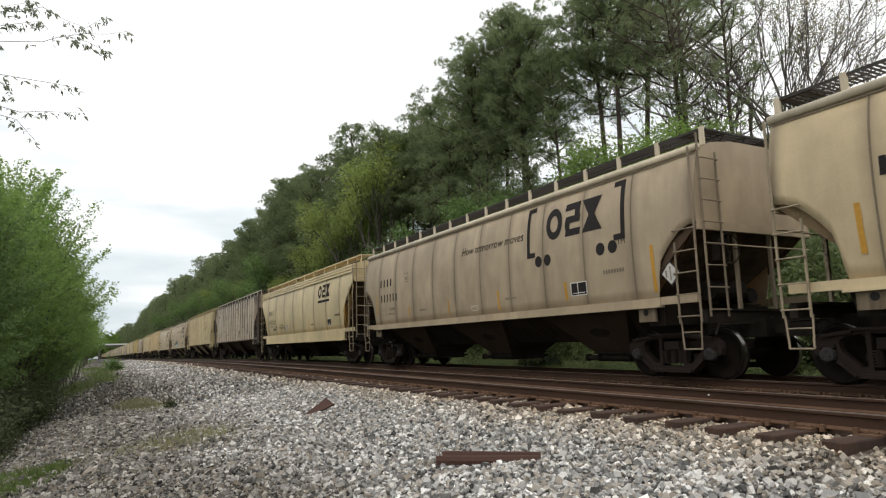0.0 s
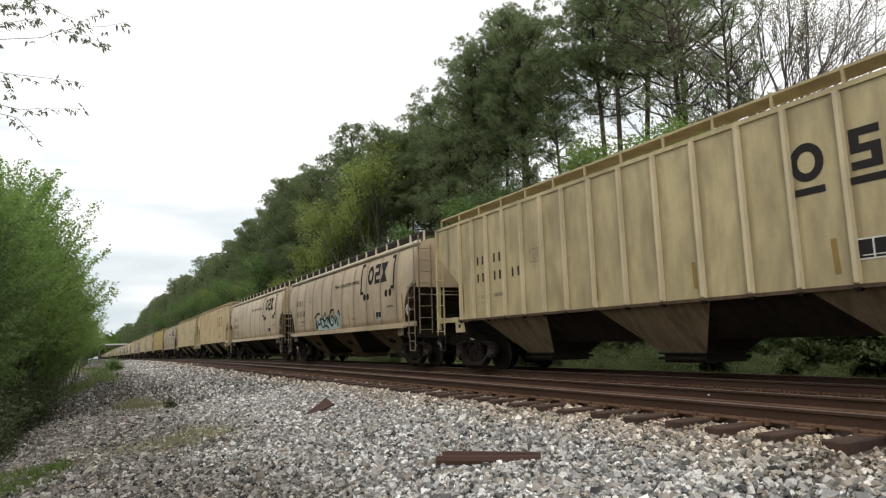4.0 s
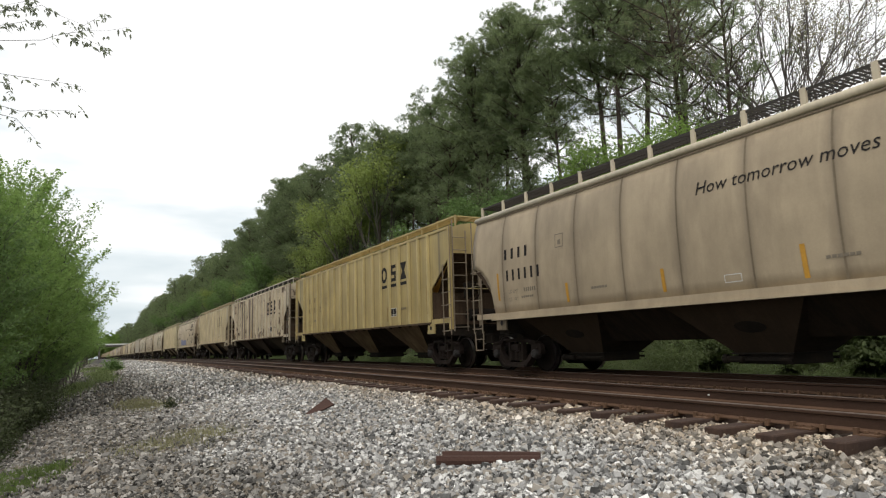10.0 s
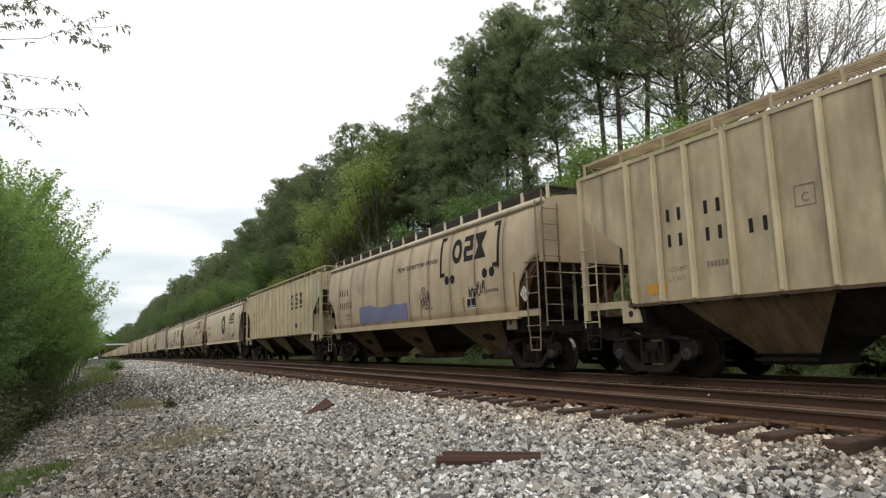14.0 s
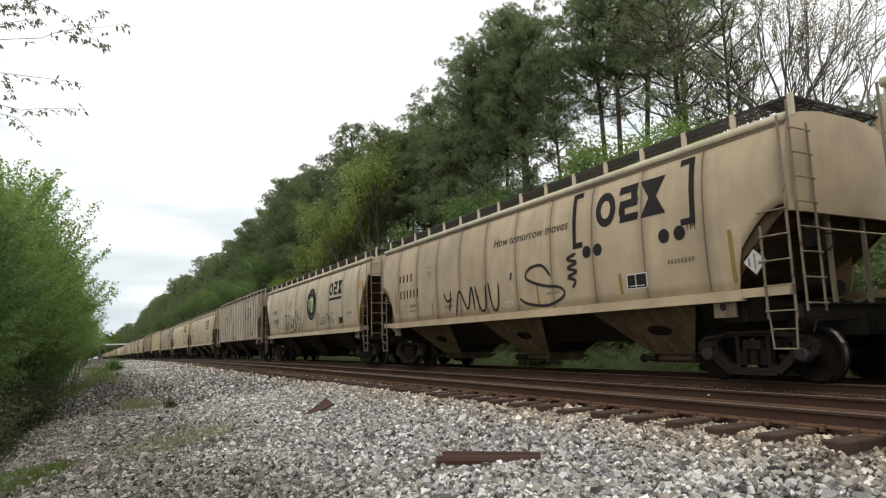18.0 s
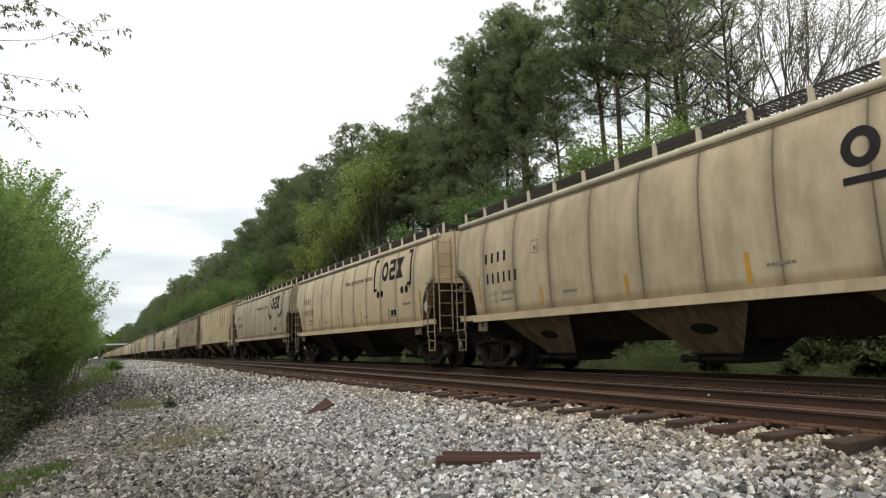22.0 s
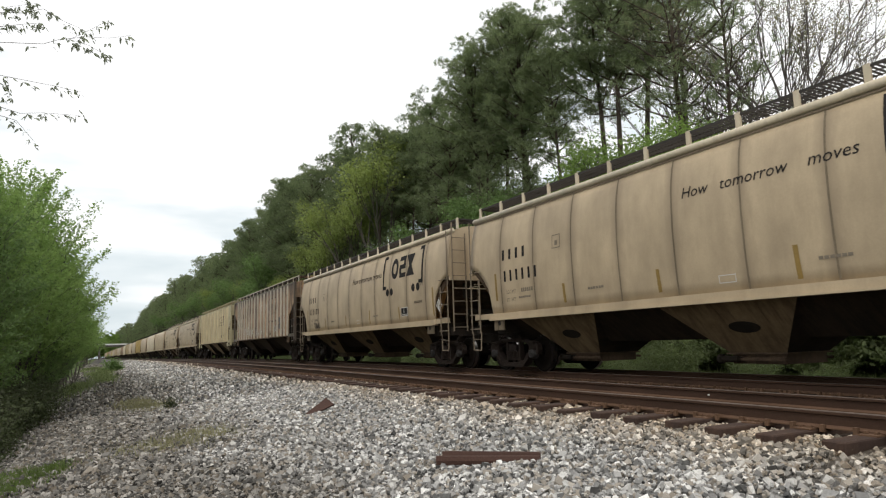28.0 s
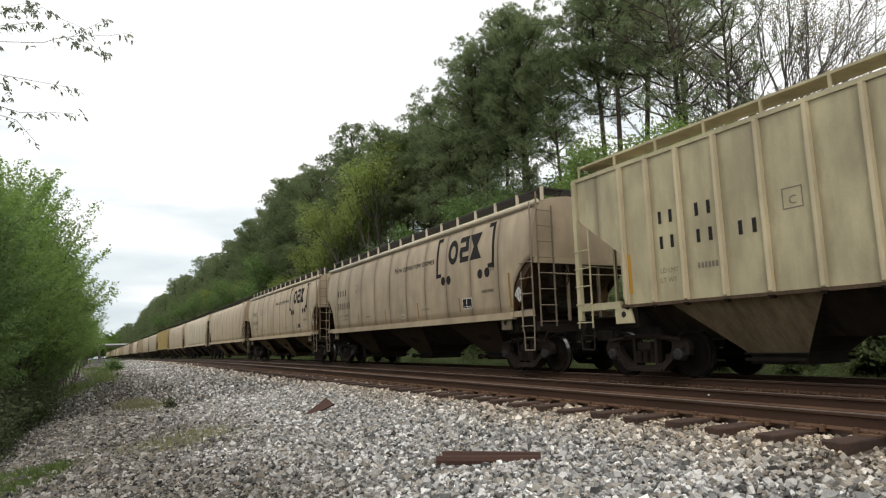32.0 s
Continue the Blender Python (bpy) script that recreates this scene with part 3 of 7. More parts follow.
def slope_sheet(kind, e):
    """The sloping floor at a car's end, with cheeks that close it against the sides."""
    def make(bm):
        L, z0 = LENGTH[kind], CUT[kind][1][0]
        w = half_width(kind, 2.0) - 0.06
        run = SLOPE_RUN[kind]
        ya, yb = e * (L / 2 - 0.03), e * (L / 2 - run)
        hexa(bm, [(-w, ya, z0), (w, ya, z0), (0.9, yb, 1.05), (-0.9, yb, 1.05)], [(-w, ya, z0 + 0.03), (w, ya, z0 + 0.03), (0.9, yb, 1.09), (-0.9, yb, 1.09)])
        ds = [0.05 + (CUT[kind][0][-2] + 0.02) * k / 7 for k in range(8)]
        for s in (-1, 1):
            for a, b in zip(ds, ds[1:]):
                lo = [z0 + (1.05 - z0) * d / run - 0.02 for d in (a, b)]
                hi = [lerp(d, *CUT[kind]) + 0.14 for d in (a, b)]
                if min(hi[0] - lo[0], hi[1] - lo[1]) > 0:
                    x0, x1, y0, y1 = s * (w - 0.015), s * (w + 0.015), e * (L / 2 - a), e * (L / 2 - b)
                    hexa(bm, [(x0, y0, lo[0]), (x1, y0, lo[0]), (x1, y1, lo[1]), (x0, y1, lo[1])], [(x0, y0, hi[0]), (x1, y0, hi[0]), (x1, y1, hi[1]), (x0, y1, hi[1])])
    return make


def end_bulkhead(kind, e):
    """The upright plate that closes a ribbed car below its slope sheet."""
    def make(bm):
        y = e * (LENGTH[kind] / 2 - 1.40)
        box(bm, -1.47, 1.47, y - 0.015, y + 0.015, 1.12, 2.40)
        for x in (-0.95, 0.0, 0.95):
            box(bm, x - 0.03, x + 0.03, min(y, y + e * 0.06), max(y, y + e * 0.06), 1.12, 2.40)
    return make


def rib_feet(kind):
    """The small dark brackets under the ribs, below the sill."""
    def make(bm):
        for y in RIB_Y:
            hexa(bm, [(-1.58, y - 0.02, 1.345), (-1.52, y - 0.02, 1.345), (-1.52, y + 0.02, 1.345), (-1.58, y + 0.02, 1.345)], [(-1.605, y - 0.075, 1.40), (-1.52, y - 0.075, 1.40), (-1.52, y + 0.075, 1.40), (-1.605, y + 0.075, 1.40)])
    return make


def end_lip(kind, e):
    """The pale folded edge along the foot of a car's end sheet."""
    def make(bm):
        y, z = e * (LENGTH[kind] / 2 + 0.005), CUT[kind][1][0]
        w = half_width(kind, z) - 0.03
        box(bm, -w, w, y - 0.03, y + 0.03, z - 0.13, z + 0.02)
    return make


HOPPER_PITCH = {"round": 4.65, "smooth": 4.72, "grain": 4.72, "ribbed": 4.72}
MOUTH_X, MOUTH_Y, MOUTH_Z = 0.58, 0.55, 0.46


def hopper(kind, k):
    """One of the three pyramids under the body, and a saddle block coloured dark in place of shade."""
    def make(bm):
        p = HOPPER_PITCH[kind]
        yc = (k - 1) * p
        w = half_width(kind, 1.45) - 0.05
        top = 1.47
        hexa(bm, [(-MOUTH_X, yc - MOUTH_Y, MOUTH_Z), (MOUTH_X, yc - MOUTH_Y, MOUTH_Z), (MOUTH_X, yc + MOUTH_Y, MOUTH_Z), (-MOUTH_X, yc + MOUTH_Y, MOUTH_Z)],
             [(-w, yc - top, 1.42), (w, yc - top, 1.42), (w, yc + top, 1.42), (-w, yc + top, 1.42)])
        hexa(bm, [(-0.50, yc - p / 2 - 0.02, 0.72), (0.50, yc - p / 2 - 0.02, 0.72), (0.50, yc + p / 2 + 0.02, 0.72), (-0.50, yc + p / 2 + 0.02, 0.72)],
             [(-w + 0.04, yc - p / 2 - 0.02, 1.415), (w - 0.04, yc - p / 2 - 0.02, 1.415), (w - 0.04, yc + p / 2 + 0.02, 1.415), (-w + 0.04, yc + p / 2 + 0.02, 1.415)])
    return make


def gate(kind, k):
    """The outlet box under a hopper's mouth, with its flange."""
    def make(bm):
        yc = (k - 1) * HOPPER_PITCH[kind]
        box(bm, -MOUTH_X + 0.02, MOUTH_X - 0.02, yc - MOUTH_Y + 0.02, yc + MOUTH_Y - 0.02, 0.27, MOUTH_Z)
        box(bm, -MOUTH_X - 0.06, MOUTH_X + 0.06, yc - MOUTH_Y - 0.06, yc + MOUTH_Y + 0.06, MOUTH_Z - 0.02, MOUTH_Z + 0.01)
        for s in (-1, 1):
            box(bm, s * 0.66 - 0.02, s * 0.66 + 0.02, yc - 0.58, yc + 0.58, 0.33, 0.38)
    return make


def outlet_pipe(kind, k):
    """The capped pipe stub beside an outlet."""
    def make(bm):
        yc = (k - 1) * HOPPER_PITCH[kind]
        rod(bm, (-0.72, yc + 0.30, 0.36), (-0.72, yc + 0.70, 0.36), 0.06, 10)
        rod(bm, (-0.72, yc + 0.62, 0.36), (-0.72, yc + 0.70, 0.36), 0.085, 10)
        rod(bm, (-0.60, yc + 0.35, 0.36), (-0.74, yc + 0.35, 0.36), 0.05, 8)
    return make


def poke_hatch(kind, k):
    """The oval inspection cover on a hopper's sloping side."""
    def make(bm):
        yc = (k - 1) * HOPPER_PITCH[kind] - 0.12
        w = half_width(kind, 1.45) - 0.05
        ring_of = lambda lift: [bm.verts.new((-lerp(0.92 + 0.10 * math.sin(a), [MOUTH_Z, 1.42], [MOUTH_X, w]) - lift, yc + 0.30 * math.cos(a), 0.92 + 0.10 * math.sin(a))) for a in [q * math.pi / 9 for q in range(18)]]
        a, b = ring_of(-0.01), ring_of(0.025)
        bm.faces.new(b)
        for q in range(18):
            bm.faces.new((a[q], a[(q + 1) % 18], b[(q + 1) % 18], b[q]))
    return make


def side_sill(kind, s):
    def make(bm):
        L = LENGTH[kind]
        x = s * (half_width(kind, 1.45) + 0.015)
        c = CUT[kind][0][-1]
        deep = 1.04 if kind == "smooth" else 1.36
        if kind == "ribbed":
            box(bm, x - 0.05, x + 0.035, -L / 2 + c, L / 2 - c, 1.385, 1.445)
        else:
            box(bm, x - 0.05, x + 0.05, -L / 2 + c - 0.1, L / 2 - c + 0.1, deep, 1.52)
            box(bm, x - 0.09, x + 0.06, -L / 2 + c - 0.1, L / 2 - c + 0.1, deep - 0.02, deep + 0.02)
    return make


def sill_end(kind, s, e):
    """The short rail that carries the sill on to the car's corner."""
    def make(bm):
        L, c = LENGTH[kind], CUT[kind][0][-1]
        x = s * (half_width(kind, 1.45) + 0.015)
        a, b = sorted((e * (L / 2 - 0.12), e * (L / 2 - c + 0.05)))
        box(bm, x - 0.03, x + 0.035, a, b, 1.40, 1.53)
        box(bm, x - 0.03, x + 0.06, a, b, 1.385, 1.40)
    return make


def jacking_pad(kind, s, e):
    def make(bm):
        L = LENGTH[kind]
        x = s * (half_width(kind, 1.45) + 0.02)
        y = e * (L / 2 - (1.32 if kind != "ribbed" else 1.36))
        v = box(bm, x - 0.02, x + 0.02, y - 0.22, y + 0.22, 1.08, 1.40)
        for q in v:
            if q.co.z < 1.2 and kind == "ribbed":
                q.co.y += -e * 0.08 if abs(q.co.y) < abs(y) else -e * 0.02
    return make


def pad_hole(kind, s, e):
    """The lifting eye punched through the pad."""
    def make(bm):
        x = s * (half_width(kind, 1.45) + 0.02)
        y = e * (LENGTH[kind] / 2 - (1.32 if kind != "ribbed" else 1.36))
        rod(bm, (x + s * 0.012, y - e * 0.03, 1.26), (x + s * 0.024, y - e * 0.03, 1.26), 0.065, 12)
    return make


def centre_sill(kind, e):
    def make(bm):
        a, b = sorted((e * (LENGTH[kind] / 2 + 0.25), e * (LENGTH[kind] / 2 - 2.6)))
        box(bm, -0.33, 0.33, a, b, 0.74, 1.08)
    return make


def end_sill(kind, e):
    def make(bm):
        a, b = sorted((e * (LENGTH[kind] / 2 - 0.02), e * (LENGTH[kind] / 2 - 0.16)))
        box(bm, -1.50, 1.50, a, b, 1.02, 1.22)
    return make


def body_bolster(kind, e):
    def make(bm):
        y = e * (LENGTH[kind] / 2 - BOGIE[kind])
        hexa(bm, [(-1.45, y - 0.2, 1.0), (1.45, y - 0.2, 1.0), (1.45, y + 0.2, 1.0), (-1.45, y + 0.2, 1.0)],
             [(-1.5, y - 0.26, 1.36), (1.5, y - 0.26, 1.36), (1.5, y + 0.26, 1.36), (-1.5, y + 0.26, 1.36)])
    return make


def end_platform(kind, e):
    def make(bm):
        L = LENGTH[kind]
        a, b = sorted((e * (L / 2 + 0.02), e * (L / 2 - 0.32)))
        for k in range(5):
            box(bm, -1.45, 1.45, a + 0.005 + k * 0.066, a + 0.045 + k * 0.066, 1.225, 1.255)
    return make


def end_post(kind, e, x):
    def make(bm):
        L = LENGTH[kind]
        z1 = CUT[kind][1][0] + 0.25
        y = e * (L / 2 - 0.1)
        box(bm, x - 0.03, x + 0.03, y - 0.03, y + 0.03, 1.2, z1)
    return make


def brake_cylinder(kind):
    return lambda bm: rod(bm, (-0.55, -LENGTH[kind] / 2 + 0.75, 1.65), (0.35, -LENGTH[kind] / 2 + 0.75, 1.65), 0.2, 12)


def air_reservoir(kind):
    return lambda bm: rod(bm, (0.55, -LENGTH[kind] / 2 + 0.6, 1.55), (0.55, -LENGTH[kind] / 2 + 1.3, 1.55), 0.15, 12)


def brake_wheel(kind):
    """The hand-brake wheel with its gear case on the car end."""
    def make(bm):
        L = LENGTH[kind]
        rod(bm, (-0.85, -L / 2 + 0.10, 2.35), (-0.85, -L / 2 - 0.02, 2.35), 0.06, 8)
        box(bm, -1.0, -0.7, -L / 2 + 0.06, -L / 2 + 0.22, 2.15, 2.6)
        pts = [(-0.85 + 0.28 * math.cos(a), -L / 2 - 0.04, 2.35 + 0.28 * math.sin(a)) for a in [k * math.pi / 8 for k in range(17)]]
        pipe(bm, pts, 0.014, 5)
        for k in range(4):
            rod(bm, (-0.85, -L / 2 - 0.03, 2.35), pts[k * 4], 0.011, 5)
    return make


def coupler(e):
    def make(bm):
        s = e
        box(bm, -0.08, 0.08, min(0, s * 0.55), max(0, s * 0.55), 0.80, 0.96)
        v = box(bm, -0.16, 0.16, min(s * 0.45, s * 0.74), max(s * 0.45, s * 0.74), 0.74, 1.02)
        for q in v:
            if abs(q.co.y) > 0.6:
                q.co.x *= 0.65
        pipe(bm, [(0.35, 0.1 * s, 0.86), (0.4, 0.3 * s, 0.66), (0.36, 0.5 * s, 0.5), (0.3, 0.68 * s, 0.58)], 0.028, 6)
        pipe(bm, [(0.1, 0.1 * s, 1.1), (-0.35, 0.1 * s, 1.0), (-1.35, 0.06 * s, 0.98), (-1.45, 0.06 * s, 0.8)], 0.016, 5)
    return make


def stile(h, w=0.036, d=0.022):
    def make(bm):
        box(bm, -d / 2, d / 2, -w / 2, w / 2, 0, h)
    return make


def rung(w):
    def make(bm):
        rod(bm, (0, -w / 2, 0), (0, w / 2, 0), 0.013, 6)
        for s in (-1, 1):
            rod(bm, (0.0, s * w / 2, 0), (0.06, s * w / 2, 0), 0.016, 6)
    return make


def ladder(car, mat, x, y, z0, z1, w, turn, long_stile=None, n=None, whole=False):
    """A ladder whose face looks to local -x, turned about z. Each stile and rung is its own piece."""
    top = long_stile or z1
    n = n or int((z1 - z0) / 0.39)
    if whole:
        def make(bm):
            for s in (-1, 1):
                box(bm, -0.015, 0.015, s * w / 2 - 0.025, s * w / 2 + 0.025, z0, z1)
            for k in range(n):
                rod(bm, (-0.03, -w / 2, z0 + 0.1 + k * 0.39), (-0.03, w / 2, z0 + 0.1 + k * 0.39), 0.013, 5)
        o = part("ladder", shared(("ladder", z0, z1, w, n), make, mat), mat, car)
        o.matrix_basis = pose(x, y, 0, 0, 0, turn)
        return
    hub = part("ladder", shared(("stile", round(top - z0, 3)), stile(top - z0), mat), mat, car)
    hub.matrix_basis = pose(x, y, 0, 0, 0, turn) @ pose(0, -w / 2, z0)
    o = part("stile", shared(("stile", round(z1 - z0, 3)), stile(z1 - z0), mat), mat, hub)
    o.location = (0, w, 0)
    for k in range(n):
        o = part("rung", shared(("rung", w), rung(w), mat), mat, hub)
        o.location = (-0.05, w / 2, 0.12 + k * 0.39)


def step(w, drop):
    def make(bm):
        pipe(bm, [(0, -w / 2, 0), (0, -w / 2 + 0.03, -drop), (0, w / 2 - 0.03, -drop), (0, w / 2, 0)], 0.016, 6)
        rod(bm, (0, -w / 2, -drop * 0.4), (0, w / 2, -drop * 0.4), 0.012, 6)
    return make


# bogie, shared by all the cars
def sideframe(bm):
    """A cast truck side: arched top, jaws over the bearings, two triangular windows and the spring opening."""
    right = [(0.0, 0.84), (0.44, 0.83), (0.64, 0.775), (0.98, 0.745), (1.10, 0.68), (1.13, 0.56), (1.10, 0.44), (1.02, 0.44), (1.01, 0.585), (0.77, 0.585), (0.755, 0.40), (0.70, 0.345), (0.50, 0.165), (0.40, 0.135), (0.0, 0.135)]
    outer = right + [(-y, z) for y, z in right[-2:0:-1]]
    window = [(0.325, 0.765), (0.60, 0.725), (0.70, 0.685), (0.72, 0.62), (0.68, 0.50), (0.43, 0.275), (0.325, 0.285)]
    holes = [window, [(-y, z) for y, z in window], [(-0.255, 0.765), (0.255, 0.765), (0.255, 0.235), (-0.255, 0.235)]]
    edges = []
    for loop in [outer] + holes:
        v = [bm.verts.new((-0.065, y, z)) for y, z in loop]
        edges += [bm.edges.new((a, b)) for a, b in zip(v, v[1:] + v[:1])]
    faces = [f for f in bmesh.ops.triangle_fill(bm, use_beauty=True, edges=edges)["geom"] if isinstance(f, bmesh.types.BMFace)]
    up = bmesh.ops.extrude_face_region(bm, geom=faces)["geom"]
    for v in up:
        if isinstance(v, bmesh.types.BMVert):
            v.co.x = 0.065
    # flanges along the top chord and the bottom, bearing jaws
    for s in (-1, 1):
        bar(bm, (-0.02, s * 0.98, 0.735), (-0.02, s * 0.50, 0.795), 0.20, 0.05)
        bar(bm, (-0.02, s * 0.74, 0.37), (-0.02, s * 0.48, 0.15), 0.20, 0.05)
        box(bm, -0.10, 0.09, s * 0.89 - 0.12, s * 0.89 + 0.12, 0.56, 0.61)
    bar(bm, (-0.02, -0.50, 0.83), (-0.02, 0.50, 0.83), 0.20, 0.045)
    bar(bm, (-0.02, -0.45, 0.15), (-0.02, 0.45, 0.15), 0.22, 0.06)


def spring_nest(bm):
    for y in (-0.19, 0.0, 0.19):
        for x in (-0.02, 0.14):
            for k in range(6):
                rod(bm, (x, y, 0.285 + k * 0.042), (x, y, 0.285 + k * 0.042 + 0.024), 0.082, 10)
            rod(bm, (x, y, 0.28), (x, y, 0.52), 0.055, 8)


def truck_bolster(bm):
    hexa(bm, [(-1.12, -0.2, 0.53), (1.12, -0.2, 0.53), (1.12, 0.2, 0.53), (-1.12, 0.2, 0.53)], [(-1.12, -0.16, 0.70), (1.12, -0.16, 0.70), (1.12, 0.16, 0.70), (-1.12, 0.16, 0.70)])
    rod(bm, (0, 0, 0.6), (0, 0, 0.84), 0.2, 12)
    for s in (-1, 1):
        box(bm, s * 1.12 - 0.03, s * 1.12 + 0.03, -0.17, 0.17, 0.55, 0.69)
    for s in (-1, 1):
        box(bm, -0.95, 0.95, s * 0.40 - 0.05, s * 0.40 + 0.05, 0.36, 0.46)


def wheel(bm):
    lathe_x(bm, [(-0.07, 0.10), (-0.075, 0.17), (-0.03, 0.20), (-0.025, 0.37), (-0.07, 0.40), (-0.07, 0.452), (0.035, 0.457), (0.06, 0.485), (0.07, 0.48), (0.07, 0.41), (0.03, 0.37), (0.03, 0.2), (0.07, 0.16), (0.07, 0.1)], 28)


def tread(bm):
    n, r = 28, 0.4605
    a = [bm.verts.new((-0.062, r * math.cos(k * 2 * math.pi / n), r * math.sin(k * 2 * math.pi / n))) for k in range(n)]
    b = [bm.verts.new((0.028, (r + 0.004) * math.cos(k * 2 * math.pi / n), (r + 0.004) * math.sin(k * 2 * math.pi / n))) for k in range(n)]
    for k in range(n):
        bm.faces.new((a[k], a[(k + 1) % n], b[(k + 1) % n], b[k]))


def axle(bm):
    lathe_x(bm, [(-1.02, 0.07), (-0.86, 0.08), (-0.6, 0.08), (0.6, 0.08), (0.86, 0.08), (1.02, 0.07)], 10)


def bearing(bm):
    lathe_x(bm, [(-0.10, 0.085), (-0.085, 0.11), (-0.02, 0.125), (0.08, 0.125)], 14)
    for k in range(3):
        a = k * 2 * math.pi / 3 + 0.4
        rod(bm, (-0.12, 0.055 * math.cos(a), 0.055 * math.sin(a)), (-0.09, 0.055 * math.cos(a), 0.055 * math.sin(a)), 0.018, 6)


AXLES = []


def bogie(car, y, name="truck"):
    t = part(name, shared("truck_bolster", truck_bolster, TRUCK), TRUCK, car)
    t.location = (0, y, 0)
    for s in (-1, 1):
        o = part("side_frame", shared("side_frame", sideframe, TRUCK), TRUCK, t)
        o.matrix_basis = pose(s * 1.06, 0, 0, 0, 0, 0 if s < 0 else 180)
        o = part("spring_nest", shared("spring_nest", spring_nest, TRUCK), TRUCK, t)
        o.matrix_basis = pose(s * 1.06, 0, 0, 0, 0, 0 if s < 0 else 180)
    for a in (-0.889, 0.889):
        ax = part("axle", shared("axle", axle, WHEEL), WHEEL, car)
        ax.location = (0, y + a, 0.457)
        AXLES.append((ax, car))
        for s in (-1, 1):
            w = part("wheel", shared("wheel", wheel, WHEEL, True), WHEEL, ax)
            w.matrix_basis = pose(s * 0.755, 0, 0, 0, 0, 0 if s < 0 else 180)
            w = part("wheel_tread", shared("tread", tread, TREAD, True), TREAD, ax)
            w.matrix_basis = pose(s * 0.755, 0, 0, 0, 0, 0 if s < 0 else 180)
        b = part("bearing_cap", shared("bearing", bearing, BEARING), BEARING, ax)
        b.matrix_basis = pose(-1.10, 0, 0)


# ---- lettering and markings on a car side ----
def conform(bm, kind, y_left, lift=0.006):
    """Lay flat shapes (u to the right, v = height) on the near side of a car body."""
    zs = [v.co.y for v in bm.verts]
    z = math.floor(min(zs) / 0.15) * 0.15
    if kind != "ribbed":
        while z < max(zs):
            bmesh.ops.bisect_plane(bm, geom=bm.verts[:] + bm.edges[:] + bm.faces[:], plane_co=(0, z, 0), plane_no=(0, 1, 0))
            z += 0.15
    for v in bm.verts:
        u, h = v.co.x, v.co.y
        v.co = (-half_width(kind, h) - lift, y_left - u, h)


def flat(bm, pts):
    bm.faces.new([bm.verts.new((x, y, 0)) for x, y in pts])


def rect(bm, x0, x1, y0, y1, lean=0.0):
    flat(bm, [(x0, y0), (x1, y0), (x1 + lean, y1), (x0 + lean, y1)])


def disc(bm, x, y, rx, ry, n=20):
    flat(bm, [(x + rx * math.cos(k * 2 * math.pi / n), y + ry * math.sin(k * 2 * math.pi / n)) for k in range(n)])


def ring(bm, x, y, r0, r1, h0, h1, n=22, a0=0.0, a1=2 * math.pi):
    p = [a0 + (a1 - a0) * k / n for k in range(n + 1)]
    for a, b in zip(p, p[1:]):
        flat(bm, [(x + r0 * math.cos(a), y + h0 * math.sin(a)), (x + r1 * math.cos(a), y + h1 * math.sin(a)), (x + r1 * math.cos(b), y + h1 * math.sin(b)), (x + r0 * math.cos(b), y + h0 * math.sin(b))])


def emblem(bm, x, y, w, h):
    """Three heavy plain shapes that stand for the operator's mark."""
    c = w / 3
    ring(bm, x + c * 0.46, y + h / 2, c * 0.22, c * 0.46, h * 0.26, h * 0.5)
    for k in (0, 1, 2):
        rect(bm, x + c * 1.08, x + c * 1.86, y + h * (0.0 + 0.4 * k), y + h * (0.21 + 0.4 * k), 0.03)
    rect(bm, x + c * 1.08, x + c * 1.34, y + h * 0.21, y + h * 0.40), rect(bm, x + c * 1.6, x + c * 1.86, y + h * 0.61, y + h * 0.8)
    flat(bm, [(x + c * 1.98, y), (x + c * 2.96, y), (x + c * 2.62, y + h * 0.5), (x + c * 2.32, y + h * 0.5)])
    flat(bm, [(x + c * 2.32, y + h * 0.5), (x + c * 2.62, y + h * 0.5), (x + c * 2.96, y + h), (x + c * 1.98, y + h)])


def text_mesh(words, size, shear=0.0):
    cu = bpy.data.curves.new("words", "FONT")
    cu.body, cu.size, cu.shear, cu.resolution_u = words, size, shear, 2
    ob = bpy.data.objects.new("words", cu)
    me = bpy.data.meshes.new_from_object(ob)
    bpy.data.objects.remove(ob)
    return me


def decal(car, name, kind, y_left, shapes, mat, lift=0.006, label=""):
    key = (name, kind, round(y_left, 2), mat.name)
    if key not in CACHE:
        bm = bmesh.new()
        shapes(bm)
        conform(bm, kind, y_left, lift)
        CACHE[key] = mesh_from(bm, name, mat)
    return part(name, CACHE[key], mat, car, label)


def words(car, name, kind, y_left, z, text, size, mat, shear=0.0, width=None):
    def shapes(bm):
        me = text_mesh(text, size, shear)
        bm.from_mesh(me)
        xs = [v.co.x for v in bm.verts]
        k = width / (max(xs) - min(xs)) if width else 1.0
        for v in bm.verts:
            v.co.x, v.co.y = v.co.x * k, v.co.y + z
    return decal(car, name, kind, y_left, shapes, mat)


def bars_row(x, z, n, w, h, pitch):
    def shapes(bm):
        for k in range(n):
            rect(bm, x + k * pitch, x + k * pitch + w, z, z + h)
    return shapes


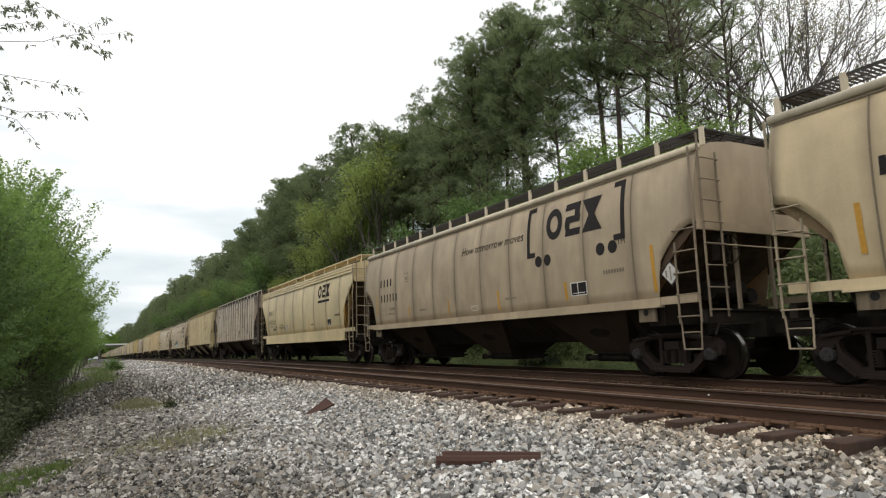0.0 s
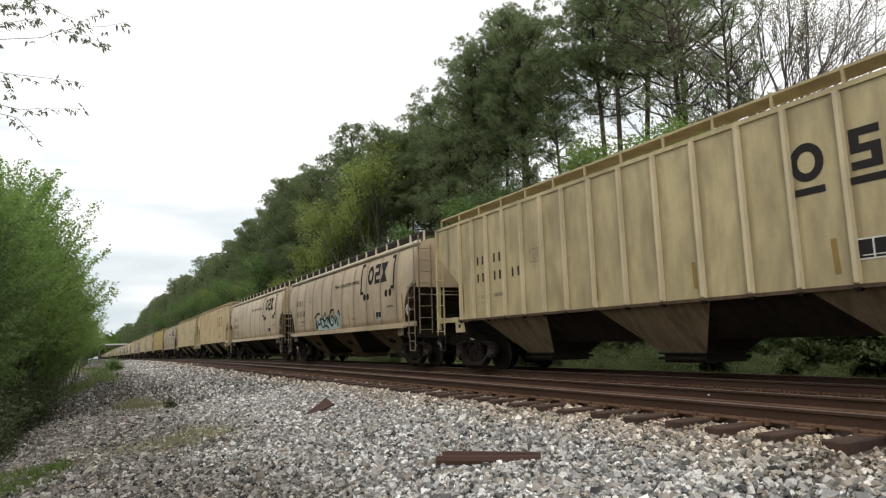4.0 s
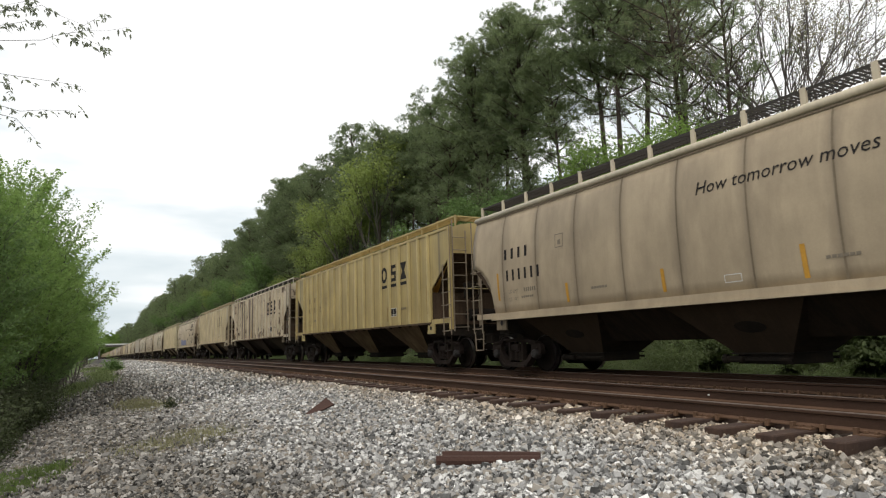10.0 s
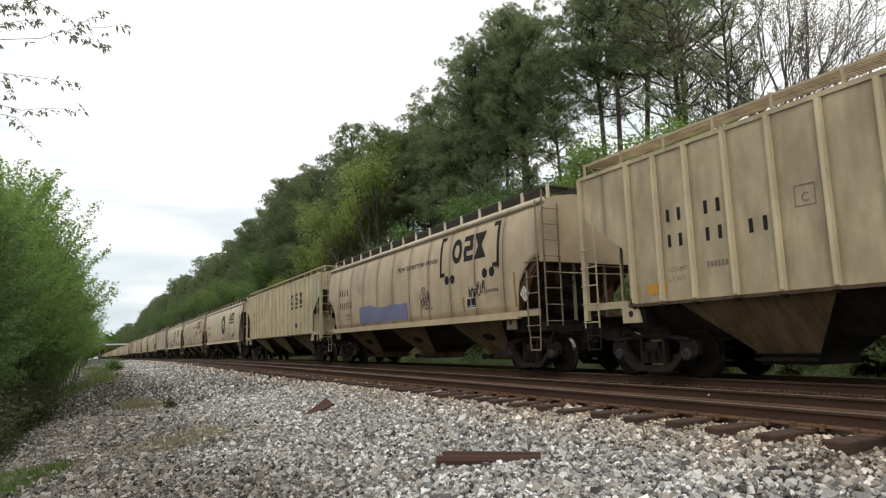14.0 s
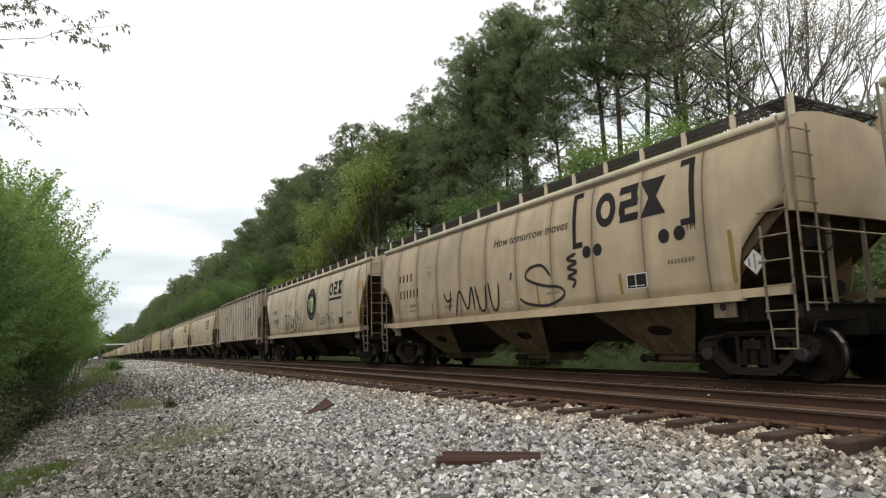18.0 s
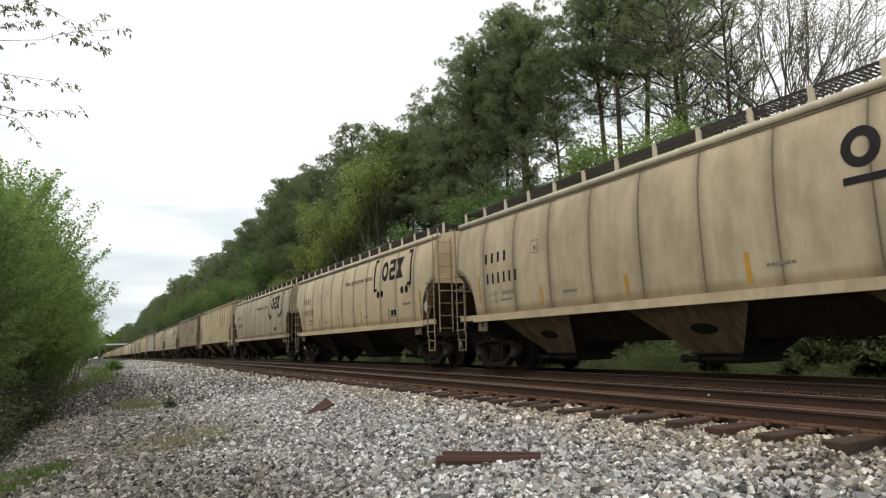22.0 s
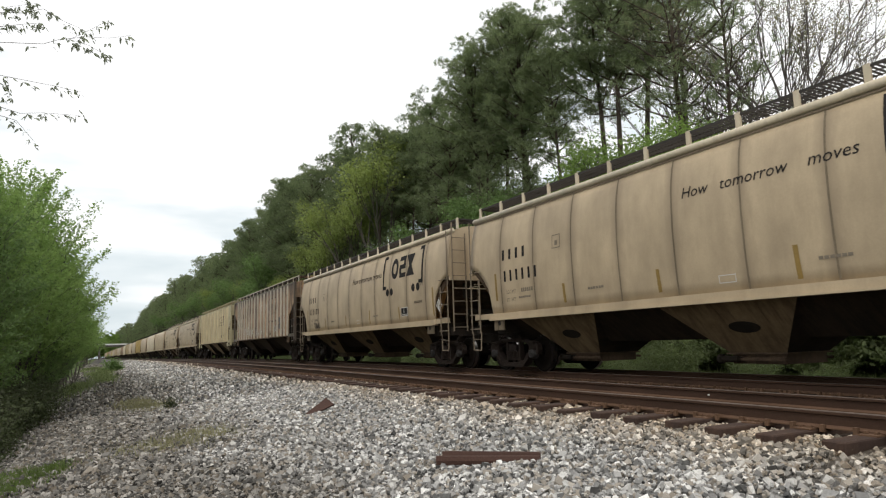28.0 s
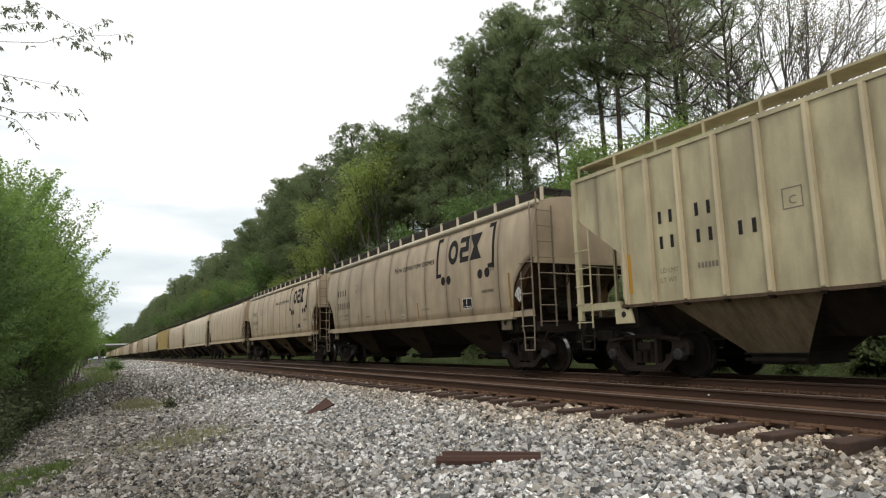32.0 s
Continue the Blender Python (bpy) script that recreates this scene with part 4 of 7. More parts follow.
MOTIFS = [
    [[(0.05, 0.0), (0.2, 0.95), (0.4, 0.35), (0.6, 1.05), (0.7, 0.2), (1.1, 0.6)]],
    [[(0.5, 0.5), (0.35, 0.55), (0.4, 0.8), (0.75, 0.8), (0.85, 0.35), (0.45, 0.1), (0.05, 0.4), (0.2, 1.0), (0.9, 1.05)]],
    [[(0.1, 0.2), (0.5, 0.9), (0.8, 0.6), (0.4, 0.3), (0.9, 0.0), (1.2, 0.7)], [(0.0, 0.9), (0.3, 0.5)]],
    [[(0.0, 0.5), (0.25, 0.1), (0.5, 0.6), (0.7, 0.2), (1.1, 0.9)], [(0.2, 0.9), (0.45, 1.0), (0.6, 0.8)]],
    [[(-0.2, 0.15), (0.4, 0.05), (1.2, 0.25)], [(0.2, 0.3), (0.45, 1.0), (0.5, 0.4), (0.8, 0.85), (0.75, 0.3)]],
    [[(0.0, 0.8), (0.5, 0.5), (0.1, 0.3), (0.6, 0.1), (1.0, 0.5), (0.7, 1.0), (0.4, 0.7)]],
]
TALL_TAG = [[(0.0, 0.7), (0.03, 0.45), (0.08, 0.5)], [(0.07, 0.75), (0.05, 0.15)], [(0.11, -0.05), (0.15, 0.7), (0.22, 0.15), (0.26, 0.75), (0.28, 0.1)],
            [(0.29, 0.75), (0.33, 0.1), (0.37, 0.15), (0.38, 0.75)], [(0.40, 0.8), (0.43, 0.08), (0.47, 0.15), (0.48, 0.75)], [(0.58, 0.95), (0.57, 0.75)],
            [(0.83, 0.7), (0.78, 0.98), (0.70, 0.95), (0.68, 0.72), (0.78, 0.5), (0.88, 0.4), (0.9, 0.2), (0.8, 0.02), (0.68, 0.1), (0.63, 0.25)],
            [(0.98, 1.1), (0.93, 1.0), (0.98, 0.9), (0.93, 0.8), (0.98, 0.7), (0.93, 0.6), (0.97, 0.5), (0.95, 0.35)]]

# tall outlined letters, joined by one line along their tops
OUTLINE_TAG = [[(0.12, 1.02), (0.12, 0.74), (0.08, 0.39), (0.19, 0.21), (0.3, 0.33)], [(0.12, 1.02), (0.31, 1.1), (0.45, 1.08), (0.57, 1.11), (0.75, 1.08)], [(0.15, 1.03), (0.19, 0.04)], [(0.32, 1.12), (0.34, 0.77)],
               [(0.23, 0.33), (0.22, 0.66), (0.27, 0.82), (0.36, 0.47), (0.41, 0.04)], [(0.45, 1.08), (0.41, 0.69), (0.43, 0.23)], [(0.42, 0.63), (0.47, 0.74), (0.56, 0.5), (0.62, 0.03)],
               [(0.59, 0.86), (0.58, 0.63), (0.66, 0.47), (0.65, 0.17)], [(0.69, 1.04), (0.65, 0.81), (0.81, 0.03)], [(0.75, 1.08), (0.77, 0.32)], [(0.76, 0.98), (0.83, 0.29)],
               [(0.81, 0.77), (0.84, 1.08), (0.97, 0.74), (0.89, 0.32)], [(0.89, 0.39), (0.96, 0.43), (1.05, -0.03)]]


def smooth_line(pts, n=5):
    """A Catmull-Rom curve through the points."""
    p = [pts[0]] + list(pts) + [pts[-1]]
    out = []
    for a, b, c, d in zip(p, p[1:], p[2:], p[3:]):
        for k in range(n):
            t = k / n
            out.append(tuple(0.5 * (2 * b[i] + (c[i] - a[i]) * t + (2 * a[i] - 5 * b[i] + 4 * c[i] - d[i]) * t * t + (3 * b[i] - a[i] - 3 * c[i] + d[i]) * t ** 3) for i in (0, 1)))
    return out + [pts[-1]]


def zigzag(rng, x, z, w, h, n, thick=0.05, lines=None):
    """A sprayed scrawl: separate hand-drawn strokes, uneven in size and lean."""
    if lines is None:
        lines = []
        m = max(3, n // 2)
        for k in range(m):
            sx, sy, up, lean = rng.uniform(0.8, 1.25) / m, rng.uniform(0.6, 1.05), rng.uniform(-0.08, 0.18), rng.uniform(0.0, 0.2)
            fx, fy = rng.random() < 0.5, rng.random() < 0.5
            for ln in rng.choice(MOTIFS):
                ln = [(1 - px if fx else px, 1 - py if fy else py) for px, py in ln]
                lines.append([((k + 0.05) / m + sx * 1.3 * (px + lean * py + rng.uniform(-0.12, 0.12)), up + sy * (py + rng.uniform(-0.12, 0.12))) for px, py in ln])
    lines = [smooth_line([(x + w * px, z + h * max(py, -0.02)) for px, py in ln]) for ln in lines]

    def shapes(bm):
        for pts in lines:
            for k, ((ax, ay), (bx, by)) in enumerate(zip(pts, pts[1:])):
                d = Vector((bx - ax, by - ay))
                if d.length > 1e-4:
                    d = d.normalized() * thick / 2 * (1.0 if 0 < k < len(pts) - 2 else 0.7)
                    flat(bm, [(ax - d.y, ay + d.x), (ax + d.y, ay - d.x), (bx + d.y, by - d.x), (bx - d.y, by + d.x)])
    return shapes


def label_board(car, kind, y, z, w=0.42, h=0.30, frame_mat=None):
    decal(car, "label_panel", kind, y, lambda bm: rect(bm, 0, w, z, z + h), BLACK, 0.006)
    decal(car, "label_line", kind, y, lambda bm: (rect(bm, 0, w, z + h, z + h * 1.08), rect(bm, -w * 0.05, 0, z, z + h * 1.08), rect(bm, w, w * 1.05, z, z + h * 1.08), rect(bm, 0, w, z - h * 0.08, z), rect(bm, w * 0.42, w * 0.47, z, z + h), rect(bm, w * 0.1, w * 0.9, z + h * 0.12, z + h * 0.18)), frame_mat or WHITE, 0.010)


def reflectors(car, kind, mat, spots):
    for y, z, h in spots:
        def shapes(bm, z=z, h=h):
            rect(bm, 0, 0.085, z, z + h, -0.02)
        decal(car, "reflector_%s" % ("tall" if h > 0.7 else "short"), kind, y, shapes, mat, 0.008)


def marks_round(car, kind, L, refl, style):
    yl = L / 2
    if style in ("bracket", "bracket_wide", "plain"):
        n0 = yl - {"round": 1.62, "grain": 1.8, "smooth": 2.13}[kind]
        zn = 2.72 if kind != "round" else 2.88
        for k in range(4):
            decal(car, "reporting_mark", kind, n0 - k * 0.30, bars_row(0, zn, 1, 0.10, 0.27, 1), BLACK)
        for k in range(6):
            decal(car, "car_number", kind, n0 - 0.06 - k * 0.265, bars_row(0, zn - 0.56, 1, 0.085, 0.28, 1), BLACK)
        words(car, "load_limit", kind, yl - 1.75, 2.00, "LD LMT", 0.13, GHOST)
        words(car, "light_weight", kind, yl - 1.75, 1.80, "LT  WT", 0.13, GHOST)
        for z in (2.00, 1.80):
            decal(car, "stencil_line", kind, yl - 2.42, bars_row(0, z, 6, 0.055, 0.10, 0.085), GHOST)
        decal(car, "plate_box", kind, yl - 3.75, lambda bm: (rect(bm, 0, 0.3, 2.9, 2.92), rect(bm, 0, 0.3, 3.2, 3.22), rect(bm, 0, 0.02, 2.92, 3.2), rect(bm, 0.28, 0.3, 2.92, 3.2), rect(bm, 0.1, 0.2, 2.97, 3.08)), GHOST)
    if style.startswith("bracket"):
        wide = style == "bracket_wide"  # the slogan in smaller letters, set far apart
        words(car, "slogan", kind, -L / 2 + (8.62 if wide else 8.42), 3.27, "How   tomorrow    moves" if wide else "How tomorrow moves", 0.29 if wide else 0.33, BLUE_BLACK, 0.22, 3.15 if wide else 3.12)
        decal(car, "repair_box", kind, -L / 2 + 7.96, lambda bm: (rect(bm, 0, 0.34, 1.66, 1.675), rect(bm, 0, 0.34, 1.785, 1.80), rect(bm, 0, 0.015, 1.675, 1.785), rect(bm, 0.325, 0.34, 1.675, 1.785)), WHITE)
        def bracket(s, x):
            def shapes(bm):
                rect(bm, x - 0.06, x + 0.06, 2.78, 4.02)
                a, b = sorted((x, x + s * 0.27))
                rect(bm, a, b, 3.90, 4.02), rect(bm, a, b, 2.78, 2.90)
            return shapes
        decal(car, "bracket_mark", kind, -L / 2 + 5.06, bracket(1, 0), BLUE_BLACK)
        decal(car, "bracket_mark", kind, -L / 2 + 1.80, bracket(-1, 0), BLUE_BLACK)
        decal(car, "operator_mark", kind, -L / 2 + 4.34, lambda bm: emblem(bm, 0, 3.10, 1.95, 0.74), BLUE_BLACK)
        for x in (4.67, 4.32, 2.49, 2.12):
            decal(car, "dot_mark", kind, -L / 2 + x, lambda bm: disc(bm, 0, 2.66, 0.135, 0.135), BLUE_BLACK)
        words(car, "trade_mark", kind, -L / 2 + 1.98, 2.68, "TM", 0.17, BLUE_BLACK)
    elif style == "plain":
        decal(car, "operator_mark", kind, -L / 2 + 4.87, lambda bm: (emblem(bm, 0, 3.06, 1.78, 0.60), rect(bm, 0, 1.72, 2.84, 2.95)), BLUE_BLACK)
    for k in range(3):
        decal(car, "stencil_line", kind, -L / 2 + 2.45, bars_row(0, 2.12 - k * 0.15, 8, 0.05, 0.08, 0.08), GHOST)
    label_board(car, kind, -L / 2 + 3.52, 1.76, 0.50, 0.26, GHOST if kind == "grain" else WHITE)
    for x in (13.9, 11.3, 6.2):
        decal(car, "stencil_line", kind, -L / 2 + x, bars_row(0, 1.85, 6, 0.07, 0.05, 0.085), GHOST)
    reflectors(car, kind, refl, [(-L / 2 + 1.10, 1.64, 0.9), (-L / 2 + 3.75, 1.66, 0.42), (-L / 2 + 6.56, 1.60, 0.52), (-L / 2 + 9.32, 1.62, 0.44), (-L / 2 + 12.14, 1.62, 0.44), (L / 2 - 1.25, 1.85, 0.72)])


def grain_mark(car, kind, L):
    y = -L / 2 + 7.66
    decal(car, "round_emblem", kind, y, lambda bm: disc(bm, 0, 2.87, 0.79, 0.79, 28), BLACK, 0.006, "round dark emblem with a yellow ear of corn")
    decal(car, "ear_ground", kind, y, lambda bm: disc(bm, 0.03, 2.86, 0.31, 0.39), WHITE, 0.009)
    decal(car, "ear_mark", kind, y, lambda bm: disc(bm, 0.03, 2.93, 0.15, 0.29), CORN_YELLOW, 0.012)
    def leaves(bm):
        flat(bm, [(-0.93, 3.13), (-0.60, 3.05), (-0.35, 2.92), (-0.02, 2.60), (-0.06, 3.00), (-0.45, 3.17)])
        flat(bm, [(-0.90, 2.87), (-0.55, 2.85), (-0.30, 2.62), (0.0, 2.50), (0.03, 2.57), (-0.15, 2.80), (-0.50, 2.95)])
        flat(bm, [(0.30, 3.02), (0.20, 2.88), (0.13, 2.70), (0.03, 2.52), (0.20, 2.58), (0.33, 2.80)])
    decal(car, "leaf_mark", kind, y, leaves, CORN_GREEN, 0.015)
    def ticks(bm):
        # short radial bars in place of the ring's lettering
        for a in [math.radians(d) for d in (64, 80, 97, 113, 188, 204, 220, 236, 258, 274, 290, 306, 321, 336, 351)]:
            c, d = math.cos(a), math.sin(a)
            flat(bm, [(c * r - d * q, 2.87 + d * r + c * q) for r, q in ((0.52, -0.02), (0.68, -0.02), (0.68, 0.02), (0.52, 0.02))])
    decal(car, "emblem_lettering", kind, y, ticks, GHOST, 0.010)["kind"] = "stuff"
    decal(car, "warning_square", kind, -L / 2 + 1.12, lambda bm: rect(bm, 0, 0.32, 3.06, 3.36), ORANGE, 0.008)


def marks_ribbed(car, L, refl, style, lettering):
    k = "ribbed"
    def seg(y, shapes, name, mat, lift=0.006, label=""):
        return decal(car, name, k, y, shapes, mat, lift, label)
    F0 = -L / 2
    if style.startswith("letters"):
        for j, d in enumerate((5.50, 4.64, 3.78)):
            def one(bm, j=j):
                w, h, z = 0.54, 0.60, 3.05
                if j == 0:
                    ring(bm, w / 2, z + h / 2, w * 0.26, w * 0.5, h * 0.28, h * 0.5)
                elif j == 1:
                    for q in (0, 1, 2):
                        rect(bm, 0.06, w - 0.06, z + h * 0.4 * q, z + h * (0.4 * q + 0.2))
                    rect(bm, 0.06, 0.2, z + h * 0.6, z + h * 0.8), rect(bm, w - 0.2, w - 0.06, z + h * 0.2, z + h * 0.4)
                else:
                    flat(bm, [(0, z), (w, z), (w * 0.66, z + h / 2), (w * 0.34, z + h / 2)])
                    flat(bm, [(w * 0.34, z + h / 2), (w * 0.66, z + h / 2), (w, z + h), (0, z + h)])
                rect(bm, 0.02, w - 0.02, z - 0.20, z - 0.09)
            seg(F0 + d, one, "operator_mark", lettering)
    elif style.startswith("line"):
        panels = style == "line_panels"
        # the operator's old name as plain blocks, then the words that can still be read
        for i, d in enumerate((13.3, 12.93, 12.6, 12.15, 11.9, 11.55)):
            seg(F0 + d, bars_row(0, 3.20, 1, 0.11 if i == 3 else 0.17, 0.42, 1), "operator_lettering", FADED)
        words(car, "line_word", k, F0 + 11.05, 3.21, "LINES", 0.56, FADED, 0.0, 1.50)
        words(car, "line_word", k, F0 + 8.95, 3.21, "SYSTEM", 0.56, FADED if panels else BUFF_PATCH, 0.0, 2.36)
    if style.startswith("line"):
        def frame_mark(bm):
            for x0, x1, z0, z1 in ((0.12, 2.2, 3.77, 3.86), (0.12, 2.2, 2.36, 2.45), (0.0, 0.09, 2.5, 3.7), (2.23, 2.32, 2.5, 3.7)):
                rect(bm, x0, x1, z0, z1)
            for x0, z0, x1, z1 in ((0, 2.5, 0.12, 2.36), (2.2, 2.36, 2.32, 2.5), (2.2, 3.86, 2.32, 3.7), (0, 3.7, 0.12, 3.86)):
                flat(bm, [(x0, z0), (x1, z1), (x1 * 0.96 + 0.045, z1 * 0.96 + 0.124), (x0 * 0.96 + 0.045, z0 * 0.96 + 0.124)])
        seg(F0 + 6.24, frame_mark, "emblem_frame", FADED)
        for q, (x, w) in enumerate(((0.22, 0.30), (0.60, 0.22), (0.92, 0.20), (1.25, 0.10), (1.45, 0.22), (1.75, 0.36))):
            seg(F0 + 6.24 - x, lambda bm, w=w: rect(bm, 0, 0.5 * w + 0.04, 3.05, 3.50, 0.14), "emblem_stroke", FADED)
        for z in (2.84, 2.60):
            seg(F0 + 6.02, bars_row(0, z, 11, 0.07, 0.13, 0.155), "emblem_line", FADED)["kind"] = "stuff"
        for d, w in ((15.93, 0.50), (15.28, 0.66), (14.42, 0.66)) if panels else ():
            seg(F0 + d, lambda bm, w=w: rect(bm, 0, w, 2.28, 3.72), "number_panel", BUFF_PATCH, 0.004)
        seg(F0 + 3.66, lambda bm: (rect(bm, 0, 0.44, 2.28, 2.58), rect(bm, 0.02, 0.44, 1.90, 2.22)), "painted_out_square", DARK_PATCH)
        seg(F0 + 4.56, lambda bm: rect(bm, 0, 0.56, 1.78, 2.05), "buff_patch", BUFF_PATCH)
        if panels:
            seg(F0 + 8.9, lambda bm: rect(bm, 0, 0.5, 1.78, 2.25), "buff_patch", BUFF_PATCH)
            seg(F0 + 7.2, lambda bm: flat(bm, [(0.05, 1.85), (0.42, 1.72), (0.5, 2.3), (0.2, 2.42), (0.0, 2.2)]), "buff_patch", BUFF_PATCH)
    off = 0.75 if style.startswith("line") else 0.0
    big = style == "line"  # one mark to a bay, and taller
    for d in (14.99, 14.15, 13.38, 12.54) if big else (14.96, 14.70, 14.10, 13.84):
        seg(F0 + d + off, bars_row(0, 2.96 if big else 2.92, 1, 0.13 if big else 0.078, 0.31 if big else 0.24, 1), "reporting_mark", lettering)
    for d in (15.13, 14.76, 14.24, 13.94, 13.50, 13.16) if big else (14.96, 14.70, 14.10, 13.84, 13.24, 12.98):
        seg(F0 + d + off, bars_row(0, 2.38 if big else 2.44, 1, 0.13 if big else 0.078, 0.29 if big else 0.24, 1), "car_number", lettering)
    words(car, "load_limit", k, F0 + 15.0, 1.98, "LD LMT", 0.13, GHOST)
    words(car, "light_weight", k, F0 + 15.0, 1.80, "LT WT", 0.13, GHOST)
    for z in (1.98, 1.80):
        seg(F0 + 14.12, bars_row(0, z, 6, 0.05, 0.10, 0.075), "stencil_line", GHOST)
    seg(F0 + 12.42, lambda bm: (rect(bm, 0, 0.34, 2.70, 2.72), rect(bm, 0, 0.34, 3.02, 3.04), rect(bm, 0, 0.02, 2.72, 3.02), rect(bm, 0.32, 0.34, 2.72, 3.02)), "plate_box", GHOST)
    words(car, "plate_letter", k, F0 + 12.42 - 0.10, 2.77, "C", 0.2, GHOST)
    label_board(car, k, F0 + 4.62, 1.80, 0.46, 0.26)
    seg(F0 + 3.75, bars_row(0, 1.98, 6, 0.05, 0.08, 0.075), "stencil_line", GHOST)
    seg(F0 + 3.75, bars_row(0, 1.84, 5, 0.05, 0.08, 0.075), "stencil_line", GHOST)
    if style == "letters_flat":
        for d in (1.96, 4.40, 9.5, 15.55):
            seg(F0 + d, lambda bm: rect(bm, 0, 0.48, 1.60, 1.80), "reflector_plate", refl, 0.006, "flat orange reflector plate")
        return
    reflectors(car, k, refl, [(F0 + 1.72, 1.72, 0.9), (F0 + 4.98, 1.62, 0.52), (F0 + 7.5, 1.62, 0.48), (F0 + 10.1, 1.60, 0.5), (F0 + 12.75, 1.60, 0.5), (F0 + 15.82, 1.65, 0.8)])


def diamond(car, kind, y, z, r, mat, rim):
    decal(car, "placard_diamond", kind, y, lambda bm: flat(bm, [(-r, z), (0, z - r), (r, z), (0, z + r)]), mat, 0.012, "diamond placard holder")
    decal(car, "placard_bar", kind, y, lambda bm: (rect(bm, -r * 0.06, r * 0.06, z - r * 0.55, z + r * 0.55), rect(bm, r * 0.25, r * 0.55, z - r * 0.22, z), rect(bm, -r * 0.5, -r * 0.35, z - r * 0.3, z + r * 0.25)), GHOST, 0.0145)
    decal(car, "placard_rim", kind, y, lambda bm: [flat(bm, [(a * r, z + b * r), (a * r * 0.86, z + b * r * 0.86), (c * r * 0.86, z + d * r * 0.86), (c * r, z + d * r)]) for (a, b), (c, d) in zip([(-1, 0), (0, -1), (1, 0), (0, 1)], [(0, -1), (1, 0), (0, 1), (-1, 0)])], rim, 0.015)


def hopper_car(kind, mat, y0, label, style="bracket", refl=None, lettering=None, extra=None, far=False):
    """One covered hopper car. y0: its middle along the track at the start."""
    L, top = LENGTH[kind], TOP[kind]
    car = thing("hopper_car", pose(TRACK_X, y0, 0), label, "train car", "cars of the train")
    P = lambda name, key, make, m=mat, smooth=False, lab="": part(name, shared((key, kind), make, m, smooth), m, car, lab)
    clean = mat in (CREAM_CLEAN, CREAM_YELLOW, PALE)
    worn = mat in (FAMILY_RUST, BROWN_RUST)
    edge = LADDER_GRIME if worn else LADDER_BROWN if kind == "grain" else mat
    for s in (-1, 1):
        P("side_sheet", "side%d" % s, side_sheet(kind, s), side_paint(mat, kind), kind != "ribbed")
        P("side_sill", "sill%d" % s, side_sill(kind, s), SLOPE if kind == "ribbed" else mat)
        for e in (-1, 1):
            P("sill_end", "sill_end%d%d" % (s, e), sill_end(kind, s, e), edge)
    P("roof", "roof", roof(kind))
    for e in (-1, 1):
        P("end_sheet", "end%d" % e, end_sheet(kind, e))
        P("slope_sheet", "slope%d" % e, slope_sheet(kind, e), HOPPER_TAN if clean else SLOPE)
        if kind == "ribbed" and not far:
            P("end_bulkhead", "bulkhead%d" % e, end_bulkhead(kind, e), mat if clean else SOOT if worn else SLOPE)
        if kind != "ribbed" and not far:
            P("end_lip", "lip%d" % e, end_lip(kind, e))
        c = part("coupler", shared("coupler%d" % e, coupler(e), SOOT), SOOT, car)
        c.location = (0, e * (L / 2 + 0.02), 0)
    for k in range(3):
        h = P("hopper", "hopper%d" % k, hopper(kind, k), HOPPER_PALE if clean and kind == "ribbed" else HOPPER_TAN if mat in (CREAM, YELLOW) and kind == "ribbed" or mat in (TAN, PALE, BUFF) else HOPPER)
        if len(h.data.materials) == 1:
            # darker material on end slopes and saddle stands in for their shade
            h.data.materials.append(SLOPE_SHADE)
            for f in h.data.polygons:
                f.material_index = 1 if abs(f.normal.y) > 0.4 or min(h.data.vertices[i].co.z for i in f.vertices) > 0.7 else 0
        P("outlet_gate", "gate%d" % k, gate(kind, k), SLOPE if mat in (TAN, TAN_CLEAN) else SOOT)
        if not far:
            if kind != "ribbed":
                P("outlet_pipe", "pipe%d" % k, outlet_pipe(kind, k), SOOT)
                P("poke_hatch", "hatch%d" % k, poke_hatch(kind, k), SOOT)
    for e in (-1, 1):
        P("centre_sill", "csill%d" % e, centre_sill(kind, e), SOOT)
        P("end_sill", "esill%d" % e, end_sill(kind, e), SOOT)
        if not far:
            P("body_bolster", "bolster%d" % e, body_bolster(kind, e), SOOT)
    if far:
        P("running_board", "board_far", board(kind, -1), GRATING)
        if kind == "ribbed":
            P("side_ribs", "ribs_far", lambda bm: [rib(bm, kind, i, s) for i in range(RIBS) for s in (-1, 1)])
        for e in (-1, 1):
            def truck_far(bm):
                sideframe(bm), truck_bolster(bm)
                for a in (-0.889, 0.889):
                    rod(bm, (-0.8, a, 0.457), (-0.68, a, 0.457), 0.457, 16)
            o = part("truck", shared("truck_far", truck_far, SOOT), SOOT, car)
            o.location = (0, e * (L / 2 - BOGIE[kind]), 0)
        for e in (-1, 1):
            ladder(car, mat, -1.62, e * (L / 2 - 0.2), 1.2, top, 0.45, 0, whole=True)
        return car
    # trim
    if kind == "ribbed":
        ribm = {"paint_cream": RIB_CREAM, "paint_cream_yellow": RIB_CREAM, "paint_pale": RIB_CREAM, "paint_grey_dirty": RIB_PALE, "paint_family_rust": RIB_PALE, "paint_brown_rust": RIB_PALE, "paint_red_rust": RIB_BUFF, "paint_yellow": RIB_YELLOW}.get(mat.name, mat)
        for i in range(RIBS):
            P("side_rib", "rib%d" % i, lambda bm, i=i: rib(bm, kind, i, -1), ribm)
        P("rib_feet", "rib_feet", rib_feet(kind), SOOT)["kind"] = "stuff"
        P("ribs_beyond", "ribs", lambda bm: [rib(bm, kind, i, 1) for i in range(RIBS)])
